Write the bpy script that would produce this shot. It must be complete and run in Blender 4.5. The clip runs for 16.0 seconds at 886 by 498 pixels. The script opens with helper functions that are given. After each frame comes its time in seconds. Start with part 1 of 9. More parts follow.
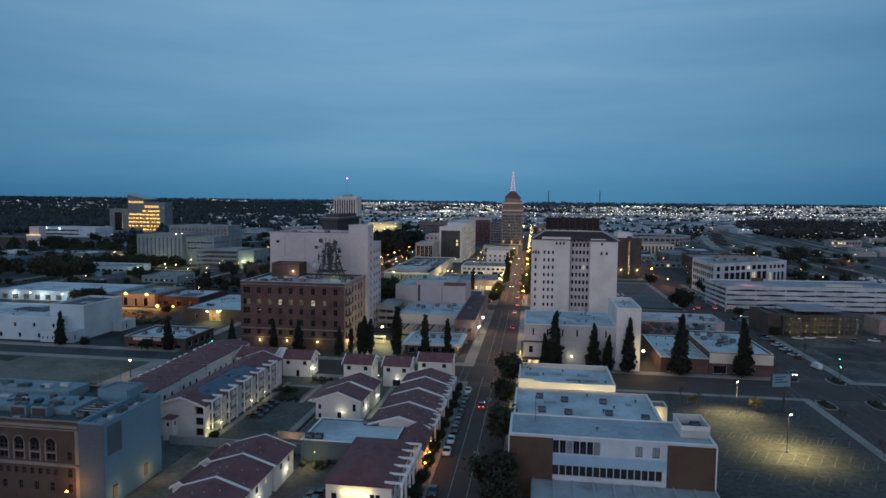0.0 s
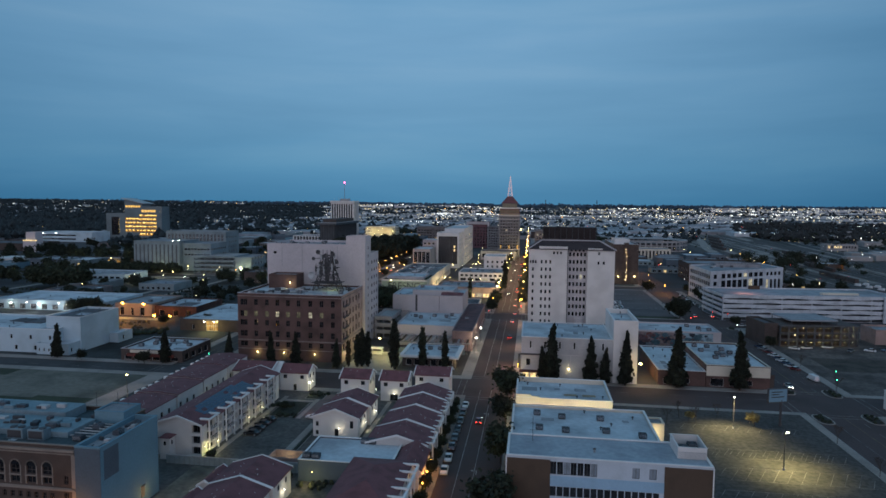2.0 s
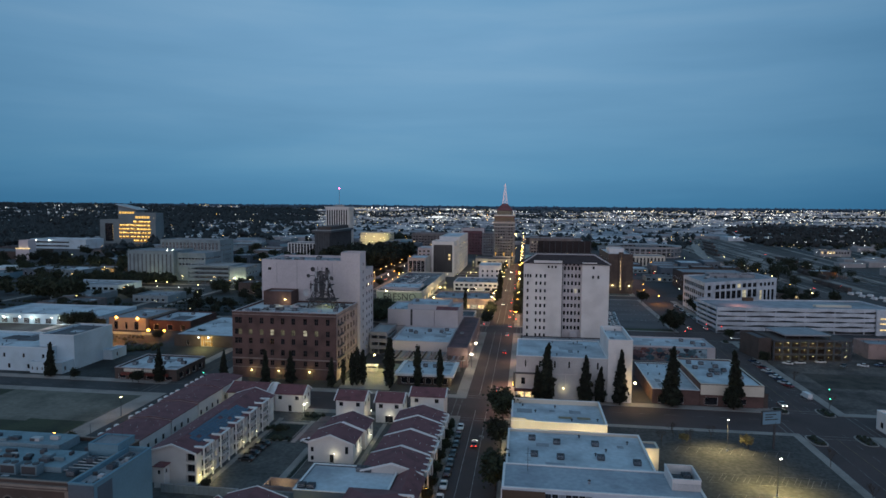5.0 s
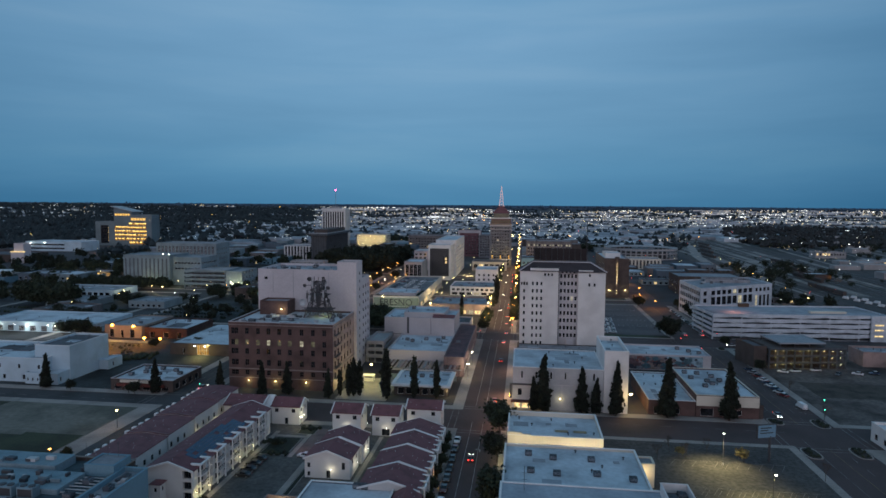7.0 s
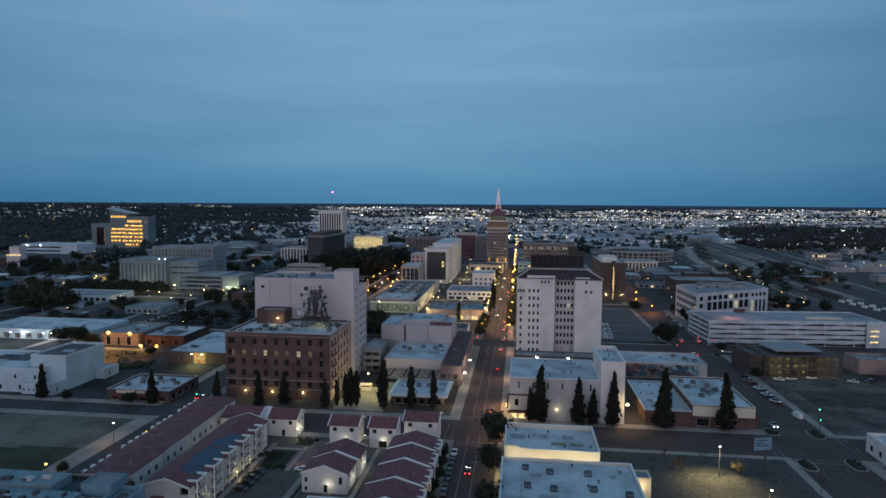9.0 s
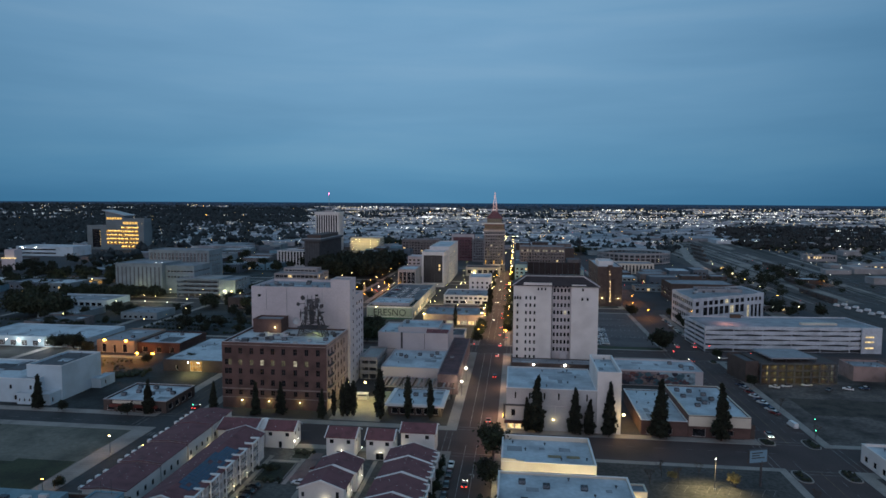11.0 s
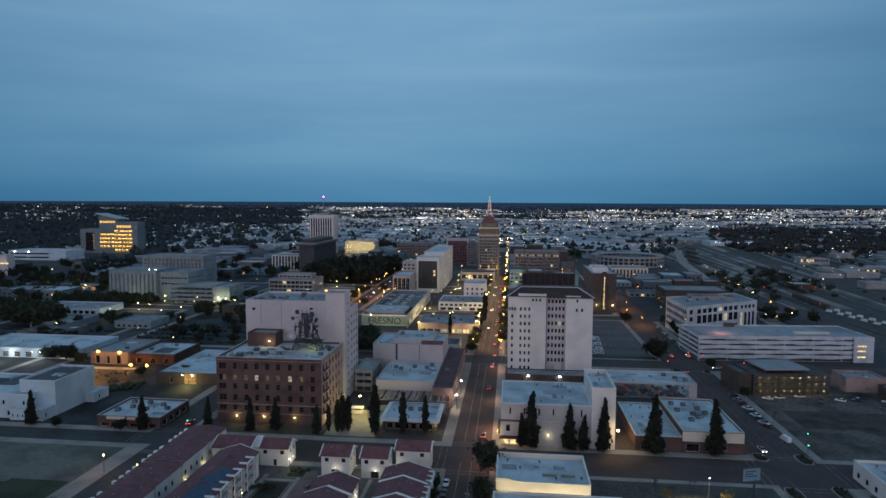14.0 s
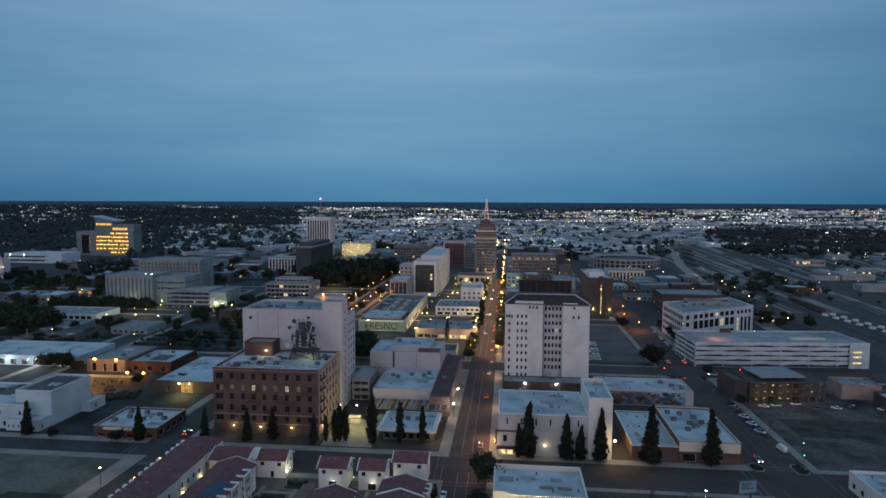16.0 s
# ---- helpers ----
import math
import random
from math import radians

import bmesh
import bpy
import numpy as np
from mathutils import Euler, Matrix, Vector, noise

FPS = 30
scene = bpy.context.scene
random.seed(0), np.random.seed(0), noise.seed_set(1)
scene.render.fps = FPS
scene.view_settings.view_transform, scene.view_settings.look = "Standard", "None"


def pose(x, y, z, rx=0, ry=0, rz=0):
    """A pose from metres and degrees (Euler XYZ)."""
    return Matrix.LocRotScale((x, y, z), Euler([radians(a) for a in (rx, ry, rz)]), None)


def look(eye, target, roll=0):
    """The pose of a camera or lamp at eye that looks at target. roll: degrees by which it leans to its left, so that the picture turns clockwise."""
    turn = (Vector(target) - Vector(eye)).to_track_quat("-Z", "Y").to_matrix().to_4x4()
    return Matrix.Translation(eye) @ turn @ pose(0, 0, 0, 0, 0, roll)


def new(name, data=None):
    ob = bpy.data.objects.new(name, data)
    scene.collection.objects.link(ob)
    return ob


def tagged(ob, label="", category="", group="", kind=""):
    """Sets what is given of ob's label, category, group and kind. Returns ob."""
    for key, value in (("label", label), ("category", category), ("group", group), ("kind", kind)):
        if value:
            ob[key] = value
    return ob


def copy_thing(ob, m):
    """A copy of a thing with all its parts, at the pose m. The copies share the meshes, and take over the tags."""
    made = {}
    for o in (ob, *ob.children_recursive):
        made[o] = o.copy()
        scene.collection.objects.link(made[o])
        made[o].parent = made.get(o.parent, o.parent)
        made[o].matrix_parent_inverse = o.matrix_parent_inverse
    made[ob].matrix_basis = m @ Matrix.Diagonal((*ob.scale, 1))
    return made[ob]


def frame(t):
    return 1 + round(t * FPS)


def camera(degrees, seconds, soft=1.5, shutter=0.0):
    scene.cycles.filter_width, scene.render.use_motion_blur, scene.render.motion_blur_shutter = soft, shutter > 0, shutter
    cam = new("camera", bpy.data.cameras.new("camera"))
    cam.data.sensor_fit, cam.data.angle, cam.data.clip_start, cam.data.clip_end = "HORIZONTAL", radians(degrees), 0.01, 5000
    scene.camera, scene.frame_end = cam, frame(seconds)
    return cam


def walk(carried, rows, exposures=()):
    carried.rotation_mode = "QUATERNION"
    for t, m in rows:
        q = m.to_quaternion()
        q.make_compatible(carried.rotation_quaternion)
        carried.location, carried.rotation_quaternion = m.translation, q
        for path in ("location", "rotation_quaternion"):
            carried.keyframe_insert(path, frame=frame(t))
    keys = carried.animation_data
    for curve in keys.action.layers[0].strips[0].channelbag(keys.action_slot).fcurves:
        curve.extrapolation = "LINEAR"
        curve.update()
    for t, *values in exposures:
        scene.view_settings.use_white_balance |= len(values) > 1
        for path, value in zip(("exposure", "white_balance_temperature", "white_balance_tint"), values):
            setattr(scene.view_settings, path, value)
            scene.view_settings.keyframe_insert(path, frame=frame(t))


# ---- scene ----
import collections

cam = camera(70.0, 16.0, soft=1.58)
PATH = [
    (0.0, (0.06, -0.72, 60.94), (-14.14, 97.97, 53.19), 0.60),
    (0.5, (0.06, -0.67, 61.95), (-14.08, 98.02, 54.24), 0.58),
    (1.0, (0.05, -0.63, 63.00), (-14.00, 98.08, 55.32), 0.57),
    (1.5, (0.05, -0.58, 64.06), (-13.88, 98.15, 56.45), 0.55),
    (2.0, (0.05, -0.53, 65.09), (-13.75, 98.23, 57.59), 0.54),
    (2.5, (0.05, -0.49, 66.12), (-13.60, 98.30, 58.74), 0.53),
    (3.0, (0.04, -0.44, 67.15), (-13.47, 98.37, 59.85), 0.51),
    (3.5, (0.04, -0.40, 68.13), (-13.36, 98.44, 60.93), 0.50),
    (4.0, (0.04, -0.35, 69.28), (-13.25, 98.50, 62.08), 0.49),
    (4.5, (0.04, -0.30, 70.38), (-13.12, 98.57, 63.19), 0.48),
    (5.0, (0.03, -0.26, 71.48), (-13.00, 98.63, 64.29), 0.46),
    (5.5, (0.03, -0.21, 72.59), (-12.87, 98.69, 65.39), 0.45),
    (6.0, (0.03, -0.16, 73.70), (-12.75, 98.75, 66.48), 0.44),
    (6.5, (0.03, -0.12, 74.81), (-12.62, 98.81, 67.56), 0.43),
    (7.0, (0.02, -0.07, 76.05), (-12.47, 98.87, 68.70), 0.42),
    (7.5, (0.02, -0.03, 77.11), (-12.34, 98.93, 69.75), 0.41),
    (8.0, (0.02, 0.02, 78.16), (-12.23, 98.99, 70.78), 0.40),
    (8.5, (0.02, 0.07, 79.16), (-12.11, 99.05, 71.76), 0.38),
    (9.0, (0.02, 0.11, 80.32), (-11.99, 99.11, 72.84), 0.37),
    (9.5, (0.01, 0.16, 81.41), (-11.87, 99.16, 73.89), 0.36),
    (10.0, (0.01, 0.20, 82.50), (-11.74, 99.22, 74.93), 0.35),
    (10.5, (0.01, 0.25, 83.58), (-11.61, 99.28, 75.97), 0.34),
    (11.0, (0.01, 0.30, 84.65), (-11.48, 99.34, 77.00), 0.33),
    (11.5, (0.00, 0.34, 85.72), (-11.36, 99.40, 78.03), 0.32),
    (12.0, (0.00, 0.39, 86.79), (-11.23, 99.45, 79.07), 0.31),
    (12.5, (-0.00, 0.43, 87.69), (-11.12, 99.52, 80.00), 0.30),
    (13.0, (-0.00, 0.48, 88.69), (-10.97, 99.58, 81.00), 0.29),
    (13.5, (-0.01, 0.53, 89.74), (-10.82, 99.64, 82.02), 0.29),
    (14.0, (-0.01, 0.57, 90.82), (-10.68, 99.70, 83.07), 0.28),
    (14.5, (-0.01, 0.62, 91.86), (-10.54, 99.76, 84.08), 0.27),
    (15.0, (-0.01, 0.66, 92.89), (-10.41, 99.82, 85.08), 0.26),
    (15.5, (-0.02, 0.71, 93.87), (-10.30, 99.87, 86.06), 0.25),
    (16.0, (-0.02, 0.76, 94.86), (-10.22, 99.93, 87.06), 0.24),
]
walk(cam, [(t, look(eye, target, roll)) for t, eye, target, roll in PATH],
     [(0.0, 0.0, 6280, 8.0), (4.0, 0.0, 6300, 8.6), (8.0, 0.0, 6380, 9.6), (12.0, 0.0, 6430, 10), (16.0, 0.0, 6430, 10)])

# ---- world: dusk sky, brighter towards the afterglow behind the first view ----
world = bpy.data.worlds.new("dusk")
scene.world = world
world.use_nodes = True
wn, wl = world.node_tree.nodes, world.node_tree.links
wn.clear()


def wnode(kind, **kw):
    n = wn.new(kind)
    for k, v in kw.items():
        n.inputs[k].default_value = v
    return n


def wmath(op, a, b=None, clamp=False):
    n = wn.new("ShaderNodeMath")
    n.operation, n.use_clamp = op, clamp
    for i, v in enumerate((a, b)):
        if v is None:
            continue
        if isinstance(v, (int, float)):
            n.inputs[i].default_value = v
        else:
            wl.new(v, n.inputs[i])
    return n.outputs[0]


def wramp(fac, stops):
    n = wn.new("ShaderNodeValToRGB")
    while len(n.color_ramp.elements) < len(stops):
        n.color_ramp.elements.new(0.5)
    for e, (p, c) in zip(n.color_ramp.elements, stops):
        e.position, e.color = p, (*c, 1)
    wl.new(fac, n.inputs[0])
    return n.outputs[0]


def wmix(fac, a, b, blend="MIX"):
    n = wn.new("ShaderNodeMix")
    n.data_type, n.blend_type = "RGBA", blend
    for i, v in ((0, fac), (6, a), (7, b)):
        if isinstance(v, (int, float)):
            n.inputs[i].default_value = v
        elif isinstance(v, tuple):
            n.inputs[i].default_value = (*v, 1)
        else:
            wl.new(v, n.inputs[i])
    return n.outputs[2]


coord = wn.new("ShaderNodeTexCoord")
sep = wn.new("ShaderNodeSeparateXYZ")
wl.new(coord.outputs["Generated"], sep.inputs[0])
dx, dy, dz = sep.outputs
# colour by height over the horizon
ahead = wramp(dz, [(0.0, (0.072, 0.225, 0.385)), (0.05, (0.10, 0.275, 0.45)), (0.13, (0.15, 0.325, 0.505)), (0.24, (0.178, 0.352, 0.54)), (0.38, (0.15, 0.33, 0.52)), (1.0, (0.13, 0.27, 0.40))])
side = wmath("ADD", dx, 0.15)
side = wmath("MULTIPLY", wmath("MULTIPLY", side, side), 2.3, True)
ahead = wmix(1.0, ahead, wmix(side, (1.0, 1.0, 1.0), (0.51, 0.635, 0.70)), "MULTIPLY")
glow = wramp(dz, [(0.0, (1.36, 1.12, 1.20)), (0.25, (1.10, 1.01, 1.15)), (0.6, (0.34, 0.43, 0.56)), (1.0, (0.13, 0.27, 0.40))])
west = wmath("MULTIPLY_ADD", dy, -1.0)
west.node.inputs[2].default_value = 0.02
west.node.use_clamp = True
sky = wmix(west, ahead, glow)
# long soft cloud streaks
stretch = wn.new("ShaderNodeMapping")
stretch.inputs["Scale"].default_value = (1.6, 1.6, 13.0)
stretch.inputs["Rotation"].default_value = (0.0, radians(1.5), 0.0)
wl.new(coord.outputs["Generated"], stretch.inputs[0])
streak = wnode("ShaderNodeTexNoise", Scale=1.15, Detail=5.0, Roughness=0.5, Distortion=0.25)
wl.new(stretch.outputs[0], streak.inputs["Vector"])
cloud = wramp(streak.outputs["Fac"], [(0.32, (0.86, 0.90, 0.92)), (0.52, (1.0, 1.0, 1.0)), (0.72, (1.22, 1.10, 1.05))])
sky = wmix(1.0, sky, cloud, "MULTIPLY")
air = wn.new("ShaderNodeTexSky")
air.sky_type, air.sun_disc = "NISHITA", False
air.sun_elevation, air.sun_rotation = radians(1.0), radians(180)
faint = wmix(1.0, air.outputs[0], (0.004, 0.004, 0.004), "MULTIPLY")
sky = wmix(1.0, sky, faint, "ADD")
# land far below the true horizon
land = wmath("MULTIPLY_ADD", dz, -900.0)
land.node.inputs[2].default_value = -3.2
land.node.use_clamp = True
sky = wmix(land, sky, (0.014, 0.036, 0.075))
back = wnode("ShaderNodeBackground", Strength=1.0)
wl.new(sky, back.inputs[0])
wout = wn.new("ShaderNodeOutputWorld")
wl.new(back.outputs[0], wout.inputs[0])


# ---- materials ----
MATS = {}


def mat(name, color, rough=0.85, metal=0.0, var=0.18, scale=0.25, fine=3.0, bump=0.0, tint=None, spread=0.0, stripes=None):
    """A surface with variation at two scales; tint is the colour of its stains; spread: how far pieces differ from one another."""
    m = bpy.data.materials.new(name)
    m.use_nodes = True
    n, l = m.node_tree.nodes, m.node_tree.links
    b = n["Principled BSDF"]
    b.inputs["Roughness"].default_value, b.inputs["Metallic"].default_value = rough, metal
    geo = n.new("ShaderNodeNewGeometry")
    big, small = n.new("ShaderNodeTexNoise"), n.new("ShaderNodeTexNoise")
    big.inputs["Scale"].default_value, big.inputs["Detail"].default_value = scale, 4
    small.inputs["Scale"].default_value, small.inputs["Detail"].default_value = fine, 3
    l.new(geo.outputs["Position"], big.inputs["Vector"])
    l.new(geo.outputs["Position"], small.inputs["Vector"])
    ramp = n.new("ShaderNodeValToRGB")
    tint = tint or tuple(c * (1 - 2.2 * var) for c in color)
    ramp.color_ramp.elements[0].position, ramp.color_ramp.elements[0].color = 0.33, (*tint, 1)
    ramp.color_ramp.elements[1].position, ramp.color_ramp.elements[1].color = 0.56, (*color, 1)
    l.new(big.outputs["Fac"], ramp.inputs[0])
    mul = n.new("ShaderNodeMix")
    mul.data_type, mul.blend_type = "RGBA", "MULTIPLY"
    mul.inputs[0].default_value = 1.0
    grain = n.new("ShaderNodeValToRGB")
    lo, hi = 1 - var, 1 + var * 0.6
    grain.color_ramp.elements[0].position, grain.color_ramp.elements[0].color = 0.3, (lo, lo, lo, 1)
    grain.color_ramp.elements[1].position, grain.color_ramp.elements[1].color = 0.7, (hi, hi, hi, 1)
    l.new(small.outputs["Fac"], grain.inputs[0])
    l.new(ramp.outputs[0], mul.inputs[6])
    l.new(grain.outputs[0], mul.inputs[7])
    out = mul.outputs[2]
    if spread:
        info = n.new("ShaderNodeObjectInfo")
        hsv = n.new("ShaderNodeHueSaturation")
        mr = n.new("ShaderNodeMapRange")
        mr.inputs[3].default_value, mr.inputs[4].default_value = 1 - spread, 1 + spread
        l.new(info.outputs["Random"], mr.inputs[0])
        l.new(mr.outputs[0], hsv.inputs["Value"])
        l.new(out, hsv.inputs["Color"])
        out = hsv.outputs[0]
    if stripes:
        axis, step, depth = stripes
        sepn = n.new("ShaderNodeSeparateXYZ")
        l.new(geo.outputs["Position"], sepn.inputs[0])
        wave = n.new("ShaderNodeMath")
        wave.operation = "PINGPONG"
        l.new(sepn.outputs[axis], wave.inputs[0])
        wave.inputs[1].default_value = step / 2
        line = n.new("ShaderNodeMapRange")
        line.inputs[1].default_value, line.inputs[2].default_value = 0.0, step * 0.16
        line.inputs[3].default_value, line.inputs[4].default_value = 1 - depth, 1.0
        l.new(wave.outputs[0], line.inputs[0])
        m2 = n.new("ShaderNodeMix")
        m2.data_type, m2.blend_type = "RGBA", "MULTIPLY"
        m2.inputs[0].default_value = 1.0
        l.new(out, m2.inputs[6])
        l.new(line.outputs[0], m2.inputs[7])
        out = m2.outputs[2]
    l.new(out, b.inputs["Base Color"])
    if bump:
        bn = n.new("ShaderNodeBump")
        bn.inputs["Strength"].default_value, bn.inputs["Distance"].default_value = bump, 0.05
        l.new(small.outputs["Fac"], bn.inputs["Height"])
        l.new(bn.outputs[0], b.inputs["Normal"])
    MATS[name] = m
    return m


def glow_mat(name, color, strength, sampled=False):
    m = bpy.data.materials.new(name)
    m.use_nodes = True
    b = m.node_tree.nodes["Principled BSDF"]
    b.inputs["Base Color"].default_value = (*[min(1, c) * 0.5 for c in color], 1)
    b.inputs["Emission Color"].default_value = (*color, 1)
    b.inputs["Emission Strength"].default_value = strength
    m.cycles.emission_sampling = "AUTO" if sampled else "NONE"
    MATS[name] = m
    return m


def lit_glass(name, warm, strength):
    """Lit windows: uneven glow of rooms behind, each window differing."""
    m = bpy.data.materials.new(name)
    m.use_nodes = True
    n, l = m.node_tree.nodes, m.node_tree.links
    b = n["Principled BSDF"]
    b.inputs["Base Color"].default_value, b.inputs["Roughness"].default_value = (0.02, 0.02, 0.02, 1), 0.1
    geo, noi = n.new("ShaderNodeNewGeometry"), n.new("ShaderNodeTexNoise")
    noi.inputs["Scale"].default_value = 0.7
    l.new(geo.outputs["Position"], noi.inputs["Vector"])
    r = n.new("ShaderNodeValToRGB")
    r.color_ramp.elements[0].position, r.color_ramp.elements[0].color = 0.3, (*[c * 0.25 for c in warm], 1)
    r.color_ramp.elements[1].position, r.color_ramp.elements[1].color = 0.65, (*warm, 1)
    l.new(noi.outputs["Fac"], r.inputs[0])
    l.new(r.outputs[0], b.inputs["Emission Color"])
    b.inputs["Emission Strength"].default_value = strength
    m.cycles.emission_sampling = "NONE"
    MATS[name] = m
    return m


def paint_mat(name, stops):
    """Car paint: colour picked per car."""
    m = bpy.data.materials.new(name)
    m.use_nodes = True
    n, l = m.node_tree.nodes, m.node_tree.links
    info, r = n.new("ShaderNodeObjectInfo"), n.new("ShaderNodeValToRGB")
    r.color_ramp.interpolation = "CONSTANT"
    while len(r.color_ramp.elements) < len(stops):
        r.color_ramp.elements.new(0.5)
    for e, (p, c) in zip(r.color_ramp.elements, stops):
        e.position, e.color = p, (*c, 1)
    l.new(info.outputs["Random"], r.inputs[0])
    b = n["Principled BSDF"]
    l.new(r.outputs[0], b.inputs["Base Color"])
    b.inputs["Roughness"].default_value = 0.3
    b.inputs["Coat Weight"].default_value = 0.6
    MATS[name] = m
    return m


asphalt = mat("asphalt", (0.072, 0.049, 0.047), 0.9, var=0.14, scale=0.06, fine=1.5, bump=0.2)
asphalt_grey = mat("grey_asphalt", (0.050, 0.050, 0.052), 0.9, var=0.2, scale=0.05, fine=0.8, bump=0.2)
lot_grey = mat("grey_yard_asphalt", (0.034, 0.040, 0.042), 0.9, var=0.45, scale=0.05, fine=0.7)
court_paving = mat("worn_court_paving", (0.098, 0.092, 0.086), 0.9, var=0.4, scale=0.1, fine=0.9, tint=(0.062, 0.058, 0.055))
stone_pale = mat("weathered_roof_cement", (0.26, 0.22, 0.21), 0.9, var=0.2)
lot_stained = mat("stained_lot_asphalt", (0.072, 0.066, 0.061), 0.92, var=0.5, scale=0.09, fine=0.9, tint=(0.045, 0.042, 0.040))
lot_mauve = mat("pale_mauve_asphalt", (0.108, 0.090, 0.092), 0.9, var=0.16, scale=0.05, fine=0.8)
land_mat = mat("valley_floor", (0.044, 0.046, 0.053), 0.95, var=0.3, scale=0.012, fine=0.05, tint=(0.028, 0.03, 0.034))
concrete = mat("concrete_paving", (0.31, 0.275, 0.25), 0.9, var=0.14, scale=0.1, fine=2.0, stripes=(1, 1.5, 0.12))
kerb_mat = mat("kerb_concrete", (0.27, 0.26, 0.25), 0.85, var=0.1)
lot_dirt = mat("dark_bare_earth", (0.125, 0.103, 0.092), 0.95, var=0.4, scale=0.06, fine=0.6)
dirt = mat("bare_earth", (0.165, 0.152, 0.125), 0.95, var=0.22, scale=0.06, fine=0.6, tint=(0.08, 0.08, 0.062))
grass = mat("dry_grass", (0.04, 0.05, 0.024), 0.95, var=0.3, scale=0.08, fine=2.0)
lot_asphalt = mat("parking_asphalt", (0.056, 0.050, 0.048), 0.9, var=0.16, scale=0.07, fine=1.0)
stripe_white = mat("worn_white_marking", (0.38, 0.38, 0.36), 0.8, var=0.25, fine=1.5)
stripe_faded = mat("faded_white_marking", (0.19, 0.175, 0.165), 0.85, var=0.3, fine=1.5)
stripe_yellow = mat("worn_yellow_marking", (0.20, 0.15, 0.075), 0.8, var=0.25, fine=1.5)
stucco = mat("white_stucco", (0.66, 0.64, 0.62), 0.9, var=0.07, scale=0.12, fine=4.0)
stucco_warm = mat("cream_stucco", (0.60, 0.55, 0.46), 0.9, var=0.08, scale=0.12, fine=4.0)
stucco_grey = mat("pale_grey_render", (0.47, 0.44, 0.45), 0.9, var=0.08, scale=0.08, fine=2.0)
stucco_pink = mat("pale_concrete_wall", (0.54, 0.50, 0.515), 0.9, var=0.08, scale=0.05, fine=1.5)
stucco_blue = mat("blue_grey_render", (0.135, 0.25, 0.315), 0.9, var=0.08, scale=0.1, fine=2.0)
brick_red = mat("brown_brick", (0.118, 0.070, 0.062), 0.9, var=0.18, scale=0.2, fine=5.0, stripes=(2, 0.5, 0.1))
brick_side = mat("pale_pink_brick", (0.36, 0.26, 0.235), 0.9, var=0.15, scale=0.2, fine=4.0)
brick_orange = mat("rust_brick", (0.076, 0.055, 0.046), 0.9, var=0.15, scale=0.2, fine=4.0)
tan_stone = mat("buff_terracotta", (0.235, 0.20, 0.172), 0.85, var=0.1)
brown_panel = mat("brown_brick_panel", (0.082, 0.054, 0.036), 0.85, var=0.1, scale=0.2, fine=5.0)
brown_dark = mat("dark_brown_wall", (0.075, 0.058, 0.052), 0.9, var=0.12)
conc_grey = mat("weathered_concrete", (0.33, 0.32, 0.32), 0.9, var=0.12, scale=0.08, fine=1.0)
conc_dark = mat("dark_fluted_concrete", (0.085, 0.094, 0.104), 0.9, var=0.1, stripes=(0, 3.0, 0.4))
conc_white = mat("white_precast", (0.62, 0.61, 0.60), 0.85, var=0.06)
roof_white = mat("pale_roof_membrane", (0.50, 0.545, 0.585), 0.75, var=0.12, scale=0.09, fine=0.8, tint=(0.30, 0.32, 0.35))
roof_grey = mat("grey_roof_felt", (0.27, 0.28, 0.30), 0.9, var=0.15, scale=0.1, fine=0.9, tint=(0.17, 0.18, 0.20))
roof_dark = mat("dark_roof_felt", (0.10, 0.10, 0.11), 0.9, var=0.2, scale=0.1, fine=0.9)
tile_red = mat("brown_red_roof_tiles", (0.175, 0.068, 0.074), 0.85, var=0.14, scale=0.35, fine=6.0, bump=0.5, stripes=(1, 0.42, 0.22))
tile_red_x = mat("brown_red_roof_tiles_across", (0.175, 0.068, 0.074), 0.85, var=0.14, scale=0.35, fine=6.0, bump=0.5, stripes=(0, 0.42, 0.22))
tile_dark = mat("dark_brown_roof_tiles", (0.045, 0.032, 0.034), 0.85, var=0.15, fine=5.0, bump=0.4)
trim_white = mat("white_painted_trim", (0.72, 0.71, 0.70), 0.7, var=0.05)
metal_grey = mat("galvanised_metal", (0.34, 0.36, 0.38), 0.5, 0.6, var=0.12)
metal_pale = mat("pale_painted_metal", (0.40, 0.42, 0.43), 0.6, var=0.08)
metal_dark = mat("dark_painted_metal", (0.05, 0.05, 0.055), 0.6, var=0.1)
ac_metal = mat("dull_machine_metal", (0.085, 0.10, 0.12), 0.6, 0.3, var=0.2, spread=0.35)
# blue tint puts the cool cast of the view's left side into the colour
conc_county = mat("dark_weathered_concrete", (0.215, 0.275, 0.30), 0.9, var=0.12, scale=0.08, fine=1.0, stripes=(0, 1.3, 0.18))
slot_grey = mat("smoked_panel_glass", (0.075, 0.08, 0.09), 0.5, var=0.2)
far_roof = mat("far_pale_roofing", (0.30, 0.32, 0.35), 0.9, var=0.25, scale=0.02, fine=0.2)
roof_ribbed = mat("ribbed_metal_roof", (0.38, 0.43, 0.46), 0.55, 0.3, var=0.12, scale=0.2, tint=(0.24, 0.27, 0.29))
glass_dark = mat("dark_window_glass", (0.014, 0.016, 0.02), 0.12, var=0.3, scale=0.4)
# cool cast of the view's left side is put into this white
cool_white = mat("blue_cast_white", (0.43, 0.55, 0.62), 0.85, var=0.09, scale=0.1, fine=3.0)
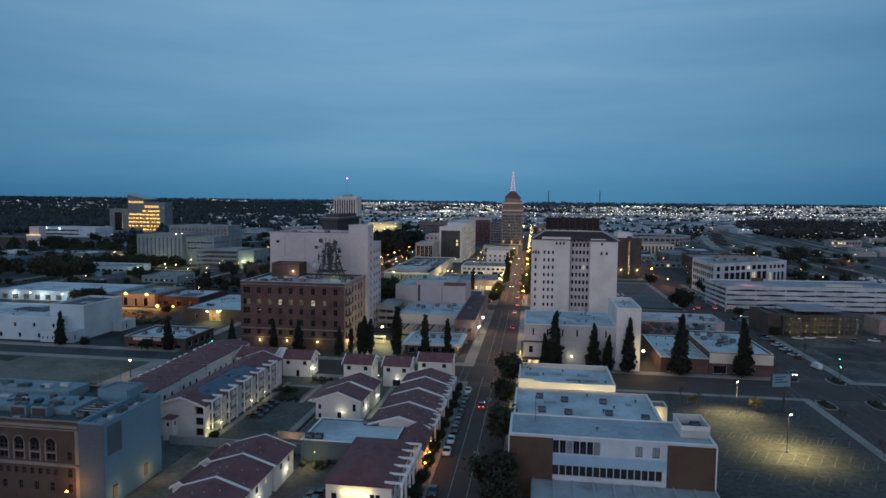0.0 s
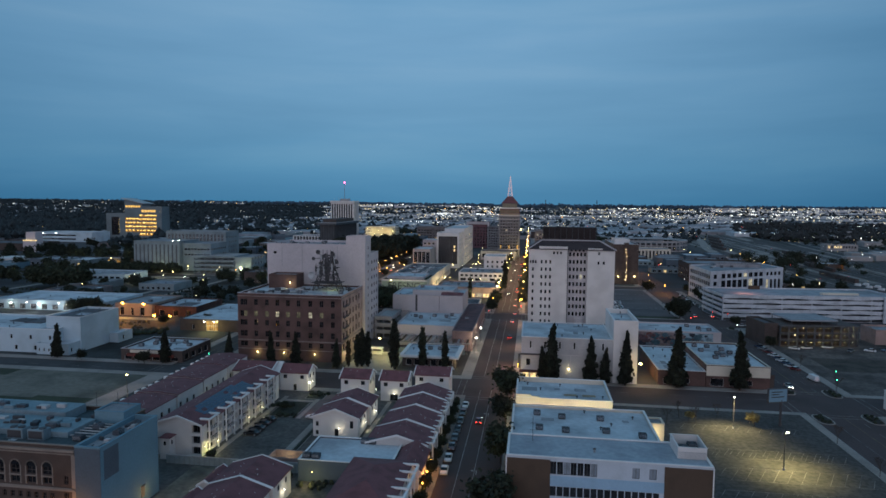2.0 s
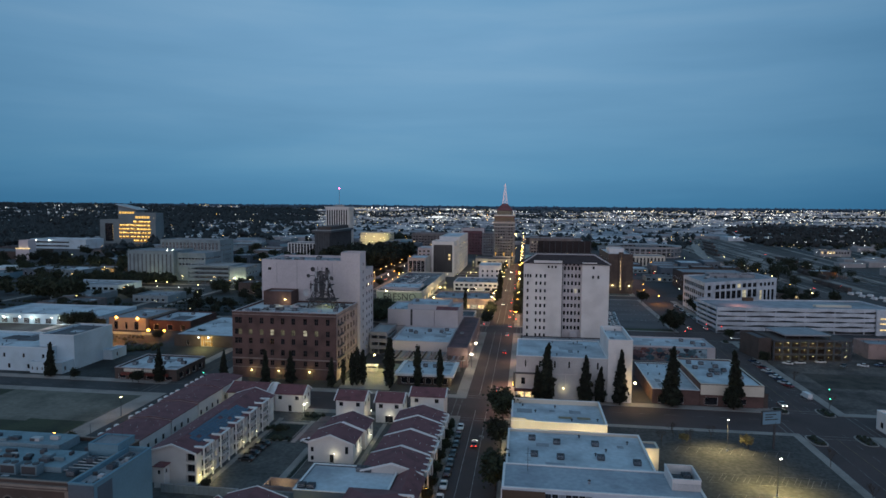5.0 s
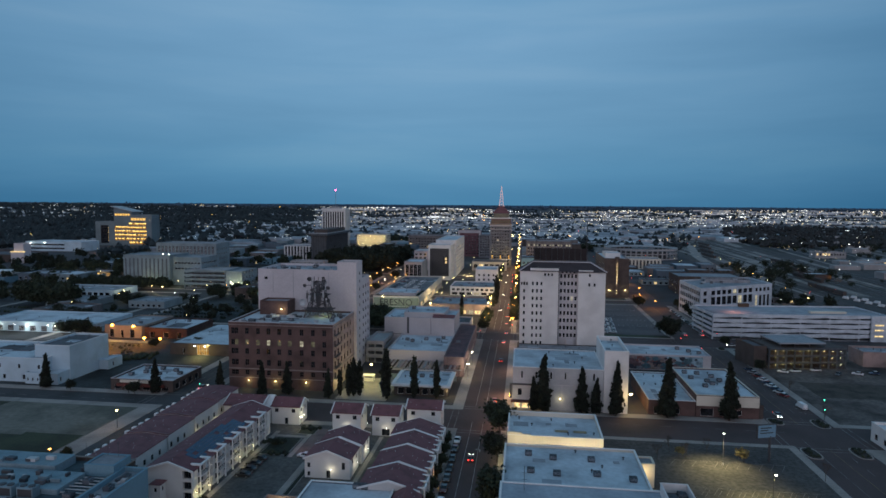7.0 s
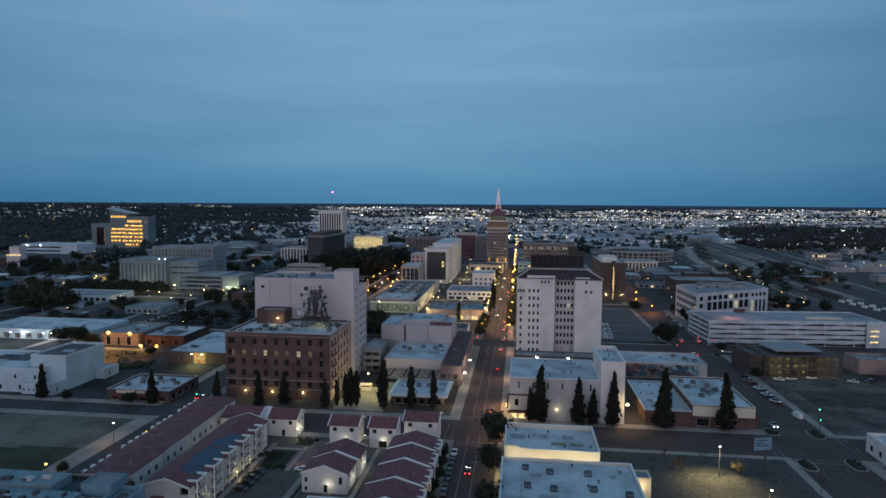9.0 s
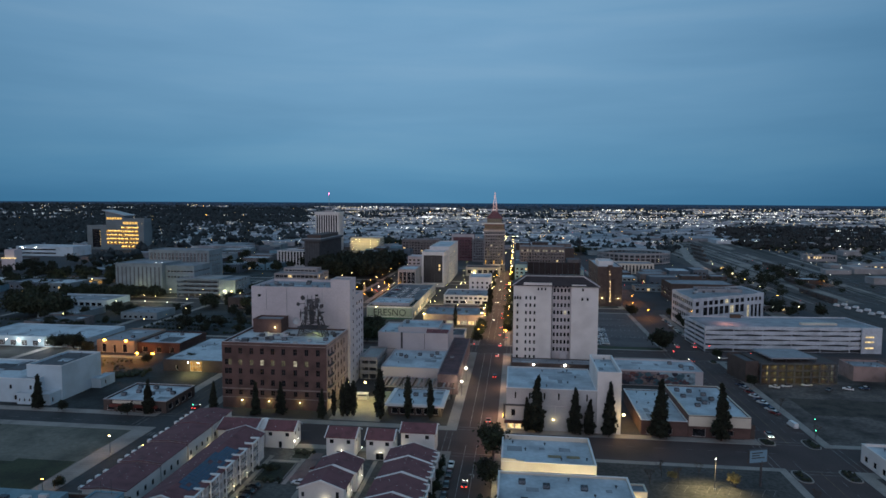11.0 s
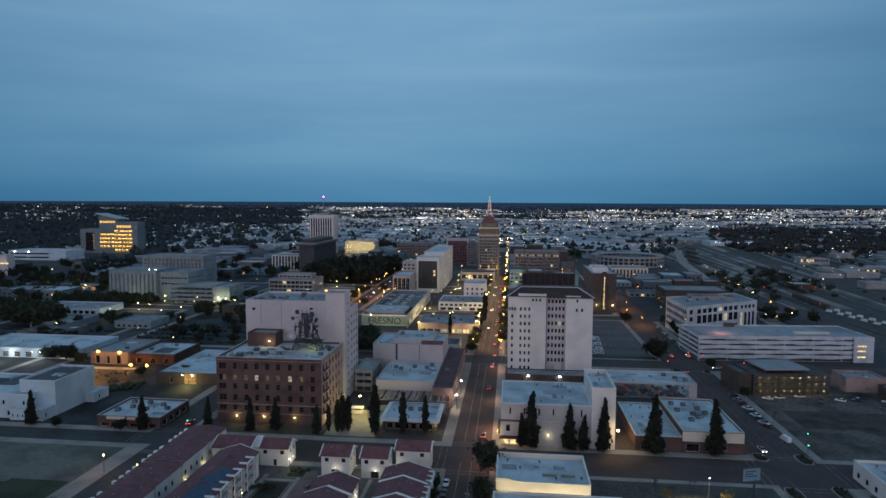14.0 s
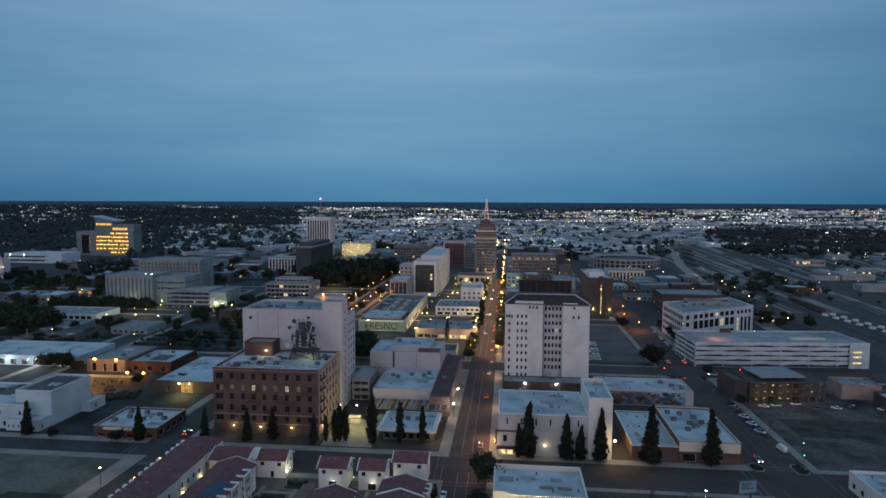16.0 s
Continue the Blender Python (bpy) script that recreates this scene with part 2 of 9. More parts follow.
clad_teal = mat("teal_grey_cladding", (0.15, 0.195, 0.21), 0.7, var=0.1, scale=0.05, fine=0.6, stripes=(2, 3.5, 0.12))
brick_dusk = mat("dark_terracotta_brick", (0.17, 0.15, 0.147), 0.9, var=0.15, scale=0.2, fine=3.0)
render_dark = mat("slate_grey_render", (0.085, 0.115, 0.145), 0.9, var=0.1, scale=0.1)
spandrel_blue = mat("sky_blue_spandrel_panels", (0.27, 0.42, 0.55), 0.6, var=0.06)
solar_mat = mat("blue_solar_cells", (0.020, 0.042, 0.095), 0.2, var=0.15, stripes=(0, 0.5, 0.3))
bark = mat("bark", (0.07, 0.05, 0.04), 0.95, var=0.2)
leaf_dark = mat("dark_conifer_needles", (0.016, 0.022, 0.012), 0.9, var=0.3, scale=0.6, fine=3.0, spread=0.25)
leaf_green = mat("evergreen_leaves", (0.024, 0.033, 0.015), 0.85, var=0.3, scale=0.5, fine=3.0, spread=0.3)
# haze of the far distance is put into this bluish leaf colour
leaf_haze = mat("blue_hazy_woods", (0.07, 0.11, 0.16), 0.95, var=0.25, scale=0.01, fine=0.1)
# lamplight on the lot trees is put into this pale leaf colour
leaf_lamplit = mat("lamplit_foliage", (0.24, 0.19, 0.08), 0.9, var=0.25, scale=0.8)
# a little distance haze is put into this leaf colour too
leaf_far = mat("far_tree_canopy", (0.028, 0.042, 0.048), 0.95, var=0.35, scale=0.05, fine=0.4)
rubber = mat("black_rubber", (0.02, 0.02, 0.02), 0.9)
mural_mat = mat("faded_mural", (0.22, 0.17, 0.17), 0.9, var=0.4, scale=0.35, fine=1.2, tint=(0.09, 0.13, 0.16))
sign_green = mat("green_mural_board", (0.27, 0.32, 0.235), 0.8, var=0.12)
sign_black = mat("black_sign_paint", (0.03, 0.035, 0.03), 0.8)
paint = paint_mat("car_paint", [(0.0, (0.6, 0.6, 0.6)), (0.35, (0.05, 0.05, 0.055)), (0.6, (0.22, 0.23, 0.25)), (0.8, (0.03, 0.05, 0.10)), (0.9, (0.16, 0.02, 0.02))])
car_white = mat("white_car_paint", (0.7, 0.7, 0.7), 0.3, var=0.02)
win_warm = lit_glass("warm_lit_window", (1.0, 0.72, 0.32), 1.6)
win_gold = lit_glass("golden_lit_window", (1.0, 0.56, 0.12), 1.7)
win_dim = lit_glass("dim_lit_window", (0.9, 0.8, 0.5), 0.13)
win_amber = lit_glass("dim_amber_lit_window", (1.0, 0.50, 0.10), 0.55)
win_pale = lit_glass("pale_lit_window", (0.95, 0.85, 0.6), 0.6)
lamp_warm = glow_mat("warm_lamp", (1.0, 0.72, 0.30), 18)
lamp_white = glow_mat("white_lamp", (1.0, 0.95, 0.78), 14)
lamp_orange = glow_mat("sodium_lamp", (1.0, 0.40, 0.06), 17)
lamp_red = glow_mat("red_lamp", (1.0, 0.06, 0.05), 8)
lamp_pink = glow_mat("pink_beacon", (1.0, 0.12, 0.35), 7)
lamp_green = glow_mat("green_signal", (0.1, 1.0, 0.5), 6)
tail_mat = glow_mat("tail_light", (1.0, 0.05, 0.03), 6)
far_white = glow_mat("far_white_lamp", (1.0, 0.94, 0.78), 1.25)
far_bright = glow_mat("far_bright_lamp", (1.0, 0.97, 0.88), 4.0)
far_warm = glow_mat("far_warm_lamp", (1.0, 0.78, 0.42), 1.3)
head_mat = glow_mat("head_light", (1.0, 0.93, 0.75), 14)


# ---- makers ----
AT = {}


def thing(name, x, y, z=0.0, label="", category="", group="", kind="", under=None):
    ob = new(name)
    ob.empty_display_size = 0.5
    ob.location = (x, y, z)
    AT[ob] = Vector((x, y, z))
    if under is not None:
        ob.parent = under
        ob.location = AT[ob] - AT[under]
        return tagged(ob, label)
    return tagged(ob, label, category, group, kind)


def part(name, bm, material, parent=None, label=""):
    """Links a bmesh given in world metres as one mesh object under a thing or a part."""
    me = bpy.data.meshes.new(name)
    if parent is not None:
        bmesh.ops.translate(bm, verts=bm.verts, vec=-AT[parent])
    bm.to_mesh(me)
    bm.free()
    for m in material if isinstance(material, (list, tuple)) else (material,):
        me.materials.append(m)
    ob = new(name, me)
    if parent is not None:
        ob.parent = parent
        AT[ob] = AT[parent].copy()
    else:
        AT[ob] = Vector()
    return tagged(ob, label)


def solid(name, bm, material, label, category="", kind="", group=""):
    """A top-level thing of one mesh, its origin at its base."""
    vs = [v.co for v in bm.verts]
    c = Vector(((min(v.x for v in vs) + max(v.x for v in vs)) / 2, (min(v.y for v in vs) + max(v.y for v in vs)) / 2, min(v.z for v in vs)))
    bmesh.ops.translate(bm, verts=bm.verts, vec=-c)
    ob = part(name, bm, material)
    ob.location = c
    AT[ob] = c
    return tagged(ob, label, category, group, kind)


def quad(bm, a, b, c, d, mi=0):
    f = bm.faces.new([bm.verts.new(p) for p in (a, b, c, d)])
    f.material_index = mi
    return f


def box(bm, x0, x1, y0, y1, z0, z1, mi=0):
    v = [bm.verts.new((x, y, z)) for z in (z0, z1) for x, y in ((x0, y0), (x1, y0), (x1, y1), (x0, y1))]
    for i in ((3, 2, 1, 0), (4, 5, 6, 7), (0, 1, 5, 4), (1, 2, 6, 5), (2, 3, 7, 6), (3, 0, 4, 7)):
        bm.faces.new([v[k] for k in i]).material_index = mi
    return bm


def bmbox(*a):
    return box(bmesh.new(), *a)


def bevelled(x0, x1, y0, y1, z0, z1, r=0.05):
    bm = bmbox(x0, x1, y0, y1, z0, z1)
    bmesh.ops.bevel(bm, geom=list(bm.edges), offset=r, segments=1, affect="EDGES")
    return bm


def cyl(bm, x, y, z0, z1, r0, r1=None, n=8, mi=0):
    r1 = r0 if r1 is None else r1
    a = [bm.verts.new((x + r0 * math.cos(k * math.tau / n), y + r0 * math.sin(k * math.tau / n), z0)) for k in range(n)]
    b = [bm.verts.new((x + r1 * math.cos(k * math.tau / n), y + r1 * math.sin(k * math.tau / n), z1)) for k in range(n)]
    for k in range(n):
        bm.faces.new((a[k], a[(k + 1) % n], b[(k + 1) % n], b[k])).material_index = mi
    bm.faces.new(b).material_index = mi
    bm.faces.new(a[::-1]).material_index = mi
    return bm


def bar(bm, p, q, r=0.05, n=5):
    """A round bar from p to q."""
    p, q = Vector(p), Vector(q)
    d = (q - p).normalized()
    s = d.orthogonal().normalized()
    t = d.cross(s)
    ring = [[bm.verts.new(c + r * (s * math.cos(k * math.tau / n) + t * math.sin(k * math.tau / n))) for k in range(n)] for c in (p, q)]
    for k in range(n):
        bm.faces.new((ring[0][k], ring[0][(k + 1) % n], ring[1][(k + 1) % n], ring[1][k]))
    bm.faces.new(ring[0][::-1])
    bm.faces.new(ring[1])
    return bm


def blob(bm, x, y, z, r, squash=1.0):
    """A lamp's globe."""
    p = [bm.verts.new((x + a * r, y + b * r, z + c * r * squash)) for a, b, c in ((1, 0, 0), (0, 1, 0), (-1, 0, 0), (0, -1, 0), (0, 0, 1), (0, 0, -1))]
    for k in range(4):
        bm.faces.new((p[k], p[(k + 1) % 4], p[4]))
        bm.faces.new((p[(k + 1) % 4], p[k], p[5]))
    return bm


def face_matrix(face, x0, x1, y0, y1, z0):
    return {"front": pose(x0, y0, z0), "right": pose(x1, y0, z0, 0, 0, 90), "back": pose(x1, y1, z0, 0, 0, 180), "left": pose(x0, y1, z0, 0, 0, -90)}[face]


def facade(bm, m, w, h, holes, depth=0.3):
    """A wall face with real recesses: holes are (u, v, width, height)."""
    us = sorted({0.0, w} | {round(a, 4) for u, v, hw, hh in holes for a in (u, u + hw)})
    vs = sorted({0.0, h} | {round(a, 4) for u, v, hw, hh in holes for a in (v, v + hh)})
    taken = {(round(u, 4), round(v, 4)): (round(u + hw, 4), round(v + hh, 4)) for u, v, hw, hh in holes}
    open_cells = set()
    for (u, v), (u2, v2) in taken.items():
        for i in range(len(us) - 1):
            if us[i] >= u - 1e-6 and us[i + 1] <= u2 + 1e-6:
                for j in range(len(vs) - 1):
                    if vs[j] >= v - 1e-6 and vs[j + 1] <= v2 + 1e-6:
                        open_cells.add((i, j))
    for j in range(len(vs) - 1):
        i = 0
        while i < len(us) - 1:
            if (i, j) in open_cells:
                i += 1
                continue
            k = i
            while k < len(us) - 1 and (k, j) not in open_cells:
                k += 1
            quad(bm, *[m @ Vector(p) for p in ((us[i], 0, vs[j]), (us[k], 0, vs[j]), (us[k], 0, vs[j + 1]), (us[i], 0, vs[j + 1]))])
            i = k
    for (u, v), (u2, v2) in taken.items():
        c = [(u, v), (u2, v), (u2, v2), (u, v2)]
        for k in range(4):
            a, b = c[k], c[(k + 1) % 4]
            quad(bm, *[m @ Vector(p) for p in ((a[0], 0, a[1]), (a[0], depth, a[1]), (b[0], depth, b[1]), (b[0], 0, b[1]))])


WINDOWS = {}


def window_mesh(w, h, frame_mat, glass, bars=(1, 1), fr=0.07):
    key = (round(w, 2), round(h, 2), frame_mat.name, glass.name, bars)
    if key not in WINDOWS:
        bm = bmesh.new()
        t = min(fr, w * 0.08)
        cw_, ch_ = (w - t) / bars[0], (h - t) / bars[1]
        cells = [(t + i * cw_, t + j * ch_, cw_ - t, ch_ - t) for i in range(bars[0]) for j in range(bars[1])]
        facade(bm, Matrix(), w, h, cells, 0.08)
        bmesh.ops.remove_doubles(bm, verts=bm.verts, dist=0.001)
        quad(bm, (0, 0.081, 0), (w, 0.081, 0), (w, 0.081, h), (0, 0.081, h), 1)
        me = bpy.data.meshes.new("window")
        bm.to_mesh(me)
        bm.free()
        me.materials.append(frame_mat)
        me.materials.append(glass)
        WINDOWS[key] = me
    return WINDOWS[key]


def put_window(parent, m, u, v, w, h, depth, frame_mat=None, glass=None, bars=(1, 1), name="window"):
    ob = new(name, window_mesh(w, h, frame_mat or trim_white, glass or glass_dark, bars))
    ob.parent = parent
    ob.matrix_basis = Matrix.Translation(-AT[parent]) @ m @ pose(u, depth - 0.14, v)
    return ob


def cap_mesh():
    """A small capped roof vent, shared by all roofs."""
    if "cap" not in WINDOWS:
        bm = cyl(bmesh.new(), 0, 0, 0, 0.6, 0.16, n=6)
        cyl(bm, 0, 0, 0.61, 0.85, 0.42, 0.2, n=6)
        me = bpy.data.meshes.new("vent_cap")
        bm.to_mesh(me)
        bm.free()
        me.materials.append(metal_dark)
        WINDOWS["cap"] = me
    return WINDOWS["cap"]


def speck_mesh():
    """A short pale pipe collar standing through roof tiles."""
    if "speck" not in WINDOWS:
        bm = cyl(bmesh.new(), 0, 0, -0.1, 0.16, 0.06, 0.055, n=6)
        me = bpy.data.meshes.new("roof_pipe")
        bm.to_mesh(me)
        bm.free()
        me.materials.append(trim_white)
        WINDOWS["speck"] = me
    return WINDOWS["speck"]


def box_on(bm, m, u0, u1, v0, v1):
    """A thin bar standing proud of a pane."""
    quad(bm, *[m @ Vector(c) for c in ((u0, -0.05, v0), (u1, -0.05, v0), (u1, -0.05, v1), (u0, -0.05, v1))])


def building(name, label, category, x0, x1, y0, y1, h, wall, roof, front=(), right=(), left=(), back=(), z0=0.0, parapet=0.7, depth=0.3,
             lit=0.0, glass=None, frame_mat=None, bars=(1, 1), lit_mat=None, coping=True, group="", trim=None, seed=1, thick=0.35, under=None, wall_right=None, patches=True):
    """A flat-roofed house: walls with recessed openings, parapet with coping, roof deck, windows."""
    rnd = random.Random(seed + int(x0 * 7) + int(y0 * 13))
    ob = thing(name, (x0 + x1) / 2, (y0 + y1) / 2, z0, label, category, group, "", under)
    bm = bmesh.new()
    todo = []
    for face, holes, w in (("front", front, x1 - x0), ("right", right, y1 - y0), ("back", back, x1 - x0), ("left", left, y1 - y0)):
        m = face_matrix(face, x0, x1, y0, y1, z0)
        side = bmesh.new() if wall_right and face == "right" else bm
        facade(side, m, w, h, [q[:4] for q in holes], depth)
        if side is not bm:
            part("side_wall", side, wall_right, ob, "paler side wall")
        todo += [(m, q) for q in holes]
    t = thick
    for a, b in (((x0, y0), (x1, y0)), ((x1, y0), (x1, y1)), ((x1, y1), (x0, y1)), ((x0, y1), (x0, y0))):
        sx = lambda p: (p[0] + (t if p[0] == x0 else -t), p[1] + (t if p[1] == y0 else -t))
        c, d = sx(a), sx(b)
        quad(bm, (*a, z0 + h), (*b, z0 + h), (*d, z0 + h), (*c, z0 + h))
        quad(bm, (*c, z0 + h), (*d, z0 + h), (*d, z0 + h - parapet - 0.1), (*c, z0 + h - parapet - 0.1))
    part("wall", bm, wall, ob)
    part("roof", bmbox(x0 + t - 0.02, x1 - t + 0.02, y0 + t - 0.02, y1 - t + 0.02, z0 + h - parapet - 0.3, z0 + h - parapet), roof, ob)
    if coping:
        bm = bmesh.new()
        k, c0, c1 = 0.08, z0 + h + 0.003, z0 + h + 0.16
        box(bm, x0 - k, x1 + k, y0 - k, y0 + t + k, c0, c1)
        box(bm, x0 - k, x1 + k, y1 - t - k, y1 + k, c0, c1)
        box(bm, x0 - k, x0 + t + k, y0 + t + k, y1 - t - k, c0, c1)
        box(bm, x1 - t - k, x1 + k, y0 + t + k, y1 - t - k, c0, c1)
        part("coping", bm, trim or wall, ob)
    if patches and y0 < 470 and (x1 - x0) * (y1 - y0) > 150:
        zr = z0 + h - parapet
        for k in range(min(9, 2 + int((x1 - x0) * (y1 - y0) / 220))):
            w, d = rnd.uniform(1.5, 6), rnd.uniform(1.2, 5)
            x, y = rnd.uniform(x0 + 1, x1 - 1 - w), rnd.uniform(y0 + 1, max(y0 + 1.1, y1 - 1 - d))
            part("roof_patch", bmbox(x, x + w, y, y + d, zr - 0.05, zr + 0.012 + 0.004 * k), (roof_grey, roof_white, far_roof)[k % 3], ob)
        for k in range(rnd.choice((3, 5, 6))):
            x, y = rnd.uniform(x0 + 1, x1 - 1), rnd.uniform(y0 + 1, y1 - 1)
            c = new("vent_cap", cap_mesh())
            c.parent = ob
            c.matrix_basis = Matrix.Translation(-AT[ob]) @ pose(x, y, zr + 0.01, 0, 0, rnd.uniform(0, 90))
    far_panes = collections.defaultdict(bmesh.new)
    for m, q in todo:
        g = glass or glass_dark
        b = bars
        if len(q) > 4 and q[4]:
            g = q[4]
        elif rnd.random() < lit:
            g = lit_mat or win_warm
        if len(q) > 5:
            b = q[5]
        if y0 < 580:
            put_window(ob, m, *q[:4], depth, frame_mat, g, b)
        else:
            mm = m @ pose(q[0], depth - 0.1, q[1])
            quad(far_panes[g], *[mm @ Vector(c) for c in ((0, 0, 0), (q[2], 0, 0), (q[2], 0, q[3]), (0, 0, q[3]))])
            for k in range(1, b[0] * 2):
                box_on(far_panes[frame_mat or trim_white], mm, q[2] * k / (b[0] * 2) - 0.05, q[2] * k / (b[0] * 2) + 0.05, 0, q[3])
            for k in range(1, b[1]):
                box_on(far_panes[frame_mat or trim_white], mm, 0, q[2], q[3] * k / b[1] - 0.08, q[3] * k / b[1] + 0.08)
    for g, pane in far_panes.items():
        tagged(part("distant_glazing", pane, g, ob), kind="stuff")
    return ob


def band(bm, x0, x1, y0, y1, z0, z1, out=0.15):
    """A belt course round a house."""
    box(bm, x0 - out, x1 + out, y0 - out, y0 - 0.003, z0, z1)
    box(bm, x1 + 0.003, x1 + out, y0 - 0.003, y1, z0, z1)
    box(bm, x0 - out, x0 - 0.003, y0 - 0.003, y1, z0, z1)
    return bm


def lamp(kind, x, y, z, power, color, size=0.25, target=None, spot=110, name="lamp_light"):
    data = bpy.data.lights.new(name, kind)
    data.energy, data.color = power, color
    if kind != "AREA":
        data.shadow_soft_size = size
    ob = new(name, data)
    if kind == "SPOT":
        data.spot_size, data.spot_blend = radians(spot), 0.7
        ob.matrix_world = look((x, y, z), target or (x, y + 0.01, 0))
    else:
        ob.location = (x, y, z)
    return ob


# ---- ground, roads and blocks ----
# lifts the far ground so its edge fits the horizon from the camera
def ground_height(r):
    k = min(1.0, max(0.0, (r - 2300) / 2500))
    return 42 * k * k * (3 - 2 * k)


bm = bmesh.new()
ticks = [-4900, -4400, -3900, -3400, -2900, -2400, -1600, -800, 0, 800, 1600, 2400, 2900, 3400, 3900, 4400, 4900]
vv = {(i, j): bm.verts.new((x, y, ground_height(math.hypot(x, y)))) for i, x in enumerate(ticks) for j, y in enumerate(ticks)}
for i in range(len(ticks) - 1):
    for j in range(len(ticks) - 1):
        bm.faces.new((vv[i, j], vv[i + 1, j], vv[i + 1, j + 1], vv[i, j + 1]))
solid("ground", bm, land_mat, "dark valley floor, lifted far off to meet the horizon in view", "ground", "structure")

LONG = [(-508, -492), (-385, -369), (-262, -246), (-139, -125), (-21, -6), (86, 107)]
CROSS = [(50, 66), (207, 227), (348, 366), (488, 506), (634, 654), (784, 800), (930, 946), (1076, 1092)]
for k, (a, b) in enumerate(LONG):
    solid("road", bmbox(a, b, 40, 2000 if k == 4 else 1400, -0.2, 0.02), asphalt if k > 3 else asphalt_grey, "dark worn asphalt street between kerbs", "road", "structure")
for a, b in CROSS:
    solid("road", bmbox(-620, -118, a, b, -0.2, 0.028), asphalt_grey, "dark grey worn asphalt cross street", "road", "structure")
    solid("road", bmbox(-118, 130, a, b, -0.2, 0.028), asphalt, "dark worn asphalt cross street", "road", "structure")
solid("road", bmbox(130, 420, 350, 366, -0.2, 0.024), asphalt, "asphalt street running past the parking garage", "road", "structure")


def block(x0, x1, y0, y1, inner, label, cat, inset=4.0):
    ob = solid("pavement", bmbox(x0, x1, y0, y1, -0.1, 0.15), concrete, "concrete pavement with raised kerb round a city block", "pavement", "structure")
    bm = bmesh.new()
    box(bm, x0 - 0.15, x1 + 0.15, y0 - 0.15, y0 - 0.003, -0.1, 0.155)
    box(bm, x0 - 0.15, x0 - 0.003, y0, y1, -0.1, 0.155)
    box(bm, x1 + 0.003, x1 + 0.15, y0, y1, -0.1, 0.155)
    box(bm, x0 - 0.15, x1 + 0.15, y1 + 0.003, y1 + 0.15, -0.1, 0.155)
    part("kerb", bm, kerb_mat, ob)
    if inner:
        solid("ground_lot", bmbox(x0 + inset, x1 - inset, y0 + inset, y1 - inset, 0.0, 0.17), inner, label, cat, "structure")


block(-125, -21, 66, 207, court_paving, "asphalt yard and driveways among town houses", "driveway", 3.5)
block(-6, 86, 66, 207, lot_stained, "asphalt parking lot with worn stall markings", "parking lot", 2.5)
block(-246, -139, 66, 207, dirt, "bare vacant lot of earth and thin grass", "vacant lot", 7)
block(-125, -21, 227, 348, lot_asphalt, "asphalt yard behind downtown buildings", "yard")
block(-6, 86, 227, 348, lot_asphalt, "asphalt yard behind shops", "yard")
block(-246, -139, 227, 348, lot_grey, "asphalt yard among low buildings", "yard")
block(107, 230, 227, 346, lot_dirt, "bare earth lot beside a street", "vacant lot", 3)
block(107, 230, 90, 207, lot_asphalt, "asphalt lot beside a street", "parking lot", 4)
block(-6, 86, 366, 488, lot_mauve, "large open asphalt parking lot", "parking lot", 3)
for x0, x1 in ((-369, -262), (-246, -139), (-125, -21), (-6, 86)):
    for y0, y1 in ((66, 207), (227, 348), (366, 488), (506, 634), (654, 784), (800, 930), (946, 1076)):
        if (x0 == -369 or y0 >= 366) and not (x0 == -6 and y0 == 366):
            block(x0, x1, y0, y1, lot_grey if x0 < -130 else lot_asphalt, "asphalt yard among downtown buildings", "yard")
solid("ground_lot", bmbox(-239, -139.0, 60, 211.4, 0.0, 0.2), dirt, "bare earth lot with worn thin grass", "vacant lot", "structure")
solid("pavement", bmbox(-246, -131.8, 207.2, 215.6, 0.0, 0.17), concrete, "pale concrete pavement along a vacant lot", "pavement", "structure")
solid("pavement", bmbox(-138.996, -131.8, 60, 207.19, 0.0, 0.17), concrete, "pale concrete pavement between a lot and an avenue", "pavement", "structure")
solid("road", bmbox(-131.6, -118.6, 60, 213, 0.0, 0.178), asphalt_grey, "dark worn asphalt avenue before town houses", "road", "structure")
solid("pavement", bmbox(-118.59, -115.2, 60, 212.5, 0.0, 0.19), concrete, "narrow pavement under town house eaves", "pavement", "structure")
bm = bmesh.new()
for k in range(9):
    box(bm, -130.8 + 1.35 * k, -130.2 + 1.35 * k, 207.4, 210.6, 0.178, 0.186)
solid("crosswalk", bm, stripe_faded, "worn white crosswalk bars across an avenue", "road marking", "stuff")
solid("lawn", bmbox(-238, -190, 203, 210.8, 0.0, 0.207), grass, "dry dark grass strip along a vacant lot", "lawn", "structure")
solid("lawn", bmbox(-238, -139.4, 140, 180.8, 0.0, 0.206), grass, "rough dark grass beside a vacant lot", "lawn", "structure")
solid("lawn", bmbox(-160, -139.6, 180.8, 183.2, 0.0, 0.205), grass, "ragged grass edge of a vacant lot", "lawn", "structure")
solid("lawn", bmbox(48, 84, 367.5, 374, 0.0, 0.176), grass, "grass verge along a parking lot", "lawn", "structure")
solid("lawn", bmbox(118, 220, 262, 284, 0.0, 0.176), mat("weedy_earth", (0.06, 0.05, 0.04), 0.95, var=0.3, scale=0.15, fine=1.0), "dark rough weedy strip on a bare lot", "lawn", "structure")


solid("pavement", bmbox(107, 111, 403, 486, -0.1, 0.15), concrete, "concrete pavement beside a street", "pavement", "structure")
solid("ground_lot", bmbox(111, 131, 403, 486, -0.1, 0.13), lot_dirt, "bare earth strip beside an office", "vacant lot", "structure")

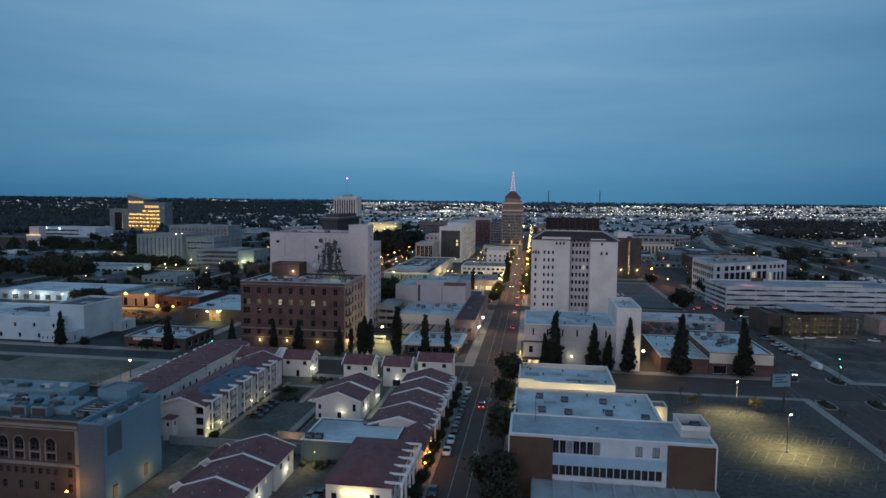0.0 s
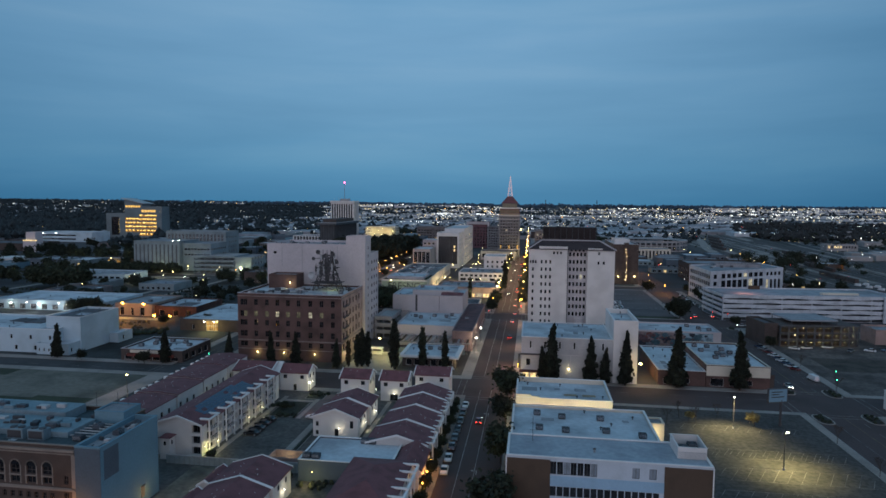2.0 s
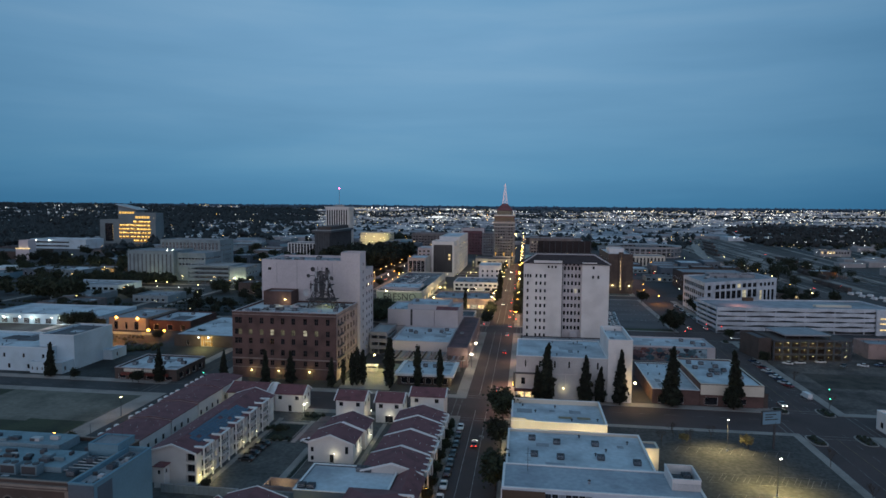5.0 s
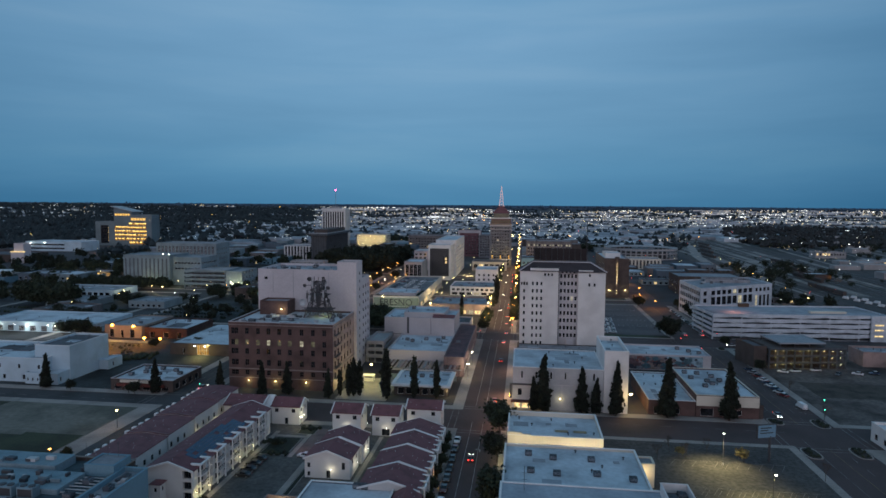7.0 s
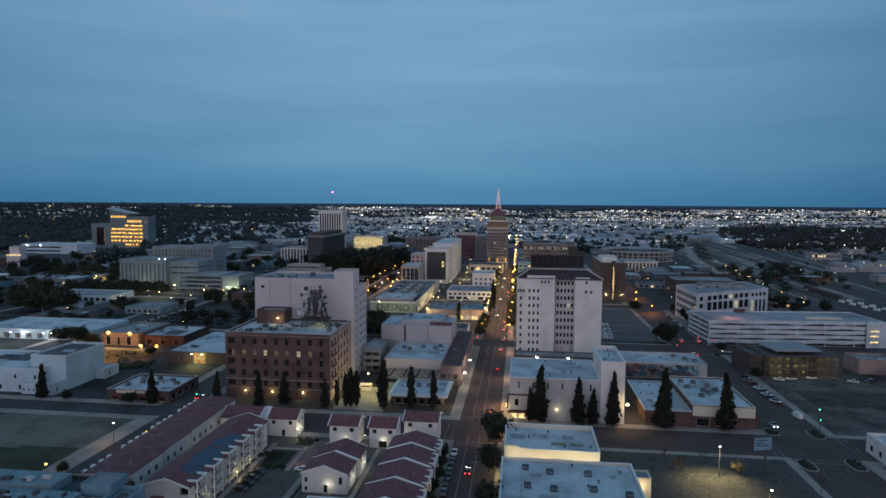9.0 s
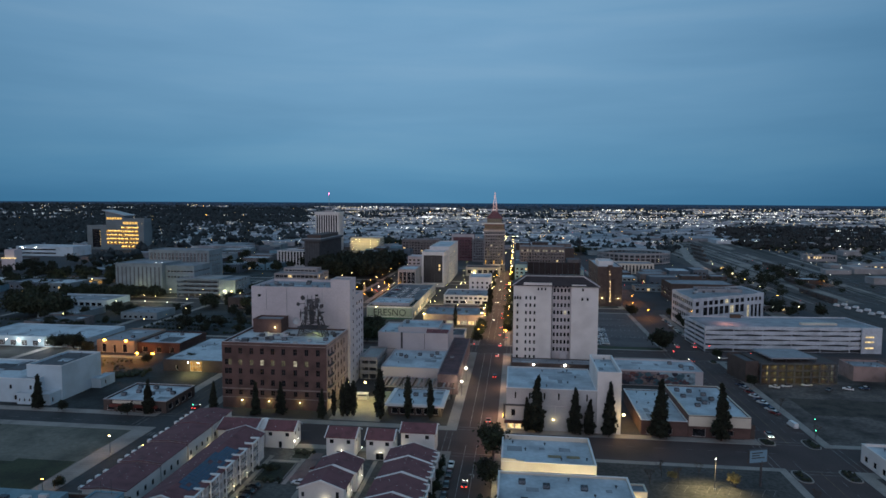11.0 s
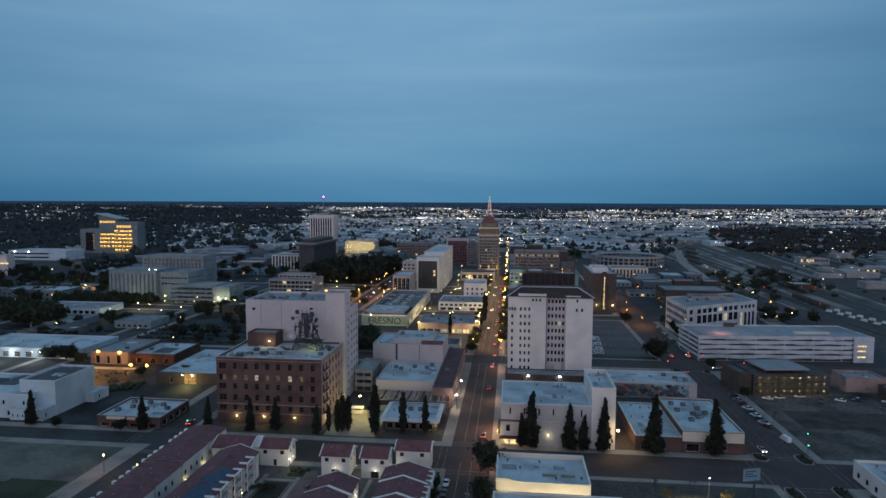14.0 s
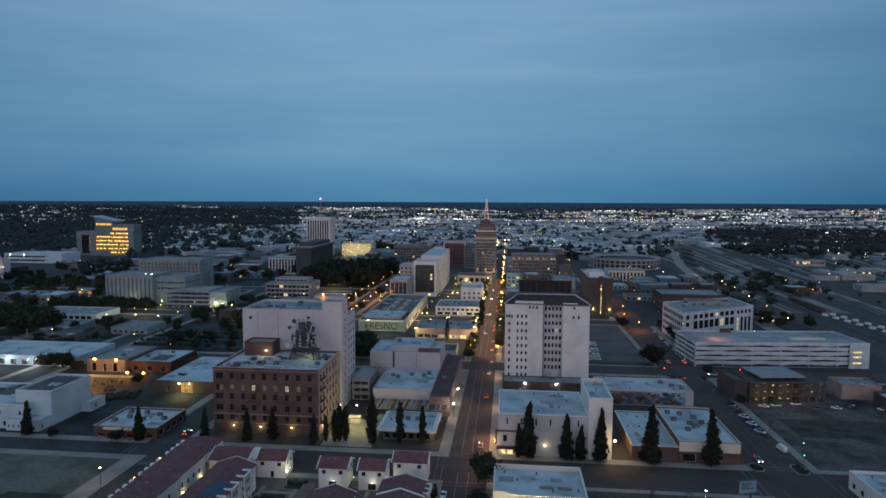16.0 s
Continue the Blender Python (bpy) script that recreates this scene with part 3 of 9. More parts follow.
# ---- road markings ----
def stripes(name, label, material, boxes):
    bm = bmesh.new()
    for b in boxes:
        box(bm, *b)
    return solid(name, bm, material, label, "road marking", "stuff")


Z0, Z1 = 0.02, 0.042
lines, street_lines = [], []
for y in range(70, 900, 9):
    if not any(a - 2 < y < b + 2 for a, b in CROSS):
        street_lines.append((-16.4, -16.28, y, y + 9, Z0, Z1))
        street_lines.append((-12.6, -12.48, y, y + 9, Z0, Z1))
for x in range(-600, 110, 9):
    for a, b in CROSS[1:4]:
        if not any(p - 2 < x < q + 2 for p, q in LONG):
            lines.append((x, x + 4, (a + b) / 2 + 2.6, (a + b) / 2 + 2.75, Z0, Z1))
for y in range(70, 345, 9):
    if not any(a - 2 < y < b + 2 for a, b in CROSS):
        lines.append((91.0, 91.15, y, y + 9, Z0, Z1))
        lines.append((99.5, 99.65, y, y + 4, Z0, Z1))
        lines.append((-135.2, -135.05, y, y + 4, Z0, Z1))
stripes("lane_marking", "worn white lane lines on asphalt streets", stripe_faded, lines)
stripes("lane_marking", "worn white turn lane lines along a long street", stripe_white, street_lines)
yl = []
for a, b in ((66, 205), (229, 346), (368, 486)):
    yl += [(95.9, 96.05, a, b, Z0, Z1), (-131.9, -131.75, a, b, Z0, Z1)]
stripes("centre_line", "faded yellow centre lines on asphalt streets", stripe_yellow, yl)
cw = []
for a, b in ((-21, -6), (-139, -125), (86, 107)):
    for y in (203.6, 228.2, 344.6, 367.4):
        cw += [(a + 0.4, b - 0.4, y, y + 0.3, Z0, 0.046), (a + 0.4, b - 0.4, y + 2.4, y + 2.7, Z0, 0.046)]
for x in (-24.4, -4.6, -142.6, -123.6, 82.6, 108.6):
    for y0, y1 in ((207, 227), (348, 366)):
        cw += [(x, x + 0.3, y0 + 0.4, y1 - 0.4, Z0, 0.047), (x + 2.2, x + 2.5, y0 + 0.4, y1 - 0.4, Z0, 0.047)]
stripes("crosswalk", "worn white crosswalk lines at street corners", stripe_faded, cw)
# turn arrows on the street
for y in (146, 188):
    bm = bmesh.new()
    box(bm, -12.1, -11.9, y, y + 2.2, 0.02, 0.043)
    box(bm, -12.9, -12.1, y + 2.0, y + 2.2, 0.02, 0.043)
    v = [bm.verts.new(p) for p in ((-12.9, y + 1.6, 0.043), (-12.9, y + 2.6, 0.043), (-13.6, y + 2.1, 0.043))]
    bm.faces.new(v)
    solid("turn_arrow", bm, stripe_white, "white turn arrow painted on asphalt", "road marking", "structure")
# angled parking stalls
def stall_rows(specs, step=3.1, slant=0.55, length=4.6):
    bm = bmesh.new()
    for x0, x1, y, up in specs:
        x = x0
        while x < x1:
            dxs = slant * length * up
            a, b = (x, y), (x + dxs, y + up * length)
            n = Vector((b[1] - a[1], a[0] - b[0])).normalized() * 0.07
            pts = [(a[0] - n.x, a[1] - n.y), (a[0] + n.x, a[1] + n.y), (b[0] + n.x, b[1] + n.y), (b[0] - n.x, b[1] - n.y)]
            quad(bm, *[(p[0], p[1], 0.192) for p in pts])
            x += step
        box(bm, x0, x1, y - 0.06, y + 0.06, 0.172, 0.188)
    return bm


solid("stall_marking", stall_rows([(47, 80, 172.3, -1), (49, 81, 160, -1), (45, 80, 146.8, -1), (46, 78, 190.5, -1), (44, 77, 133.8, -1), (48, 80, 152.5, 1), (48, 80, 166.3, 1)]), stripe_faded,
      "worn white angled stall lines on a parking lot", "road marking", "stuff")
solid("stall_marking", stall_rows([(46, 80, 400, 1), (46, 80, 420, 1), (46, 80, 440, -1), (46, 80, 460, 1)], 2.8, 0.2), stripe_white,
      "faint stall lines on a large parking lot", "road marking", "stuff")
bm = bmesh.new()
for y in range(240, 330, 4):
    for xx, s in ((87, 1), (106, -1)):
        quad(bm, (xx, y, 0.03), (xx, y + 0.12, 0.03), (xx + s * 4, y + 2.4, 0.03), (xx + s * 4, y + 2.28, 0.03))
solid("stall_marking", bm, stripe_white, "angled kerbside stall lines on a street", "road marking", "stuff")


def rounded(bm, x, y, a, b, z0, z1, n=28, p=3.0):
    """A slab with a rounded outline."""
    def at(k, z):
        c, q = math.cos(math.tau * k / n), math.sin(math.tau * k / n)
        r = (abs(c) ** p + abs(q) ** p) ** (-1 / p)
        return bm.verts.new((x + a * r * c, y + b * r * q, z))
    lo, hi = [at(k, z0) for k in range(n)], [at(k, z1) for k in range(n)]
    for k in range(n):
        bm.faces.new((lo[k], lo[(k + 1) % n], hi[(k + 1) % n], hi[k]))
    bm.faces.new(hi)
    return bm


def kerb_island(x, y, w, d):
    ob = solid("kerb_island", rounded(bmesh.new(), x, y, w / 2, d / 2, 0.0, 0.18), concrete, "raised concrete kerb island with planting at a street corner", "kerb island", group="kerb islands")
    part("soil", rounded(bmesh.new(), x, y, w / 2 - 0.45, d / 2 - 0.45, 0.1, 0.2), scrub_soil, ob)
    rnd = random.Random(int(x * 10 + y))
    bm = bmesh.new()
    for k in range(14):
        bmesh.ops.create_icosphere(bm, subdivisions=1, radius=rnd.uniform(0.3, 0.75), matrix=pose(x + rnd.uniform(-0.3, 0.3) * w, y + rnd.uniform(-0.36, 0.36) * d, 0.4))
    for v in bm.verts:
        v.co += Vector((rnd.uniform(-0.15, 0.15), rnd.uniform(-0.15, 0.15), rnd.uniform(-0.12, 0.12)))
    part("shrub", bm, leaf_green, ob)


scrub_soil = mat("dark_mulch", (0.035, 0.03, 0.026), 0.95, var=0.3, scale=0.4)
for x, y, w, d in ((103.6, 229.5, 5.0, 9.0), (89.0, 230.0, 5.0, 7.0), (88.9, 201.5, 5.0, 9.0), (104.0, 203.5, 5.0, 9.0), (89, 344.5, 4.2, 6), (104.6, 344, 4.2, 6)):
    kerb_island(x, y, w, d)

# ---- pitched houses ----
def extrude_profile(bm, pts, a0, a1, axis="y", mi=0):
    """Closed profile of (across, height) drawn out along the axis."""
    f = (lambda c, z, a: (c, a, z)) if axis == "y" else (lambda c, z, a: (a, c, z))
    r0 = [bm.verts.new(f(c, z, a0)) for c, z in pts]
    r1 = [bm.verts.new(f(c, z, a1)) for c, z in pts]
    n = len(pts)
    for k in range(n):
        bm.faces.new((r0[k], r0[(k + 1) % n], r1[(k + 1) % n], r1[k])).material_index = mi
    bm.faces.new(r0[::-1]).material_index = mi
    bm.faces.new(r1).material_index = mi


sash_dark = mat("dark_painted_sash", (0.05, 0.052, 0.056), 0.7)


def gable_house(name, label, x0, x1, y0, y1, eave, ridge, axis="y", front=(), right=(), left=(), back=(), wall=None, roof=None, over=0.35, rake=True,
                category="house", group="", lit=0.0, trim=None, bars=(2, 1), z0=0.17, recess=0.2, pane_frame=None):
    ob = thing(name, (x0 + x1) / 2, (y0 + y1) / 2, z0, label, category, group)
    rnd = random.Random(int(x0 * 3 + y0 * 11))
    wall, roof = wall or stucco, roof or (tile_red if axis == "y" else tile_red_x)
    bm = bmesh.new()
    todo = []
    for face, holes, w in (("front", front, x1 - x0), ("right", right, y1 - y0), ("back", back, x1 - x0), ("left", left, y1 - y0)):
        m = face_matrix(face, x0, x1, y0, y1, z0)
        facade(bm, m, w, eave - z0, [q[:4] for q in holes], recess)
        todo += [(m, q) for q in holes]
    lo, hi = (x0, x1) if axis == "y" else (y0, y1)
    e0, e1 = (y0, y1) if axis == "y" else (x0, x1)
    mid = (lo + hi) / 2
    for e in (e0, e1):
        p = [(lo, e, eave), (hi, e, eave), (mid, e, ridge)] if axis == "y" else [(e, lo, eave), (e, hi, eave), (e, mid, ridge)]
        bm.faces.new([bm.verts.new(q) for q in p])
    part("wall", bm, wall, ob)
    k = (ridge - eave) / (mid - lo)
    t = 0.22
    prof = [(lo - over, eave - k * over), (mid, ridge), (hi + over, eave - k * over), (hi + over, eave - k * over + t), (mid, ridge + t), (lo - over, eave - k * over + t)]
    bm = bmesh.new()
    extrude_profile(bm, prof, e0 - over, e1 + over, axis)
    bmesh.ops.recalc_face_normals(bm, faces=bm.faces)
    part("roof", bm, roof, ob)
    for j in range(int((hi - lo) * (e1 - e0) / 15)):
        c, e = rnd.uniform(lo + 0.4, hi - 0.4), rnd.uniform(e0 + 0.5, e1 - 0.5)
        sp = new("roof_pipe", speck_mesh())
        sp.parent = ob
        z = ridge + t - k * abs(c - mid)
        sp.matrix_basis = Matrix.Translation(-AT[ob]) @ pose(c if axis == "y" else e, e if axis == "y" else c, z)
    if rake:
        prof2 = [(c, z + (0.1 if i > 2 else -0.12)) for i, (c, z) in enumerate(prof)]
        for a, b in ((e0 - over - 0.3, e0 - over - 0.004), (e1 + over + 0.004, e1 + over + 0.3)):
            bm = bmesh.new()
            extrude_profile(bm, prof2, a, b, axis)
            bmesh.ops.recalc_face_normals(bm, faces=bm.faces)
            part("rake_board", bm, trim or trim_white, ob, "white painted board along the gable edge")
    for m, q in todo:
        g = q[4] if len(q) > 4 and q[4] else (win_warm if rnd.random() < lit else glass_dark)
        put_window(ob, m, *q[:4], recess, pane_frame or sash_dark, g, bars, "door" if q[1] < 0.25 else "window")
    return ob


def hip_roof(bm, x0, x1, y0, y1, e, r, run):
    """Hipped roof over a rectangle, ridge along its longer side."""
    if (x1 - x0) >= (y1 - y0):
        a, b = ((x0 + run), (y0 + y1) / 2, r), ((x1 - run), (y0 + y1) / 2, r)
        v = [bm.verts.new(p) for p in ((x0, y0, e), (x1, y0, e), (x1, y1, e), (x0, y1, e), a, b)]
        fs = ((0, 1, 5, 4), (1, 2, 5), (2, 3, 4, 5), (3, 0, 4), (3, 2, 1, 0))
    else:
        a, b = ((x0 + x1) / 2, y0 + run, r), ((x0 + x1) / 2, y1 - run, r)
        v = [bm.verts.new(p) for p in ((x0, y0, e), (x1, y0, e), (x1, y1, e), (x0, y1, e), a, b)]
        fs = ((0, 1, 4), (1, 2, 5, 4), (2, 3, 5), (3, 0, 4, 5), (3, 2, 1, 0))
    for f in fs:
        bm.faces.new([v[k] for k in f])
    return bm


# ---- rooftop machines and lamps ----
def ac_unit(x, y, z, w=2.4, d=1.6, h=1.3, group="rooftop machines"):
    ob = thing("air_conditioner", x, y, z, "grey metal rooftop air conditioner on a curb", "air conditioner", group)
    part("curb", bmbox(x - w / 2 + 0.1, x + w / 2 - 0.1, y - d / 2 + 0.1, y + d / 2 - 0.1, z, z + 0.2), metal_dark, ob)
    part("casing", bevelled(x - w / 2, x + w / 2, y - d / 2, y + d / 2, z + 0.2, z + h), ac_metal, ob)
    for k in (-0.25, 0.25):
        part("fan_grille", cyl(bmesh.new(), x + w * k, y, z + h + 0.003, z + h + 0.14, min(w, d) * 0.24, n=8), metal_dark, ob)
    bm = bmesh.new()
    for k in range(5):
        box(bm, x - w / 2 + 0.1, x + w / 2 - 0.1, y - d / 2 - 0.03, y - d / 2 - 0.003, z + 0.4 + k * 0.15, z + 0.47 + k * 0.15)
    part("louvre", bm, metal_grey, ob)
    return ob


AC = ac_unit(-89.5, 112.5, 16.31, 1.9, 1.5, 1.2)


def more_ac(places):
    for x, y, z, *turn in places:
        copy_thing(AC, pose(x, y, z, 0, 0, turn[0] if turn else 0))


def vent_pipe(x, y, z, h=1.0):
    bm = cyl(bmesh.new(), x, y, z, z + h, 0.22)
    ob = solid("roof_vent", bm, metal_grey, "short metal vent on a flat roof", "roof vent", group="roof vents")
    bm = cyl(bmesh.new(), x, y, z + h + 0.003, z + h + 0.25, 0.4, 0.15)
    part("cap", bm, metal_dark, ob)


SOD_GLOW = (1.0, 0.55, 0.2)

# ---- hotel of rust brick with arched windows ----
hx, hy = -135.0, 107.5
stone_dull = mat("dull_buff_stone", (0.15, 0.128, 0.108), 0.9, var=0.2)
holes = []
for c in range(12):
    u = 42.4 - 3.47 * c
    holes += [(u - 1.0, 10.95, 2.0, 1.6, None, (2, 2)), (u - 1.0, 9.15, 2.0, 1.5, None, (2, 1)), (u - 1.25, 6.1, 0.85, 1.25), (u + 0.45, 6.1, 0.85, 1.25), (u - 0.45, 2.9, 0.95, 1.7)]
holes += [(45.9, z, 0.95, 1.7) for z in (2.9, 5.9, 9.3)]
hotel = building("brick_hotel", "rust brick hotel with arched windows and buff stone bands", "hotel", hx, -86.5, hy, 130, 17, brick_orange, mat("teal_grey_roof_felt", (0.045, 0.072, 0.085), 0.9, var=0.25, scale=0.15, fine=1.0), front=holes, z0=0.15, trim=tan_stone, parapet=0.8, bars=(2, 2), frame_mat=brown_dark)
for z, hgt, o in ((16.0, 0.5, 0.45), (15.45, 0.25, 0.25), (8.2, 0.35, 0.3), (8.55, 0.2, 0.15)):
    part("stone_band", box(bmesh.new(), hx, -86.52, hy - o, hy - 0.003, z, z + hgt), tan_stone, hotel, "buff stone band")
for c in range(12):
    u = hx + 42.4 - 3.47 * c
    bm = bmesh.new()
    n = 10
    ring = [(math.cos(math.pi * k / n), math.sin(math.pi * k / n)) for k in range(n + 1)]
    zc = 12.72
    for k in range(n):
        (a, b), (c2, d) = ring[k], ring[k + 1]
        quad(bm, (u + a * 1.0, hy - 0.12, zc + b * 1.0), (u + a * 1.28, hy - 0.12, zc + b * 1.28), (u + c2 * 1.28, hy - 0.12, zc + d * 1.28), (u + c2 * 1.0, hy - 0.12, zc + d * 1.0))
        quad(bm, (u + a * 1.28, hy - 0.12, zc + b * 1.28), (u + a * 1.28, hy - 0.002, zc + b * 1.28), (u + c2 * 1.28, hy - 0.002, zc + d * 1.28), (u + c2 * 1.28, hy - 0.12, zc + d * 1.28))
        quad(bm, (u + a * 1.0, hy - 0.12, zc + b * 1.0), (u + c2 * 1.0, hy - 0.12, zc + d * 1.0), (u + c2 * 1.0, hy - 0.002, zc + d * 1.0), (u + a * 1.0, hy - 0.002, zc + b * 1.0))
    part("arch", bm, stone_dull, hotel, "buff stone arch over a window")
    bm = bmesh.new()
    f = bm.faces.new([bm.verts.new((u + a * 1.0, hy - 0.02, zc + b * 1.0)) for a, b in ring])
    part("fanlight", bm, glass_dark, hotel, "dark half-round glass over a window")
    part("sill", box(bmesh.new(), u - 1.3, u + 1.3, hy - 0.2, hy - 0.003, 10.72, 10.95), tan_stone, hotel)
    for sx in (-1.28, 1.05):
        part("pilaster", box(bmesh.new(), u + sx, u + sx + 0.23, hy - 0.1, hy - 0.003, 9.1, 12.72), tan_stone, hotel)
part("corner_pier", box(bmesh.new(), -87.3, -86.52, hy - 0.15, hy - 0.003, 0.15, 15.4), tan_stone, hotel)
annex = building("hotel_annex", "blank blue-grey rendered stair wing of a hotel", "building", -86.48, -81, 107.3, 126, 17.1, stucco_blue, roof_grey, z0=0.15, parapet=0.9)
part("patch", box(bmesh.new(), -80.997, -80.98, 108.2, 112.6, 10.5, 16.4), render_dark, annex, "darker patch of wall")
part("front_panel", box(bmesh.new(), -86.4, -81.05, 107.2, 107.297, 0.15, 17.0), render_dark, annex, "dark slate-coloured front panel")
for y, z in ((119.5, 4.2), (109.5, 4.0)):
    bm = bmesh.new()
    box(bm, -80.995, -80.6, y, y + 1.2, z - 0.1, z)
    box(bm, -80.995, -80.9, y, y + 1.2, z - 2.6, z - 0.1)
    part("service_door", bm, metal_dark, annex)
solid("ground_lot", bmbox(-80.4, -66.8, 92, 139.8, 0.0, 0.18), mat("pale_yard_dirt", (0.175, 0.165, 0.135), 0.95, var=0.25, scale=0.15, fine=1.0), "pale dirt yard beside a hotel", "yard", "structure")
building("stair_tower", "pale rendered stair tower on a hotel roof", "penthouse", -93.5, -86.6, 122.5, 128.5, 2.5, stucco_blue, roof_grey, z0=16.31, parapet=0.12, under=hotel)
teal_metal = mat("pale_teal_metal", (0.175, 0.255, 0.295), 0.6, var=0.12, scale=0.4, fine=2.0)
part("plant_deck", bevelled(-127, -92.6, 113.2, 121.6, 16.3, 17.5, 0.05), teal_metal, hotel, "long raised deck of pale sheet metal")
part("plant_deck", bevelled(-125, -100, 121.9, 128.4, 16.3, 18.3, 0.05), teal_metal, hotel, "long raised deck of pale sheet metal")
rp = random.Random(17)
for k in range(26):
    x, y = rp.uniform(-126, -95), rp.uniform(113.8, 119.5)
    part("deck_box", bevelled(x, x + rp.uniform(0.5, 2.4), y, y + rp.uniform(0.5, 1.6), 17.5, 17.6 + rp.uniform(0.1, 0.8), 0.04), (metal_dark, metal_pale, ac_metal, teal_metal, roof_dark)[k % 5], hotel)
for k in range(12):
    x, y = rp.uniform(-124, -103), rp.uniform(122.3, 126.6)
    part("deck_box", bevelled(x, x + rp.uniform(0.6, 3.0), y, y + rp.uniform(0.5, 1.6), 18.3, 18.4 + rp.uniform(0.1, 0.7), 0.04), (metal_pale, roof_dark, ac_metal, teal_metal)[k % 4], hotel)
for x in (-104.5, -99.8):
    part("chiller", bevelled(x, x + 3.6, 111.0, 113.1, 16.3, 18.5, 0.06), teal_metal, hotel, "large pale rooftop chiller")
    part("chiller_grille", bmbox(x + 0.3, x + 3.3, 110.93, 110.997, 16.7, 18.2), metal_dark, hotel)
    for q in (0.9, 2.7):
        part("fan_grille", cyl(bmesh.new(), x + q, 112.0, 18.503, 18.7, 0.7, n=10), metal_dark, hotel)
bm = bmesh.new()
for k in range(30):
    bar(bm, (-133 + 1.35 * k, 109.3, 16.3), (-133 + 1.35 * k, 109.3, 17.2), 0.03, 4)
bar(bm, (-133, 109.3, 17.2), (-93.8, 109.3, 17.2), 0.04, 4)
part("roof_rail", bm, metal_dark, hotel)
bm = bmesh.new()
for k in range(6):
    bar(bm, (-94, 114 + 1.4 * k, 16.7), (-87, 114 + 1.4 * k, 16.7), 0.14)
part("pipe_run", bm, metal_pale, hotel)
more_ac([(-94.5, 124.5, 16.31, 90), (-110, 111.2, 16.31), (-116, 111.0, 16.31), (-90.0, 119, 16.31, 90), (-84, 117, 16.13, 90), (-83.5, 122, 16.13, 90)])
# added light to brighten the dirt yard, no lamp stands here
lamp("POINT", -72, 131, 3.5, 220, (1.0, 0.78, 0.45), 0.3)
lamp("POINT", -79.6, 110.2, 2.6, 120, SOD_GLOW, 0.2)
lamp("POINT", -79.6, 120.2, 2.6, 160, SOD_GLOW, 0.2)
rh = random.Random(5)
for k in range(16):
    x, y = rh.uniform(-85.8, -82.2), rh.uniform(108.2, 124.5)
    part("roof_box", bevelled(x, x + rh.uniform(0.4, 1.1), y, y + rh.uniform(0.4, 1.3), 16.3, 16.4 + rh.uniform(0.2, 0.9), 0.03), (metal_pale, metal_dark, ac_metal, stucco_grey)[k % 4], annex)
for k in range(14):
    x, y = rh.uniform(-134, -94), rh.uniform(109, 121)
    part("roof_box", bevelled(x, x + rh.uniform(0.5, 2.6), y, y + rh.uniform(0.4, 1.3), 16.3, 16.4 + rh.uniform(0.2, 1.2), 0.03), (metal_pale, metal_dark, ac_metal, stucco_blue)[k % 4], hotel)
for x, y, z0_, z1_ in ((-97.5, 128.6, 16.3, 21), (-91.8, 128.0, 18.75, 21.5), (-89, 127.6, 18.75, 22.3)):
    solid("antenna_mast", bar(bmesh.new(), (x, y, z0_), (x, y, z1_), 0.05), metal_dark, "thin metal antenna mast on a hotel roof", "antenna", group="antenna masts")

# ---- three-storey apartments with solar panels ----
iron_black = mat("black_painted_iron", (0.012, 0.012, 0.013), 0.75)
balcony_glass = mat("dark_balcony_glass", (0.012, 0.013, 0.016), 0.4, var=0.2)
holes = [(2.65 + 9.0 * k, v, 3.9, 2.3, balcony_glass, (4, 1)) for k in range(5) for v in (0.4, 3.15, 5.95)] + [(7.7 + 9.0 * k, v, 2.8, 2.0, None, (3, 1)) for k in range(5) for v in (0.6, 3.3, 6.0)]
apt = gable_house("apartment_house", "long white apartment house with brown-red tiled roof", -93.9, -81.2, 145, 194, 8.3, 10.4, right=holes, front=[(10.0, v, 2.3, 2.1) for v in (0.4, 3.15, 5.95)], category="apartments", recess=0.9, pane_frame=metal_dark)
for k in range(5):
    y = 147.2 + 9.0 * k
    bay = []
    for yy in (y, y + 4.6):
        part("bay_post", bmbox(-80.55, -80.25, yy, yy + 0.35, 0.17, 8.9), trim_white, apt)
    for z in (2.9, 5.7):
        part("balcony_slab", bmbox(-81.18, -80.3, y + 0.41, y + 4.58, z, z + 0.25), trim_white, apt)
        bm = bmesh.new()
        for j in range(13):
            yy = y + 0.45 + j * 0.33
            box(bm, -80.4, -80.36, yy, yy + 0.05, z + 0.27, z + 1.2)
        box(bm, -80.42, -80.34, y + 0.41, y + 4.58, z + 1.2, z + 1.27)
        part("railing", bm, iron_black, apt, "dark metal balcony railing")
    bm = bmesh.new()
    box(bm, -82.9, -80.0, y - 0.15, y + 0.5, 8.9, 9.3)
    box(bm, -82.9, -80.0, y + 4.4, y + 5.1, 8.9, 9.3)
    box(bm, -80.5, -80.0, y + 0.5, y + 4.4, 8.9, 9.3)
    part("pergola_frame", bm, trim_white, apt, "white timber frame over a balcony")
slope = math.degrees(math.atan2(10.4 - 8.3, 6.35))
bm = bmesh.new()
box(bm, -0.48, 0.48, -0.82, 0.82, 0.0, 0.05)
panel_me = bpy.data.meshes.new("solar_panel")
bm.to_mesh(panel_me)
bm.free()
panel_me.materials.append(solar_mat)
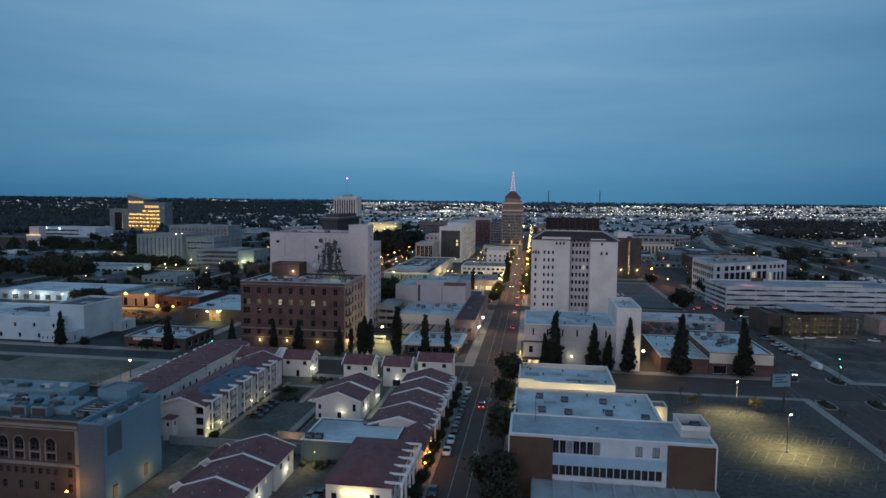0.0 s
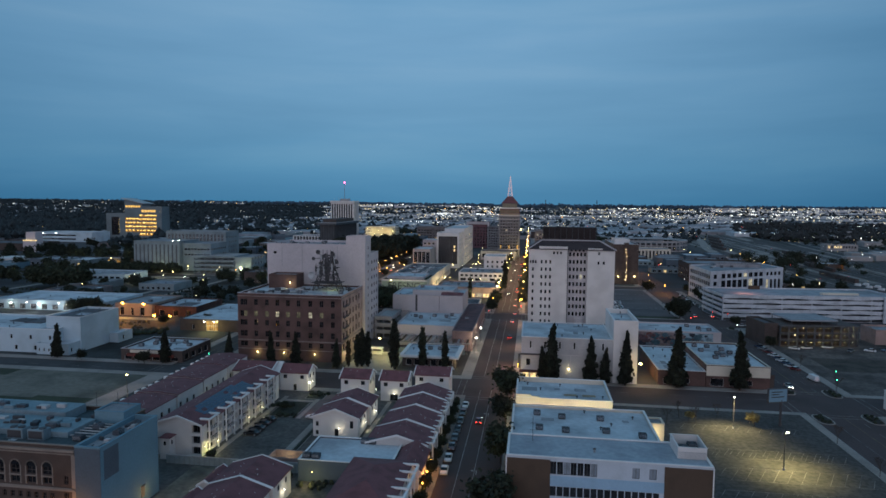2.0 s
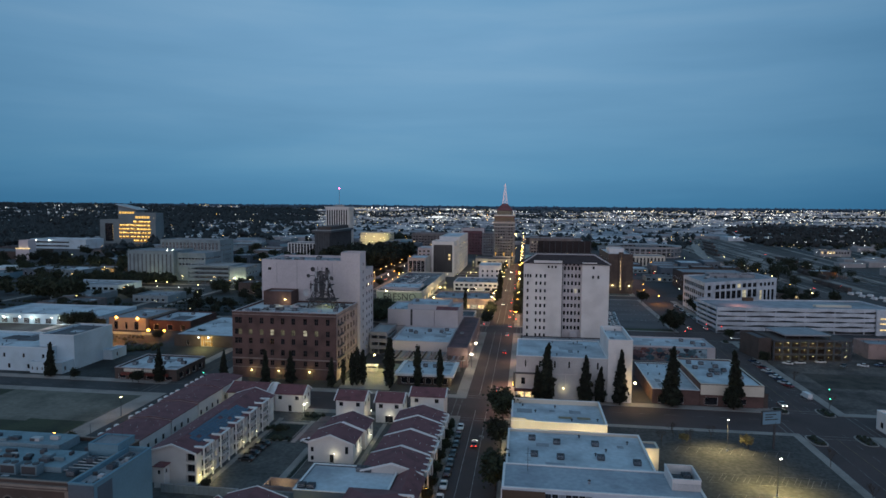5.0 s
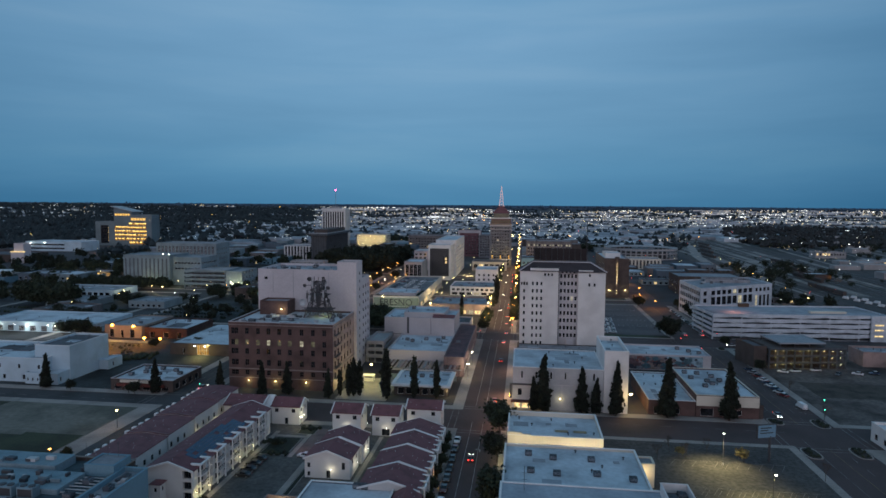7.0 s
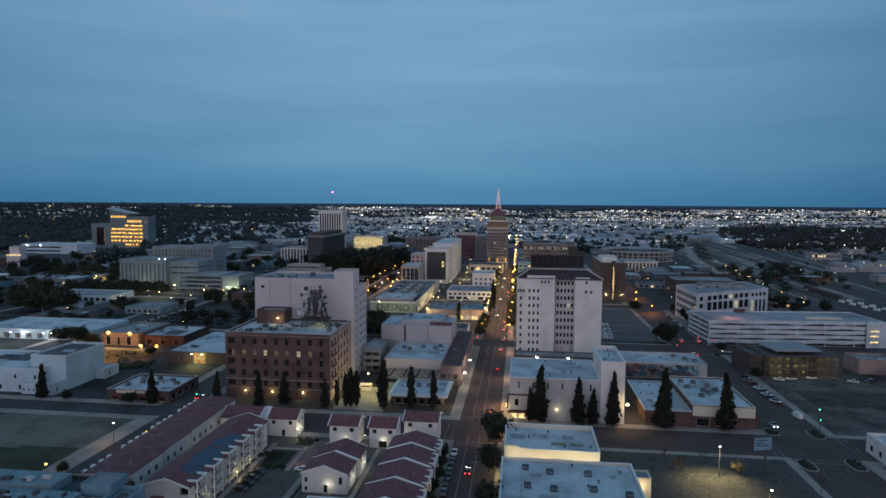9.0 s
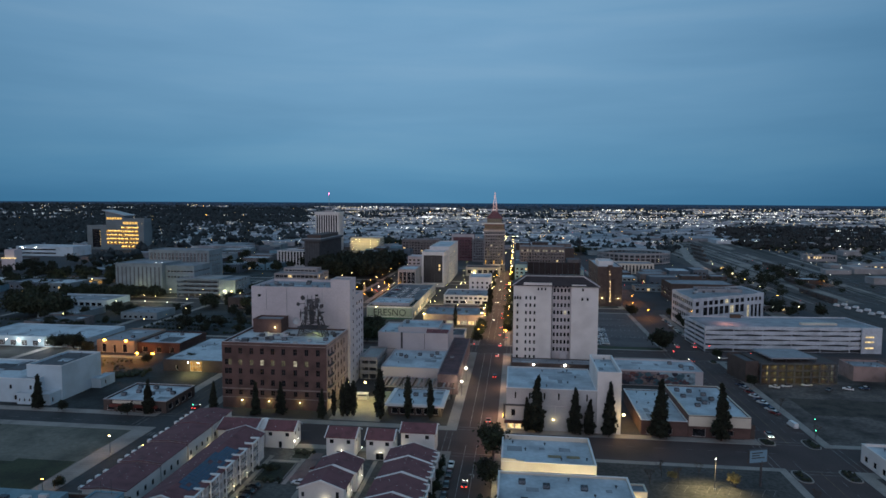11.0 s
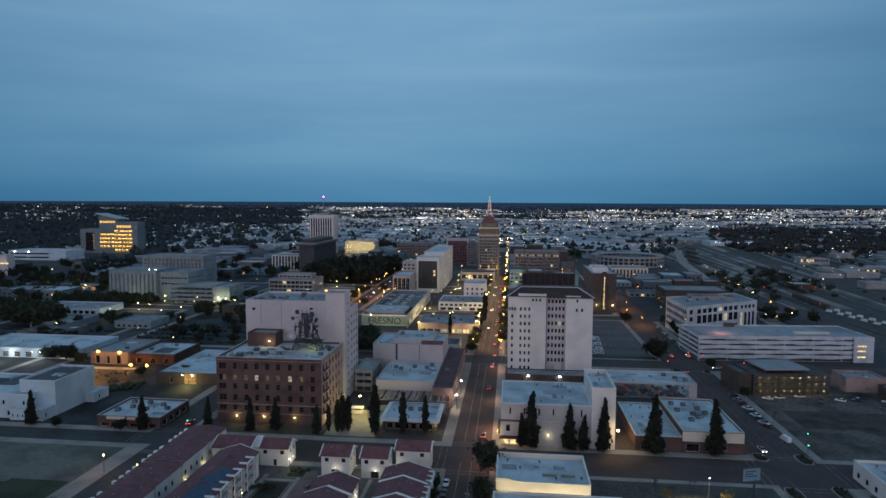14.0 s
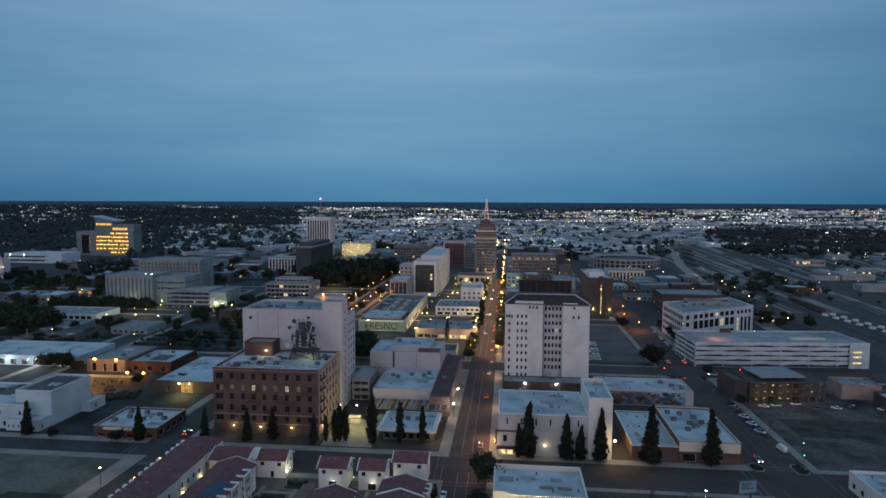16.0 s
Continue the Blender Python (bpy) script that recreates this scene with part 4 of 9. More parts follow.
for i in range(5):
    for j in range(16):
        x = -86.6 + i * 1.0
        y = 151.0 + j * 1.72 + (0.9 if i == 4 else 0)
        if (i * 7 + j * 3) % 17 == 0 or (i == 0 and j > 12):
            continue
        ob = new("solar_panel", panel_me)
        z = 10.4 + 0.22 - (x + 87.55) * (10.4 - 8.3) / 6.35
        ob.matrix_basis = pose(x, y, z + 0.07, 0, slope, 0)
        tagged(ob, "blue solar panel lying on a tiled roof slope", "solar panel", "solar panels on the roof")
tr = thing("entrance_turret", -89.6, 143.4, 0.17, "small white entrance turret with hipped tile roof", "turret")
bm = bmesh.new()
facade(bm, face_matrix("front", -90.9, -88.3, 142.2, 144.8, 0.17), 2.6, 5.4, [(0.9, 3.4, 0.8, 1.2)], 0.2)
facade(bm, face_matrix("right", -90.9, -88.3, 142.2, 144.8, 0.17), 2.6, 5.4, [(0.9, 3.4, 0.8, 1.2)], 0.2)
facade(bm, face_matrix("left", -90.9, -88.3, 142.2, 144.8, 0.17), 2.6, 5.4, [], 0.2)
facade(bm, face_matrix("back", -90.9, -88.3, 142.2, 144.8, 0.17), 2.6, 5.4, [], 0.2)
part("wall", bm, stucco, tr)
for f in ("front", "right"):
    put_window(tr, face_matrix(f, -90.9, -88.3, 142.2, 144.8, 0.17), 0.9, 3.4, 0.8, 1.2, 0.2)
part("roof", hip_roof(bmesh.new(), -91.3, -87.9, 141.8, 145.2, 5.6, 6.5, 1.65), tile_red, tr)

for i, (ya, yb, e) in enumerate(((150, 166, 8.2), (166.8, 181, 8.5), (181.8, 197, 8.8), (197.8, 212, 9.0))):
    n = int((yb - ya) / 3.6)
    gable_house("town_house", "white town house with brown-red tiled roof and stepped eaves", -113, -100.6, ya, yb, e, e + 0.6,
                right=[(1.0 + 3.6 * c, v, 1.1, 1.5) for c in range(n) for v in (1.0, 4.3)], left=[(1.0 + 3.6 * c, 4.3, 1.1, 1.5) for c in range(n)], group="row of town houses by the avenue", lit=0.04, rake=False)
    for yy in (ya + 0.15,):
        bm = bar(bmesh.new(), (-113.4, yy, e + 0.12), (-106.8, yy, e + 0.76), 0.1, 4)
        solid("roof_coping", bar(bm, (-106.8, yy, e + 0.76), (-100.2, yy, e + 0.12), 0.1, 4), stone_pale, "pale coping crossing a tiled roof between houses", "coping", group="roof copings")
    for c in range(4):
        solid("eave_bracket", bmbox(-114.9, -113.4, ya + 1.0 + c * 3.4, ya + 2.2 + c * 3.4, e - 0.9, e - 0.1), trim_white, "white timber eave outrigger of a town house", "eave bracket", group="eave brackets")

# ---- houses on the cross street ----
def townhouse(x0, x1, y0, y1, e, r, axis="y", gar=False, group="town houses of the court", side=True, tone=None):
    w = x1 - x0
    fr = [(w * 0.12, e - 2.2, 1.3, 1.3), (w * 0.72, e - 2.2, 1.3, 1.3)] if axis == "x" else [(w * 0.82, e - 3.0, 0.9, 2.0), (w * 0.06, e - 2.8, 0.8, 1.3), (w * 0.06, e - 5.2, 0.8, 1.2)]
    if gar:
        fr.append((w * 0.36, 0.1, 2.6, 2.2, None, (4, 4)))
    else:
        fr.append((w * 0.48, 0.1, 1.1, 2.2))
    d = y1 - y0
    rt = [(d * 0.25, e - 2.3, 1.0, 1.3), (d * 0.68, e - 2.3, 1.0, 1.3)] if side else []
    return gable_house("town_house", "white stucco town house with brown-red tiled roof", x0, x1, y0, y1, e, r, axis, front=fr, right=rt, left=rt, group=group, lit=0.02, roof=tone)


townhouse(-84.2, -74.3, 202.5, 210, 6.3, 8.4, "x")
gable_house("town_house", "white town house wing with brown-red roof joining apartments", -99.3, -86.4, 198.6, 210, 7.2, 9.3, "x", left=[(2, 4, 1.1, 1.4), (7, 4, 1.1, 1.4)], group="town houses of the court")
gable_house("roof_saddle", "white metal roof saddle between two tiled roofs", -86.0, -84.65, 202.6, 209.9, 6.6, 8.9, "x", roof=trim_white, rake=False, category="roof saddle")
townhouse(-61.0, -51.6, 197.0, 205.5, 7.0, 9.0, "x", True)
townhouse(-47.6, -38.9, 196.8, 205.3, 7.0, 9.0, "x", True)
townhouse(-37.3, -26.0, 203.3, 212.0, 7.4, 9.2, "x")
# the row by the street
for x0, x1, y0, y1, e, r in ((-39.5, -24.2, 148.6, 158.8, 5.3, 7.5), (-38.8, -24.2, 160.2, 171, 5.4, 7.6), (-38.4, -24.2, 172.6, 182.4, 5.5, 7.7), (-38.6, -24.2, 183.8, 193.0, 5.6, 7.8)):
    h = townhouse(x0, x1, y0, y1, e, r)
    bm = bmesh.new()
    for k in range(3):
        yy = y0 + 1.0 + k * (y1 - y0 - 2.6) / 2
        box(bm, x1 - 1.0, x1 + 1.3, yy, yy + 0.45, e + 0.05, e + 0.4)
        box(bm, x1 + 0.95, x1 + 1.3, yy + 0.05, yy + 0.4, 0.17, e + 0.05)
    box(bm, x1 + 0.9, x1 + 1.3, y0 + 0.8, y1 - 0.8, e - 0.25, e + 0.02)
    part("pergola", bm, trim_white, h, "white timber pergola over the street side")
# the row on the court
for x0, x1, y0, y1, e, r in ((-58.6, -45.8, 163.4, 172.6, 5.7, 8.0), (-57.8, -45.2, 174.0, 183.0, 5.8, 8.0)):
    townhouse(x0, x1, y0, y1, e, r)
# pair of houses at the near end
townhouse(-65.4, -51.9, 120.2, 130.0, 5.8, 7.9)
townhouse(-65.2, -52.2, 109.0, 118.9, 5.8, 7.9)
townhouse(-65.2, -52.2, 97.5, 107.6, 5.8, 7.9)
gable_house("porch_wing", "low white wing with brown-red tiled roof", -69.0, -65.9, 121.5, 129, 4.6, 5.6, wall=stucco)
gable_house("porch_wing", "low white wing with brown-red tiled roof", -68.8, -65.6, 110.2, 117.6, 4.6, 5.6, wall=stucco)

# ---- long house by the street, with fins ----
lh = thing("long_house", -31.5, 122, 0.17, "long white house with hipped brown-red tiled roof", "house")
bm = bmesh.new()
m = face_matrix("front", -38.2, -25.4, 111.5, 134.5, 0.17)
fr = [(1.0, 3.6, 1.2, 1.5), (8.6, 3.4, 0.95, 1.9), (9.7, 3.4, 0.95, 1.9), (0.8, 0.5, 1.2, 1.5), (3.2, 0.5, 1.0, 1.5)]
facade(bm, m, 12.8, 7.0, fr, 0.2)
mr = face_matrix("right", -38.2, -25.4, 111.5, 134.5, 0.17)
rt = [(1.0 + 3.8 * c, v, 2.0, 1.9) for c in range(6) for v in (0.6, 4.0)]
facade(bm, mr, 23, 7.0, rt, 0.2)
facade(bm, face_matrix("left", -38.2, -25.4, 111.5, 134.5, 0.17), 23, 7.0, [], 0.2)
facade(bm, face_matrix("back", -38.2, -25.4, 111.5, 134.5, 0.17), 12.8, 7.0, [], 0.2)
part("wall", bm, stucco, lh)
for q in fr:
    put_window(lh, m, *q[:4], 0.2)
for q in rt:
    put_window(lh, mr, *q[:4], 0.2)
part("roof", hip_roof(bmesh.new(), -38.9, -24.9, 110.9, 135.1, 7.1, 9.3, 8.5), tile_red, lh)
for k in range(6):
    y = 112.3 + 3.9 * k
    bm = bmesh.new()
    box(bm, -26.9, -23.4, y, y + 0.4, 7.35, 7.75)
    box(bm, -23.8, -23.4, y, y + 0.4, 0.17, 7.35)
    part("fin", bm, trim_white, lh, "white painted timber fin and post")
part("beam", bmbox(-23.9, -23.35, 112.1, 132.6, 6.9, 7.34), trim_white, lh)

# ---- pool house with white flat roof ----
building("flat_roofed_garage", "low blue-grey building with white flat roof", "garage", -52.5, -30.5, 136, 151, 5.0, render_dark, roof_white, z0=0.17, parapet=0.3, trim=trim_white, front=[], patches=False)
gable_house("link_house", "narrow wing with brown-red tiled roof beside a flat roof", -30.4, -23.6, 136, 147.8, 4.6, 6.6, rake=False, right=[(1, 0.8, 1.2, 1.5), (5, 0.8, 1.2, 1.5)])
more_ac([(-51, 138, 4.87), (-48.8, 138, 4.87), (-40, 149, 4.87), (-38, 149, 4.87)])


# ---- paths and beds of the court ----
for a in ((-79.9, -78.4, 145, 196), (-62.6, -60.8, 150, 173), (-78.3, -68, 191.5, 193), (-68.6, -67.2, 176, 200), (-44.9, -43.6, 160, 196)):
    solid("walkway", bmbox(*a, 0.1, 0.2), concrete, "pale concrete walkway of a housing court", "walkway", "structure")
for a in ((-77.6, -69.2, 177, 190.8), (-72.5, -66.5, 194.5, 201.5), (-60.6, -59.2, 152, 173)):
    bed = solid("planting_bed", bevelled(*a, 0.1, 0.26, 0.05), kerb_mat, "kerbed planting bed with dark soil and shrubs", "planting bed", "structure")
    part("soil", bmbox(a[0] + 0.15, a[1] - 0.15, a[2] + 0.15, a[3] - 0.15, 0.2, 0.275), leaf_dark, bed)
# pink light of tail lamps is put into the paving colour
solid("driveway", bmbox(-67, -62.8, 178, 200, 0.1, 0.195), mat("pink_lit_paving", (0.17, 0.12, 0.115), 0.9, var=0.15), "housing court driveway with pink light put into its colour", "driveway", "structure")
# added pink light over the drive, with no lamp built here
lamp("POINT", -65.5, 181, 2.0, 60, (1.0, 0.35, 0.3), 0.3)


# ---- walls of the court ----
def garden_wall(x0, x1, y0, y1, h, label="plain rendered garden wall with a capped top"):
    ob = solid("garden_wall", bmbox(x0, x1, y0, y1, 0.17, h), conc_county, label, "garden wall", "structure")
    part("cap", bmbox(x0 - 0.06, x1 + 0.06, y0 - 0.06, y1 + 0.06, h + 0.003, h + 0.1), conc_grey, ob)


garden_wall(-88, -68, 140.2, 140.5, 2.2)
garden_wall(-68.2, -67.9, 131.6, 140.2, 2.2)
garden_wall(-61.5, -53, 139.6, 139.9, 2.6)
bm = bmesh.new()
for a in ((-63, -55, 142.8, 143.1), (-63, -55, 147.6, 147.9), (-63, -62.7, 143.1, 147.6), (-55.3, -55, 143.1, 147.6)):
    box(bm, *a, 0.17, 2.3)
solid("trash_enclosure", bm, brick_side, "roofless walled enclosure lit from inside", "enclosure")

# ---- brown and white office ----
blind_pale = mat("pale_drawn_blind", (0.26, 0.31, 0.36), 0.5, var=0.15, fine=4.0, stripes=(0, 0.16, 0.3))
fr = [(8.9 + 1.36 * c, 9.5, 1.22, 2.7, blind_pale if c in (2, 6) else None, (2, 1)) for c in range(7)] + [(25.2, 9.7, 1.4, 2.2, blind_pale, (2, 1)), (28.5, 9.7, 1.4, 2.2, blind_pale, (2, 1))]
fr += [(8.9 + 1.36 * c, 4.9, 1.22, 2.1, None, (1, 1)) for c in range(16)]
off = building("brick_panel_office", "white office with brown brick end panels and long window strips", "office building", -4.1, 36.6, 127, 139.5, 13, mat("blue_white_panels", (0.47, 0.53, 0.59), 0.8, var=0.06), mat("blue_grey_roofing", (0.33, 0.375, 0.42), 0.85, var=0.14, scale=0.12, fine=0.9, tint=(0.24, 0.27, 0.31)), patches=False, front=fr, z0=0.15, parapet=0.12, trim=trim_white, depth=0.35, frame_mat=metal_dark)
part("brick_panel", bmbox(-4.05, 4.8, 126.85, 126.997, 0.15, 12.7), brown_panel, off, "flat panel of dark brown brick")
part("brick_panel", bmbox(27.3, 36.5, 126.85, 126.997, 0.15, 12.7), brown_panel, off, "flat panel of dark brown brick")
part("spandrel", bmbox(4.81, 27.29, 126.9, 126.997, 7.25, 9.4), spandrel_blue, off, "blue-grey band below the upper windows")
part("corner_strip", bmbox(36.52, 36.75, 126.8, 127.1, 0.15, 13), trim_white, off)
part("corner_strip", bmbox(-4.3, -4.07, 126.8, 127.1, 0.15, 13), trim_white, off)
building("roof_penthouse", "pale open-topped plant screen on an office roof", "plant screen", 30.6, 36.3, 131, 138.6, 2.3, conc_white, roof_dark, z0=13.04, parapet=1.9, thick=0.16, under=off)
more_ac([(32.4, 134, 13.46), (34.6, 136.2, 13.46)])
bm = bmesh.new()
for k in range(22):
    cyl(bm, 30.8 + k * 0.25, 130.8, 13.05, 14.5, 0.03, n=4)
box(bm, 30.7, 36.2, 130.77, 130.83, 14.5, 14.56)
solid("railing", bm, metal_pale, "pale metal railing on a roof", "railing")
vent_pipe(14, 131.5, 13.04, 0.7)
om = thing("antenna_mast", 1.2, 136, 13.03, "thin antenna mast with crossbars on an office roof", "antenna")
part("mast", bar(bmesh.new(), (1.2, 136, 13.03), (1.2, 136, 18.5), 0.06), metal_dark, om)
for z in (15.5, 17):
    part("crossbar", bar(bmesh.new(), (0.6, 136, z), (1.8, 136, z), 0.03), metal_dark, om)
# ribbed lower roof in front
low = thing("lower_wing", 18.5, 118, 0.15, "low wing with ribbed pale metal roof before an office", "building wing")
part("wall", bmbox(0.8, 36.6, 108, 126.8, 0.15, 3.1), conc_white, low)
bm = bmesh.new()
quad(bm, (0.5, 107.5, 3.15), (36.9, 107.5, 3.15), (36.9, 126.8, 4.0), (0.5, 126.8, 4.0))
part("roof", bm, roof_ribbed, low)
for k in range(10):
    x = 0.9 + k * 3.95
    bm = bmesh.new()
    v = [(x, 107.5, 3.16), (x + 0.25, 107.5, 3.16), (x + 0.25, 126.7, 4.01), (x, 126.7, 4.01)]
    quad(bm, *[(a, b, c + 0.28) for a, b, c in v])
    quad(bm, v[0], (v[0][0], v[0][1], v[0][2] + 0.28), (v[3][0], v[3][1], v[3][2] + 0.28), v[3])
    quad(bm, v[1], v[2], (v[2][0], v[2][1], v[2][2] + 0.28), (v[1][0], v[1][1], v[1][2] + 0.28))
    quad(bm, v[0], v[1], (v[1][0], v[1][1], v[1][2] + 0.28), (v[0][0], v[0][1], v[0][2] + 0.28))
    part("rib", bm, metal_pale, low)
# two flat buildings behind the office
building("flat_roofed_shop", "white flat-roofed shop with rooftop machines", "shop", -4, 31.5, 140, 175, 8.2, stucco_warm, roof_white, z0=0.15, parapet=0.6, trim=trim_white, left=[(2 + 4 * c, 1, 2.5, 2.2) for c in range(8)])
more_ac([(2.5, 169, 7.75), (9, 167, 7.75), (9.5, 157, 7.75), (19, 167, 7.75), (19.5, 158, 7.75), (28, 156, 7.75), (3, 158, 7.75)])
building("lit_shed", "cream lit service shed beside a flat roof", "shed", 31.6, 36, 170, 175, 6.5, stucco_warm, roof_grey, z0=0.15, parapet=0.3)
yb = building("cream_shop", "cream-walled flat-roofed shop lit along its near wall", "shop", -3.5, 24, 181.5, 203, 8.3, stucco_warm, roof_white, z0=0.15, parapet=1.3, trim=trim_white, left=[(2 + 4 * c, 0.8, 2.6, 2.6) for c in range(5)])
part("stepped_parapet", bmbox(-3.5, 0.8, 181.45, 181.9, 8.47, 9.4), stucco_warm, yb)
part("stepped_parapet", bmbox(0.81, 3.2, 181.45, 181.9, 8.47, 8.9), stucco_warm, yb)
for x in (10.5, 16.0):
    bm = bmbox(x, x + 4.2, 189, 191.2, 6.87, 7.15)
    sk = solid("skylight", bm, stucco_warm, "long amber skylight on a flat roof", "skylight")
    part("skylight_glass", bmbox(x + 0.2, x + 4.0, 189.2, 191.0, 7.153, 7.2), mat("amber_glass_%d" % x, (0.25, 0.16, 0.05), 0.3), sk)

# ---- hall with narrow windows and tower ----
fr = [(3.0, 11.5, 0.7, 2.6), (8.2, 11.5, 0.7, 2.6), (13.6, 11.5, 0.7, 2.6), (18.8, 11.5, 0.7, 2.6), (24.0, 11.5, 0.7, 2.6), (29.0, 11.5, 0.7, 2.6), (1.8, 5.0, 1.6, 2.6), (9.0, 5.0, 1.6, 2.6)]
hall = building("white_hall", "white meeting hall with narrow windows and pale flat roof", "hall", -2.8, 30.0, 231, 261, 15.6, mat("grey_hall_render", (0.43, 0.435, 0.44), 0.9, var=0.1, scale=0.1, fine=2.0), roof_white, front=fr, left=[(4 + 6 * c, 8, 1.2, 3) for c in range(4)], z0=0.15, parapet=0.25, trim=trim_white)
part("ledge", bmbox(-3.2, 9.5, 230.3, 230.997, 9.2, 9.7), metal_dark, hall, "dark projecting ledge")
part("canopy", bmbox(-3.4, 8.0, 229.0, 230.997, 3.0, 3.6), mat("maroon_awning", (0.10, 0.03, 0.03), 0.8), hall, "dark red entrance awning")
for x in (10, 15, 20, 25):
    part("wall_rib", bmbox(x, x + 0.25, 230.85, 230.997, 0.15, 9.4), stucco_grey, hall)
part("wall_band", bmbox(9.6, 29.9, 230.87, 230.997, 9.4, 9.6), stucco_grey, hall)
for x in (-2.2, 0.6, 3.4, 6.0):
    part("shop_window", bmbox(x, x + 2.2, 230.9, 230.997, 0.6, 2.8), win_warm, hall, "warm lit shop window")
building("hall_tower", "plain white square tower beside a hall", "tower", 30.05, 38.6, 230.6, 256.5, 22.8, stucco, roof_white, front=[(5.8, 1.0, 1.4, 1.6), (5.8, 4.0, 1.4, 1.6), (1.5, 1.0, 1.0, 1.6)], z0=0.15, parapet=1.6, trim=trim_white)

# ---- shops by the right street ----
building("brick_shop", "low shop with brick base and pale flat roof", "shop", 46, 62.4, 231.5, 270, 5.4, brick_red, roof_white, front=[(2, 0.3, 2.2, 2.6), (8, 0.6, 3, 2)], z0=0.15, parapet=0.3, trim=trim_white)
sh2 = building("brick_market", "flat-roofed market of buff brick with many rooftop machines", "shop", 62.6, 84, 231.5, 270, 7.9, brick_red, roof_white, front=[(1.5, 0.3, 4.5, 2.8), (8, 0.6, 2.5, 2), (13, 1.0, 2.6, 1.8), (12, 5.4, 2.4, 1.2)], z0=0.15, parapet=0.5, trim=stucco_warm)
part("fascia", bmbox(62.6, 84, 231.35, 231.497, 4.2, 7.8), stucco_warm, sh2, "plain buff fascia")
more_ac([(x, y, 7.55) for x, y in ((66, 263), (70.5, 262), (75, 258), (66.5, 255), (76.5, 252.5), (71.5, 251), (72.5, 247.5), (78, 246), (79.5, 242.5), (69, 244))])
building("corner_kiosk", "small dark-trimmed corner shop with rounded canopy", "shop", 84.2, 85.6, 231.8, 250, 5.0, brown_dark, roof_grey, z0=0.15, parapet=0.3)
mur = building("mural_building", "low building with a faded mural along its wall", "building", 43, 85.5, 295, 316, 7.1, stucco_grey, roof_white, z0=0.15, parapet=0.5)
part("mural", bmbox(43.2, 66, 294.9, 294.997, 0.4, 6.7), mural_mat, mur, "faded painted mural of dull red and blue patches")
part("mural", bmbox(66, 82, 294.9, 294.997, 1.0, 6.7), mat("pale_blue_mural", (0.25, 0.36, 0.42), 0.9, var=0.3, scale=0.4), mur, "pale blue painted mural")
rm = random.Random(12)
for c, (r, g, b) in enumerate(((0.15, 0.06, 0.055), (0.03, 0.035, 0.05), (0.22, 0.17, 0.155), (0.06, 0.12, 0.15), (0.11, 0.07, 0.08))):
    pm = mat("mural_paint_%s" % "abcde"[c], (r, g, b), 0.9, var=0.2, scale=0.6)
    for k in range(18):
        x, z, w = rm.uniform(44, 80), rm.uniform(1.2, 6.0), rm.uniform(0.4, 1.5)
        bm = bmesh.new()
        bm.faces.new([bm.verts.new((min(81.5, max(43.4, x + w * 1.4 * math.cos(q * math.tau / 7) * rm.uniform(0.7, 1.2))), 294.892 - 0.004 * c - 0.0002 * k, min(6.6, max(0.5, z + w * math.sin(q * math.tau / 7) * rm.uniform(0.7, 1.2))))) for q in range(7)])
        part("mural_patch", bm, pm, mur)
more_ac([(78, 305, 6.75), (82, 302, 6.75), (74, 310, 6.75)])
building("rear_shed", "low flat-roofed shed behind a market", "shed", 66, 84, 272, 286, 3.4, brick_side, roof_white, z0=0.15, parapet=0.2)
building("tower_podium", "low red-brown podium with pale roof before a tower", "building", -1.5, 42, 317, 327.8, 2.9, brown_dark, roof_grey, z0=0.15, parapet=0.2)

# ---- white ten-storey tower with hipped tile roof ----
WX0, WX1, WY0, WY1, WH = -1.0, 42.2, 328, 346, 41.0
fl = 3.86
fr = []
for r in range(9):
    z = 2.6 + fl * r
    fr += [(1.6, z, 1.1, 1.9)] + [(u, z, 1.05, 1.9) for u in (6.0, 8.2, 10.4)]
    if r == 8:
        fr += [(34.6, z, 1.1, 1.7), (37.2, z, 1.1, 1.7), (0.4, z, 0.9, 1.7), (3.0, z, 1.0, 1.7)]
fr += [(12.2, 38.4, 1.0, 1.5), (14.0, 38.4, 1.0, 1.5), (15.8, 38.4, 1.0, 1.5), (34.8, 38.4, 1.1, 1.5)]
wt = building("white_office_tower", "white ten-storey office tower with brown hipped tile roof", "office tower", WX0, WX1, WY0 + 2.5, WY1, WH - 0.15, stucco, roof_dark, z0=0.15, parapet=0.3, coping=False,
              left=[(1.2 + 3.4 * c, 2.6 + fl * r, 1.2, 1.9) for c in range(4) for r in range(9)])
